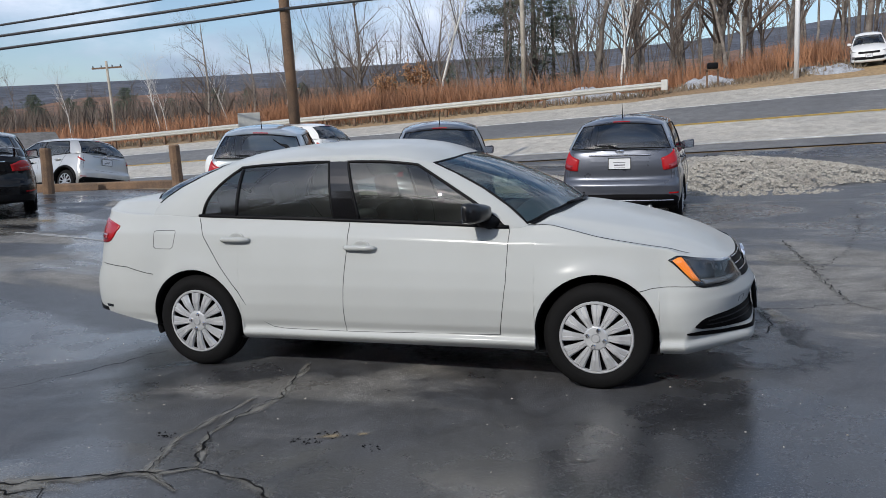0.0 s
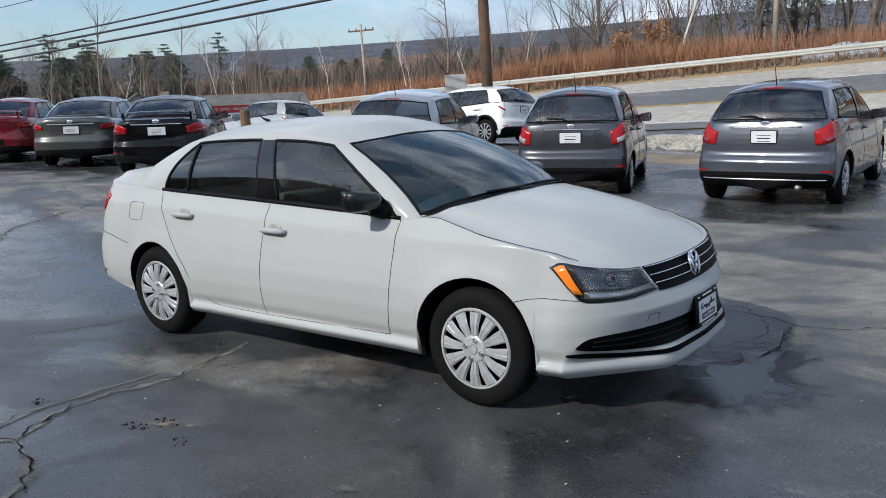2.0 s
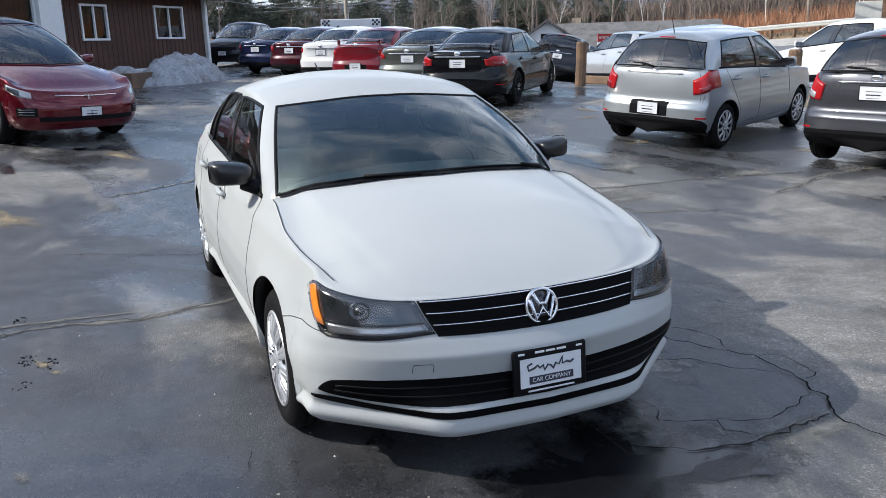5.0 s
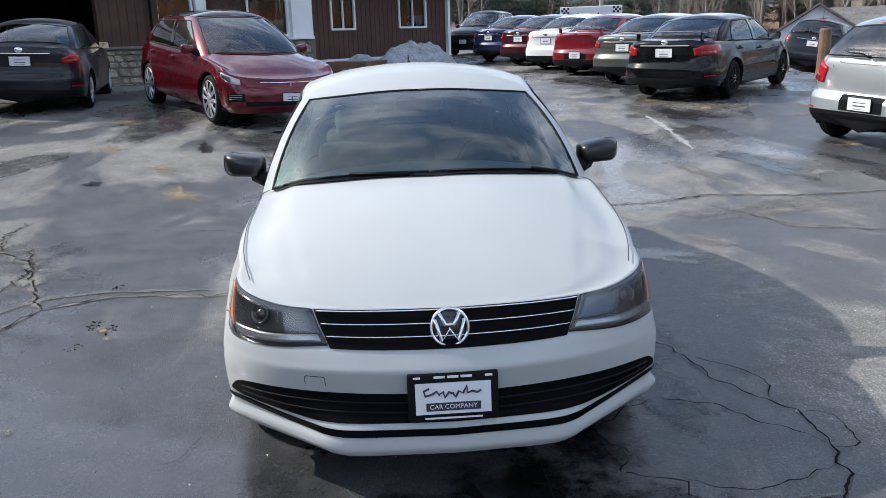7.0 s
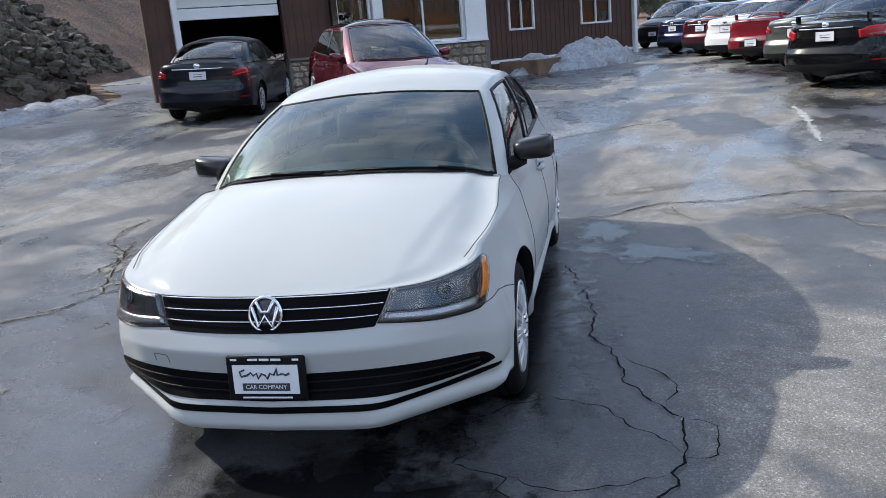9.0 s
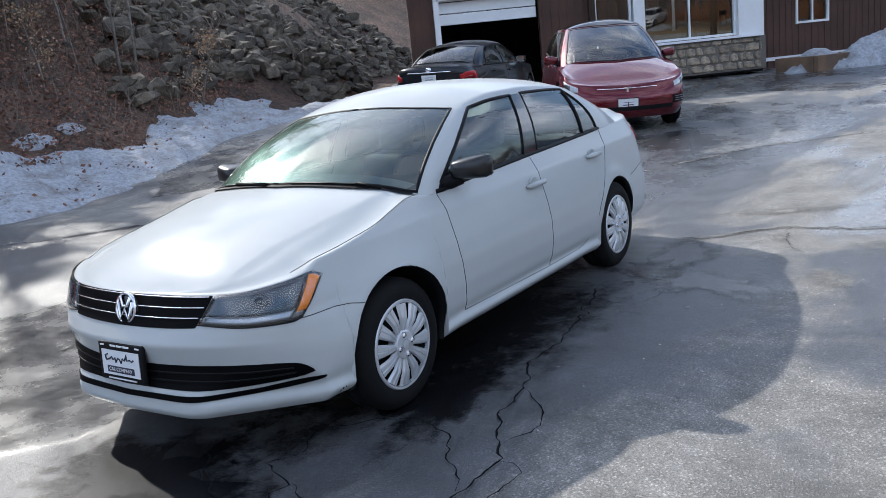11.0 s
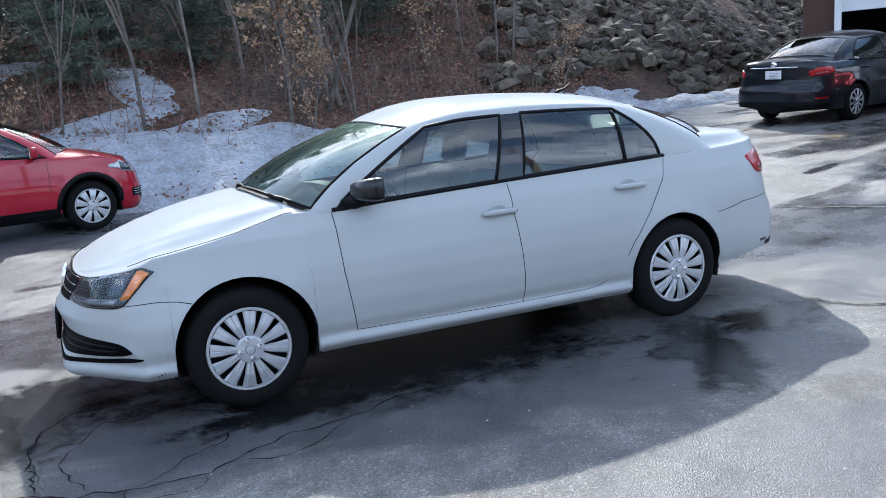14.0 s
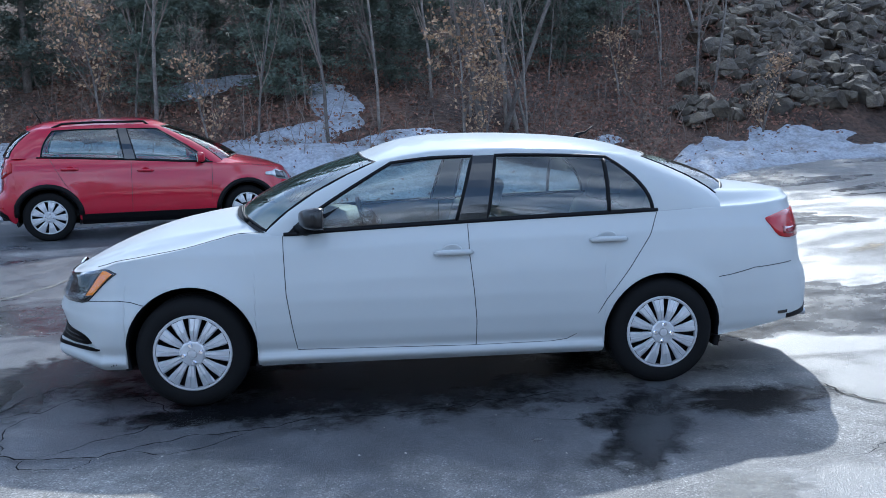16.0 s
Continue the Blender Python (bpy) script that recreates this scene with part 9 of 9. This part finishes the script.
far_wood("far_woods", "grey bare woods across the valley", FARTREE, [(rt_.uniform(-150, -25), rt_.uniform(78, 130), rt_.uniform(0.35, 0.55)) for _ in range(62)], rt_)
far_wood("far_pines", "dark pines across the valley", FARPINE, [(rt_.uniform(-120, -30), rt_.uniform(72, 120), rt_.uniform(0.28, 0.45)) for _ in range(20)], rt_)
far_wood("saplings", "thicket of thin bare saplings beyond the road", THIN, [(rt_.uniform(-27, 24), rt_.uniform(43.5, 58), rt_.uniform(0.7, 1.15)) for _ in range(150)], rt_)
far_wood("far_woods", "bare grey-brown woods on the far side of the field", FARTREE, [(rt_.uniform(-110, -55), rt_.uniform(4, 62), rt_.uniform(0.45, 0.72)) for _ in range(110)], rt_)
far_wood("saplings", "thin bare saplings above the rocks", THIN, [(rt_.uniform(-30, -8), rt_.uniform(-32, -22), rt_.uniform(0.5, 0.7)) for _ in range(40)], rt_)
plant(LEAFY, [(-1.75, -10.75, 1.05), (-8.5, -11.9, 0.8), (3.1, -10.6, 0.8), (-2.1, -10.5, 0.7), (-5.8, -13.5, 0.8), (5.4, -11.8, 0.9), (7.2, -11.2, 0.8)], rt_)
plant(HEMLOCK, [(x, slope_edge(x) - d, s_) for x, d, s_ in ((-1.5, 7.5, 0.7), (1.2, 6.5, 0.6), (3.5, 5.6, 0.65), (5.5, 6.5, 0.7), (-4.0, 8.5, 0.7), (0.0, 10, 0.7), (7.5, 5.0, 0.65), (9.5, 6.5, 0.7), (-6.0, 11, 0.7), (3.0, 11, 0.75), (11.5, 5.5, 0.7), (-2.5, 13, 0.75), (6.5, 12, 0.75), (1.8, 4.6, 0.55), (4.6, 4.2, 0.5), (-0.4, 5.4, 0.5), (8.8, 4.0, 0.55), (2.6, 8.4, 0.7), (6.0, 9.2, 0.7), (-3.4, 6.4, 0.5), (10.5, 9.5, 0.7), (12.8, 8.0, 0.7), (-5.0, 6.2, 0.55), (-5.8, 8.0, 0.6), (-6.6, 7.0, 0.5), (-4.6, 10.5, 0.7), (-7.2, 9.5, 0.6))], rt_)
far_wood("far_woods", "bare woods high on the slope", FARTREE, [(rt_.uniform(-30, 18), rt_.uniform(-48, -28), rt_.uniform(0.3, 0.5)) for _ in range(28)], rt_)
far_wood("far_pines", "dark pines high on the slope", FARPINE, [(rt_.uniform(-25, 22), rt_.uniform(-50, -27), rt_.uniform(0.3, 0.5)) for _ in range(22)], rt_)
far_wood("far_pines", "band of dark green pines beyond the field", FARPINE, [(rt_.gauss(-98, 4), cy_ + rt_.gauss(0, 3.2), rt_.uniform(0.45, 0.74)) for cy_ in (3, 9, 17, 24, 33, 43, 52, 60) for _ in range(8)], rt_)

# tall bare trees above the rocks, whose shadows streak the drive
for k in range(18):
    x = rt_.uniform(-24, -3)
    y = rt_.uniform(-31, -23)
    sc = rt_.uniform(0.6, 0.85)
    c = copy_thing(PROTO[k % 5], Matrix.Identity(4))
    c.matrix_world = Matrix.LocRotScale((x, y, land_z(x, y) - 0.1), Euler((0, 0, rt_.uniform(0, 6.3))), (sc, sc, sc))
    tagged(c, "tall bare tree standing above the rock slope", "tree", "bare trees")


def brush(name, n, region, h0, h1, mat, label, seed, w=0.012, fan=0.28, category="brush"):
    """Standing dead stems, past counting."""
    rnd = random.Random(seed)
    vs, fs = [], []
    for _ in range(n):
        x, y = region(rnd)
        z = land_z(x, y) - 0.08
        h_ = rnd.uniform(h0, h1)
        d = Vector((rnd.gauss(0, fan), rnd.gauss(0, fan), 1)).normalized()
        a = rnd.uniform(0, 6.3)
        sd = Vector((math.cos(a), math.sin(a), 0)) * w * rnd.uniform(0.7, 1.5)
        p = Vector((x, y, z))
        q = p + d * h_ * 0.55
        e = q + (d + Vector((rnd.gauss(0, 0.25), rnd.gauss(0, 0.25), 0))).normalized() * h_ * 0.45
        o = len(vs)
        vs += [p - sd, p + sd, q + sd * 0.7, q - sd * 0.7, e]
        fs += [(o, o + 1, o + 2, o + 3), (o + 3, o + 2, o + 4)]
        for _k in range(2):
            t = rnd.uniform(0.3, 0.9)
            b0 = p.lerp(q, t)
            b1 = b0 + (d + Vector((rnd.gauss(0, 0.6), rnd.gauss(0, 0.6), 0.2))).normalized() * h_ * 0.35
            o = len(vs)
            vs += [b0 - sd * 0.5, b0 + sd * 0.5, b1]
            fs += [(o, o + 1, o + 2)]
    return tagged(put(name, mesh_from(name, vs, fs), mat), label, category, kind="stuff")


brush("red_brush", 9000, lambda r: (r.gauss(-19, 4.5), r.uniform(41.2, 47)), 1.2, 2.6, M_BRUSH, "thicket of reddish brown bare brush", 1, 0.018)
brush("red_brush", 5000, lambda r: (r.uniform(-12, 9), r.uniform(43.5, 50)), 0.8, 2.0, M_BRUSH, "thicket of reddish brown bare brush", 2, 0.018)
brush("red_brush", 8000, lambda r: (r.uniform(-75, -24), r.uniform(41.5, 72)), 0.8, 2.2, M_BRUSH, "thicket of reddish brown bare brush", 3, 0.03)
brush("red_brush", 5000, lambda r: (r.uniform(-120, -36), r.uniform(60, 92)), 1.5, 4.5, M_TWIG, "band of grey-brown scrub across the valley", 7, 0.06)
brush("dead_grass", 6000, lambda r: (r.uniform(-40, 9), r.uniform(39.8, 43.5)), 0.2, 0.5, M_DIRT, "dry yellow grass on the road bank", 4, 0.02, 0.4, "grass")
brush("undergrowth", 1900, lambda r: (lambda x: (x, slope_edge(x) - r.uniform(1.2, 10)))(r.uniform(-8.5, 14)), 0.3, 1.4, M_TWIG, "tangle of thin bare undergrowth on the slope", 5, 0.006, 0.45)
brush("undergrowth", 900, lambda r: (lambda x: (x, slope_edge(x) - r.uniform(1.5, 14)))(r.uniform(-24, -8.0)), 0.3, 1.2, M_TWIG, "tangle of thin bare undergrowth among the rocks", 6, 0.006, 0.45)


def litter(n, seed):
    rnd = random.Random(seed)
    vs, fs = [], []
    for _ in range(n):
        x = rnd.uniform(-10.5, 13)
        y = slope_edge(x) - rnd.uniform(0.4, 7.5) ** 1.0
        add_leaf(vs, fs, Vector((x, y, land_z(x, y) + rnd.uniform(0.0, 0.10))), rnd.uniform(0.05, 0.11), rnd)
    return tagged(put("leaf_litter", mesh_from("leaf_litter", vs, fs), M_TANLEAF_D), "brown fallen leaves on the wooded slope", "leaves", kind="stuff")


M_TANLEAF_D = two_tone("fallen_leaves", (0.27, 0.135, 0.090), (0.13, 0.066, 0.046), 3.0, rough=0.8, bump=0.1)
litter(24000, 8)


def snow_specks(n, seed):
    rnd = random.Random(seed)
    vs, fs = [], []
    for _ in range(n):
        x = rnd.uniform(-9, 12)
        y = slope_edge(x) + rnd.uniform(-2.0, 0.6)
        z = max(land_z(x, y), land_z(x, y + 0.4)) + 0.24 + rnd.uniform(-0.16, 0.06)
        add_leaf(vs, fs, Vector((x, y, z)), rnd.uniform(0.03, 0.08), rnd)
    tagged(put("leaf_specks", mesh_from("leaf_specks", vs, fs), M_TANLEAF_D), "brown leaves and twigs blown onto the snow", "leaves", kind="stuff")


snow_specks(900, 18)


# ---- cracks, patches and stains on the asphalt ----
def ribbon(pts, w0, jitter, seed, lift, step=0.06):
    rnd = random.Random(seed)
    P = [Vector((x, y, 0)) for x, y in pts]
    out = []
    for a, b_ in zip(P, P[1:]):
        n = max(1, int((b_ - a).length / step))
        for k in range(n):
            out.append(a.lerp(b_, k / n))
    out.append(P[-1])
    L, C, R = [], [], []
    for i, p in enumerate(out):
        d = (out[min(i + 1, len(out) - 1)] - out[max(i - 1, 0)]).normalized()
        s_ = Vector((-d.y, d.x, 0))
        p = p + s_ * (jitter * (noise.noise((i * 0.35, seed, 0)) * 1.6 + rnd.uniform(-0.35, 0.35)))
        w = w0 * (0.35 + rnd.random()) * min(1, 0.3 + 0.25 * min(i, len(out) - 1 - i))
        for lst, q in ((L, p + s_ * w), (C, p.copy()), (R, p - s_ * w)):
            q.z = land_z(q.x, q.y) + lift
            lst.append(q)
    return grid_mesh([L, C, R])


def fade_on(me, values):
    a = me.attributes.new("fade", "FLOAT", "POINT")
    a.data.foreach_set("value", values)
    return me


def crack(pts, w=0.008, jitter=0.035, seed=1, edge=0.0):
    ob = put("crack", mesh_from("crack", *ribbon(pts, w * 0.55, jitter * 1.1, seed, 0.009, 0.035)), M_CRACK)
    tagged(ob, "jagged open crack in the asphalt", "crack", kind="structure")
    if edge:
        g = ribbon(pts, edge * 1.6, jitter * 0.8, seed, 0.005, 0.12)
        k = len(g[0]) // 3
        tagged(put("crack_edge", fade_on(mesh_from("crack_edge", *g), [0.0] * k + [0.8] * k + [0.0] * k), M_SEAL), "pale worn edge along a crack", "crack", kind="structure")

crack([(-1.9, -3.1), (-1.04, -2.74), (-0.71, -2.59), (-0.38, -2.44), (-0.29, -2.38)], 0.012, 0.03, 1, 0.07)
crack([(-0.29, -2.38), (-0.42, -2.17), (-0.5, -1.96)], 0.012, 0.03, 2, 0.06)
crack([(-0.5, -1.96), (-0.5, -1.72), (-0.44, -1.4), (-0.60, -0.7)], 0.006, 0.03, 3, 0.05)
crack([(-0.29, -2.38), (-0.02, -2.45), (0.14, -2.53), (0.6, -3.0)], 0.010, 0.03, 4, 0.05)
crack([(-2.4, -2.3), (-2.33, -1.64), (-2.12, -1.3), (-1.92, -0.85), (-1.82, -0.57)], 0.008, 0.03, 5)
crack([(-0.72, 0.94), (-0.3, 1.04), (0.25, 1.15), (0.65, 1.13), (0.95, 1.27), (1.25, 1.30), (1.43, 1.39), (1.51, 1.46), (1.69, 1.52), (1.94, 1.50), (2.1, 1.47), (2.27, 1.34), (2.43, 1.33), (2.6, 1.38), (2.94, 1.6), (3.2, 1.3), (4.5, 0.6)], 0.009, 0.03, 6)
crack([(0.95, 1.27), (1.13, 1.46), (1.29, 1.52), (1.5, 1.47)], 0.007, 0.02, 7)
crack([(1.88, 0.70), (1.69, 0.61), (1.56, 0.70), (1.47, 0.85), (1.40, 0.95), (1.48, 1.16), (1.79, 1.42), (1.90, 1.48)], 0.006, 0.025, 8)
crack([(2.04, 0.23), (2.05, 0.34), (2.21, 0.48), (2.29, 0.65), (2.32, 0.9), (2.27, 1.34)], 0.009, 0.025, 11)
crack([(2.31, 0.95), (2.19, 0.82), (2.11, 0.85), (2.01, 0.63), (1.88, 0.70)], 0.006, 0.02, 12)
crack([(1.63, 1.53), (1.68, 1.65), (1.92, 1.62), (1.94, 1.50)], 0.006, 0.02, 13)
crack([(2.07, 1.42), (2.14, 1.25), (2.19, 1.07), (2.11, 0.85)], 0.006, 0.02, 27)
crack([(2.25, 1.34), (2.31, 0.9)], 0.002, 0.02, 28, 0.06)
crack([(2.94, 1.6), (2.83, 2.88), (2.75, 4.28), (2.69, 4.94)], 0.010, 0.05, 9, 0.02)
crack([(2.83, 2.88), (3.3, 4.2), (3.78, 6.5), (3.9, 8.3)], 0.008, 0.06, 10)
crack([(-2.2, 0.95), (-2.23, 1.2), (-2.36, 1.35), (-2.54, 1.5), (-2.69, 1.74), (-2.66, 2.2), (-2.9, 2.96), (-2.65, 3.65), (-2.61, 4.6), (-2.3, 6.0)], 0.012, 0.04, 15, 0.04)
crack([(-2.69, 1.74), (-2.11, 1.83), (-1.8, 2.0)], 0.005, 0.03, 16)
crack([(-2.4, 2.75), (-1.52, 3.1), (-1.18, 3.7)], 0.006, 0.04, 17, 0.05)
crack([(-0.67, -2.82), (-0.93, -2.79), (-1.39, -2.86), (-1.8, -3.3), (-2.32, -3.48), (-2.9, -3.5)], 0.012, 0.05, 18, 0.04)
crack([(-0.23, -2.62), (-0.49, -2.49), (-0.62, -2.06), (-0.59, -1.4)], 0.004, 0.03, 19, 0.04)
crack([(-1.5, 4.7), (-2.1, 6.1), (-2.23, 7.76)], 0.010, 0.05, 20, 0.09)
crack([(1.3, -3.05), (0.93, -2.99), (0.6, -2.98), (-0.2, -3.2)], 0.012, 0.03, 21)
crack([(1.73, -1.12), (1.65, -1.05), (1.51, -1.02)], 0.004, 0.02, 22)
crack([(-0.35, 1.29), (-0.83, 1.45), (-0.77, 1.68)], 0.003, 0.02, 23)
crack([(-4.5, -1.5), (-5.2, -0.3), (-6.5, 0.6), (-7.4, 2.2)], 0.008, 0.07, 24, 0.03)
crack([(3.0, -3.6), (3.6, -2.2), (4.8, -1.6), (6.5, -1.8)], 0.008, 0.06, 25, 0.03)


def stain(cx, cy, rx, ry, mat, label, seed, name="stain", ang=0.0, lift=0.006):
    """A thin patch with a ragged outline, lying on the asphalt."""
    vs, fs, n, rings = [Vector((cx, cy, land_z(cx, cy) + lift))], [], 40, 4
    for q in range(1, rings + 1):
        for k in range(n):
            a = 2 * math.pi * k / n
            r = q / rings * (0.72 + 0.45 * noise.noise((math.cos(a) * 1.6, math.sin(a) * 1.6, seed)) + 0.22 * noise.noise((math.cos(a) * 6, math.sin(a) * 6, seed + 2)))
            x, y = rx * r * math.cos(a), ry * r * math.sin(a)
            x, y = cx + x * math.cos(ang) - y * math.sin(ang), cy + x * math.sin(ang) + y * math.cos(ang)
            vs.append(Vector((x, y, land_z(x, y) + lift)))
    for k in range(n):
        fs.append((0, 1 + k, 1 + (k + 1) % n))
        for q in range(rings - 1):
            a, b_ = 1 + q * n, 1 + (q + 1) * n
            fs.append((a + k, b_ + k, b_ + (k + 1) % n, a + (k + 1) % n))
    me = mesh_from(name, vs, fs, True)
    fade_on(me, [0.75] + [0.75 * (1 - q / rings) for q in range(1, rings + 1) for _ in range(n)])
    tagged(put(name, me, mat), label, "patch", kind="structure")


for x, y, rx, ry, sd in ((0.12, -1.87, 0.14, 0.07, 1), (0.27, -1.80, 0.08, 0.05, 2), (-3.85, -2.35, 1.0, 0.35, 3), (-5.1, -2.85, 0.7, 0.3, 4), (-8.6, -4.3, 0.8, 0.5, 5), (-6.3, -3.8, 0.7, 0.35, 6), (-12.7, 6.7, 1.2, 0.5, 7), (-8.0, 6.6, 0.8, 0.25, 8), (-7.0, -1.3, 0.9, 0.3, 9), (-3.4, 7.2, 0.9, 0.3, 10), (-6.3, 8.4, 0.8, 0.3, 31)):
    stain(x, y, rx, ry, M_SAND, "thin patch of washed sand on the asphalt", sd, "sand_patch", 0.5)
g_ = ribbon([(-7.75, 3.86), (-6.9, 3.82), (-6.0, 3.72), (-5.08, 3.60)], 0.075, 0.02, 77, 0.008, 0.12)
n_ = len(g_[0]) // 3
tagged(put("salt_streak", fade_on(mesh_from("salt_streak", *g_), [0.2] * n_ + [0.85] * n_ + [0.2] * n_), M_SALT), "white streak of dried salt on the asphalt", "patch", kind="structure")
for x, y, rx, ry, sd in ((-8.3, 5.0, 0.45, 0.55, 51), (-7.2, 6.1, 0.25, 0.45, 52), (-4.9, 5.6, 0.3, 0.5, 53), (-9.3, 4.4, 0.3, 0.35, 54)):
    stain(x, y, rx, ry, M_SAND, "thin patch of washed sand on the asphalt", sd, "sand_patch", 0.2)
for x, y, rx, ry, sd in ((-3.6, 4.4, 0.45, 0.8, 55), (-2.25, 3.0, 0.42, 1.9, 56), (-2.3, 1.75, 0.35, 0.18, 11), (-1.2, 2.25, 0.5, 0.25, 12), (2.35, 1.15, 0.25, 0.45, 13), (2.7, 3.6, 0.6, 1.0, 14), (1.35, -1.88, 0.12, 0.05, 15), (-0.42, 1.62, 0.07, 0.035, 16), (0.85, 1.96, 0.08, 0.04, 17), (-4.0, 3.2, 1.2, 0.3, 18), (3.6, 2.2, 0.9, 0.5, 19), (-0.9, -2.75, 0.5, 0.16, 20), (-2.1, 3.3, 0.45, 1.7, 32), (-2.6, 5.4, 0.4, 1.2, 33), (1.55, 2.75, 0.5, 0.35, 34), (-3.3, 1.6, 0.25, 1.1, 35)):
    stain(x, y, rx, ry, M_SEAL, "pale dry worn patch of asphalt", sd, "dry_patch", 0.3)
# first two: shade painted under the car and its nose; the rest: damp
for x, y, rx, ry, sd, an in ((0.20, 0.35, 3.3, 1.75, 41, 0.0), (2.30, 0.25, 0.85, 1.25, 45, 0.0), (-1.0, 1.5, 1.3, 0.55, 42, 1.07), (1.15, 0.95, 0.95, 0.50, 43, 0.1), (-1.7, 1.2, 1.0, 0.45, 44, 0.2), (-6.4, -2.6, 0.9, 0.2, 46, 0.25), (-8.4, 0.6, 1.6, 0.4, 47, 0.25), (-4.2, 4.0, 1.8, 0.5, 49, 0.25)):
    stain(x, y, rx, ry, M_DAMP_SHADE, "damp dark patch of asphalt", sd, "damp_patch", an, 0.004)
for x, y, rx, ry, sd in ((-4.42, -3.43, 0.28, 0.17, 21), (-7.62, -1.77, 0.30, 0.22, 22)):
    stain(x, y, rx, ry, M_DAMP_SHADE, "dark filled pothole in the asphalt", sd, "pothole", 0.2)
white_saloon()
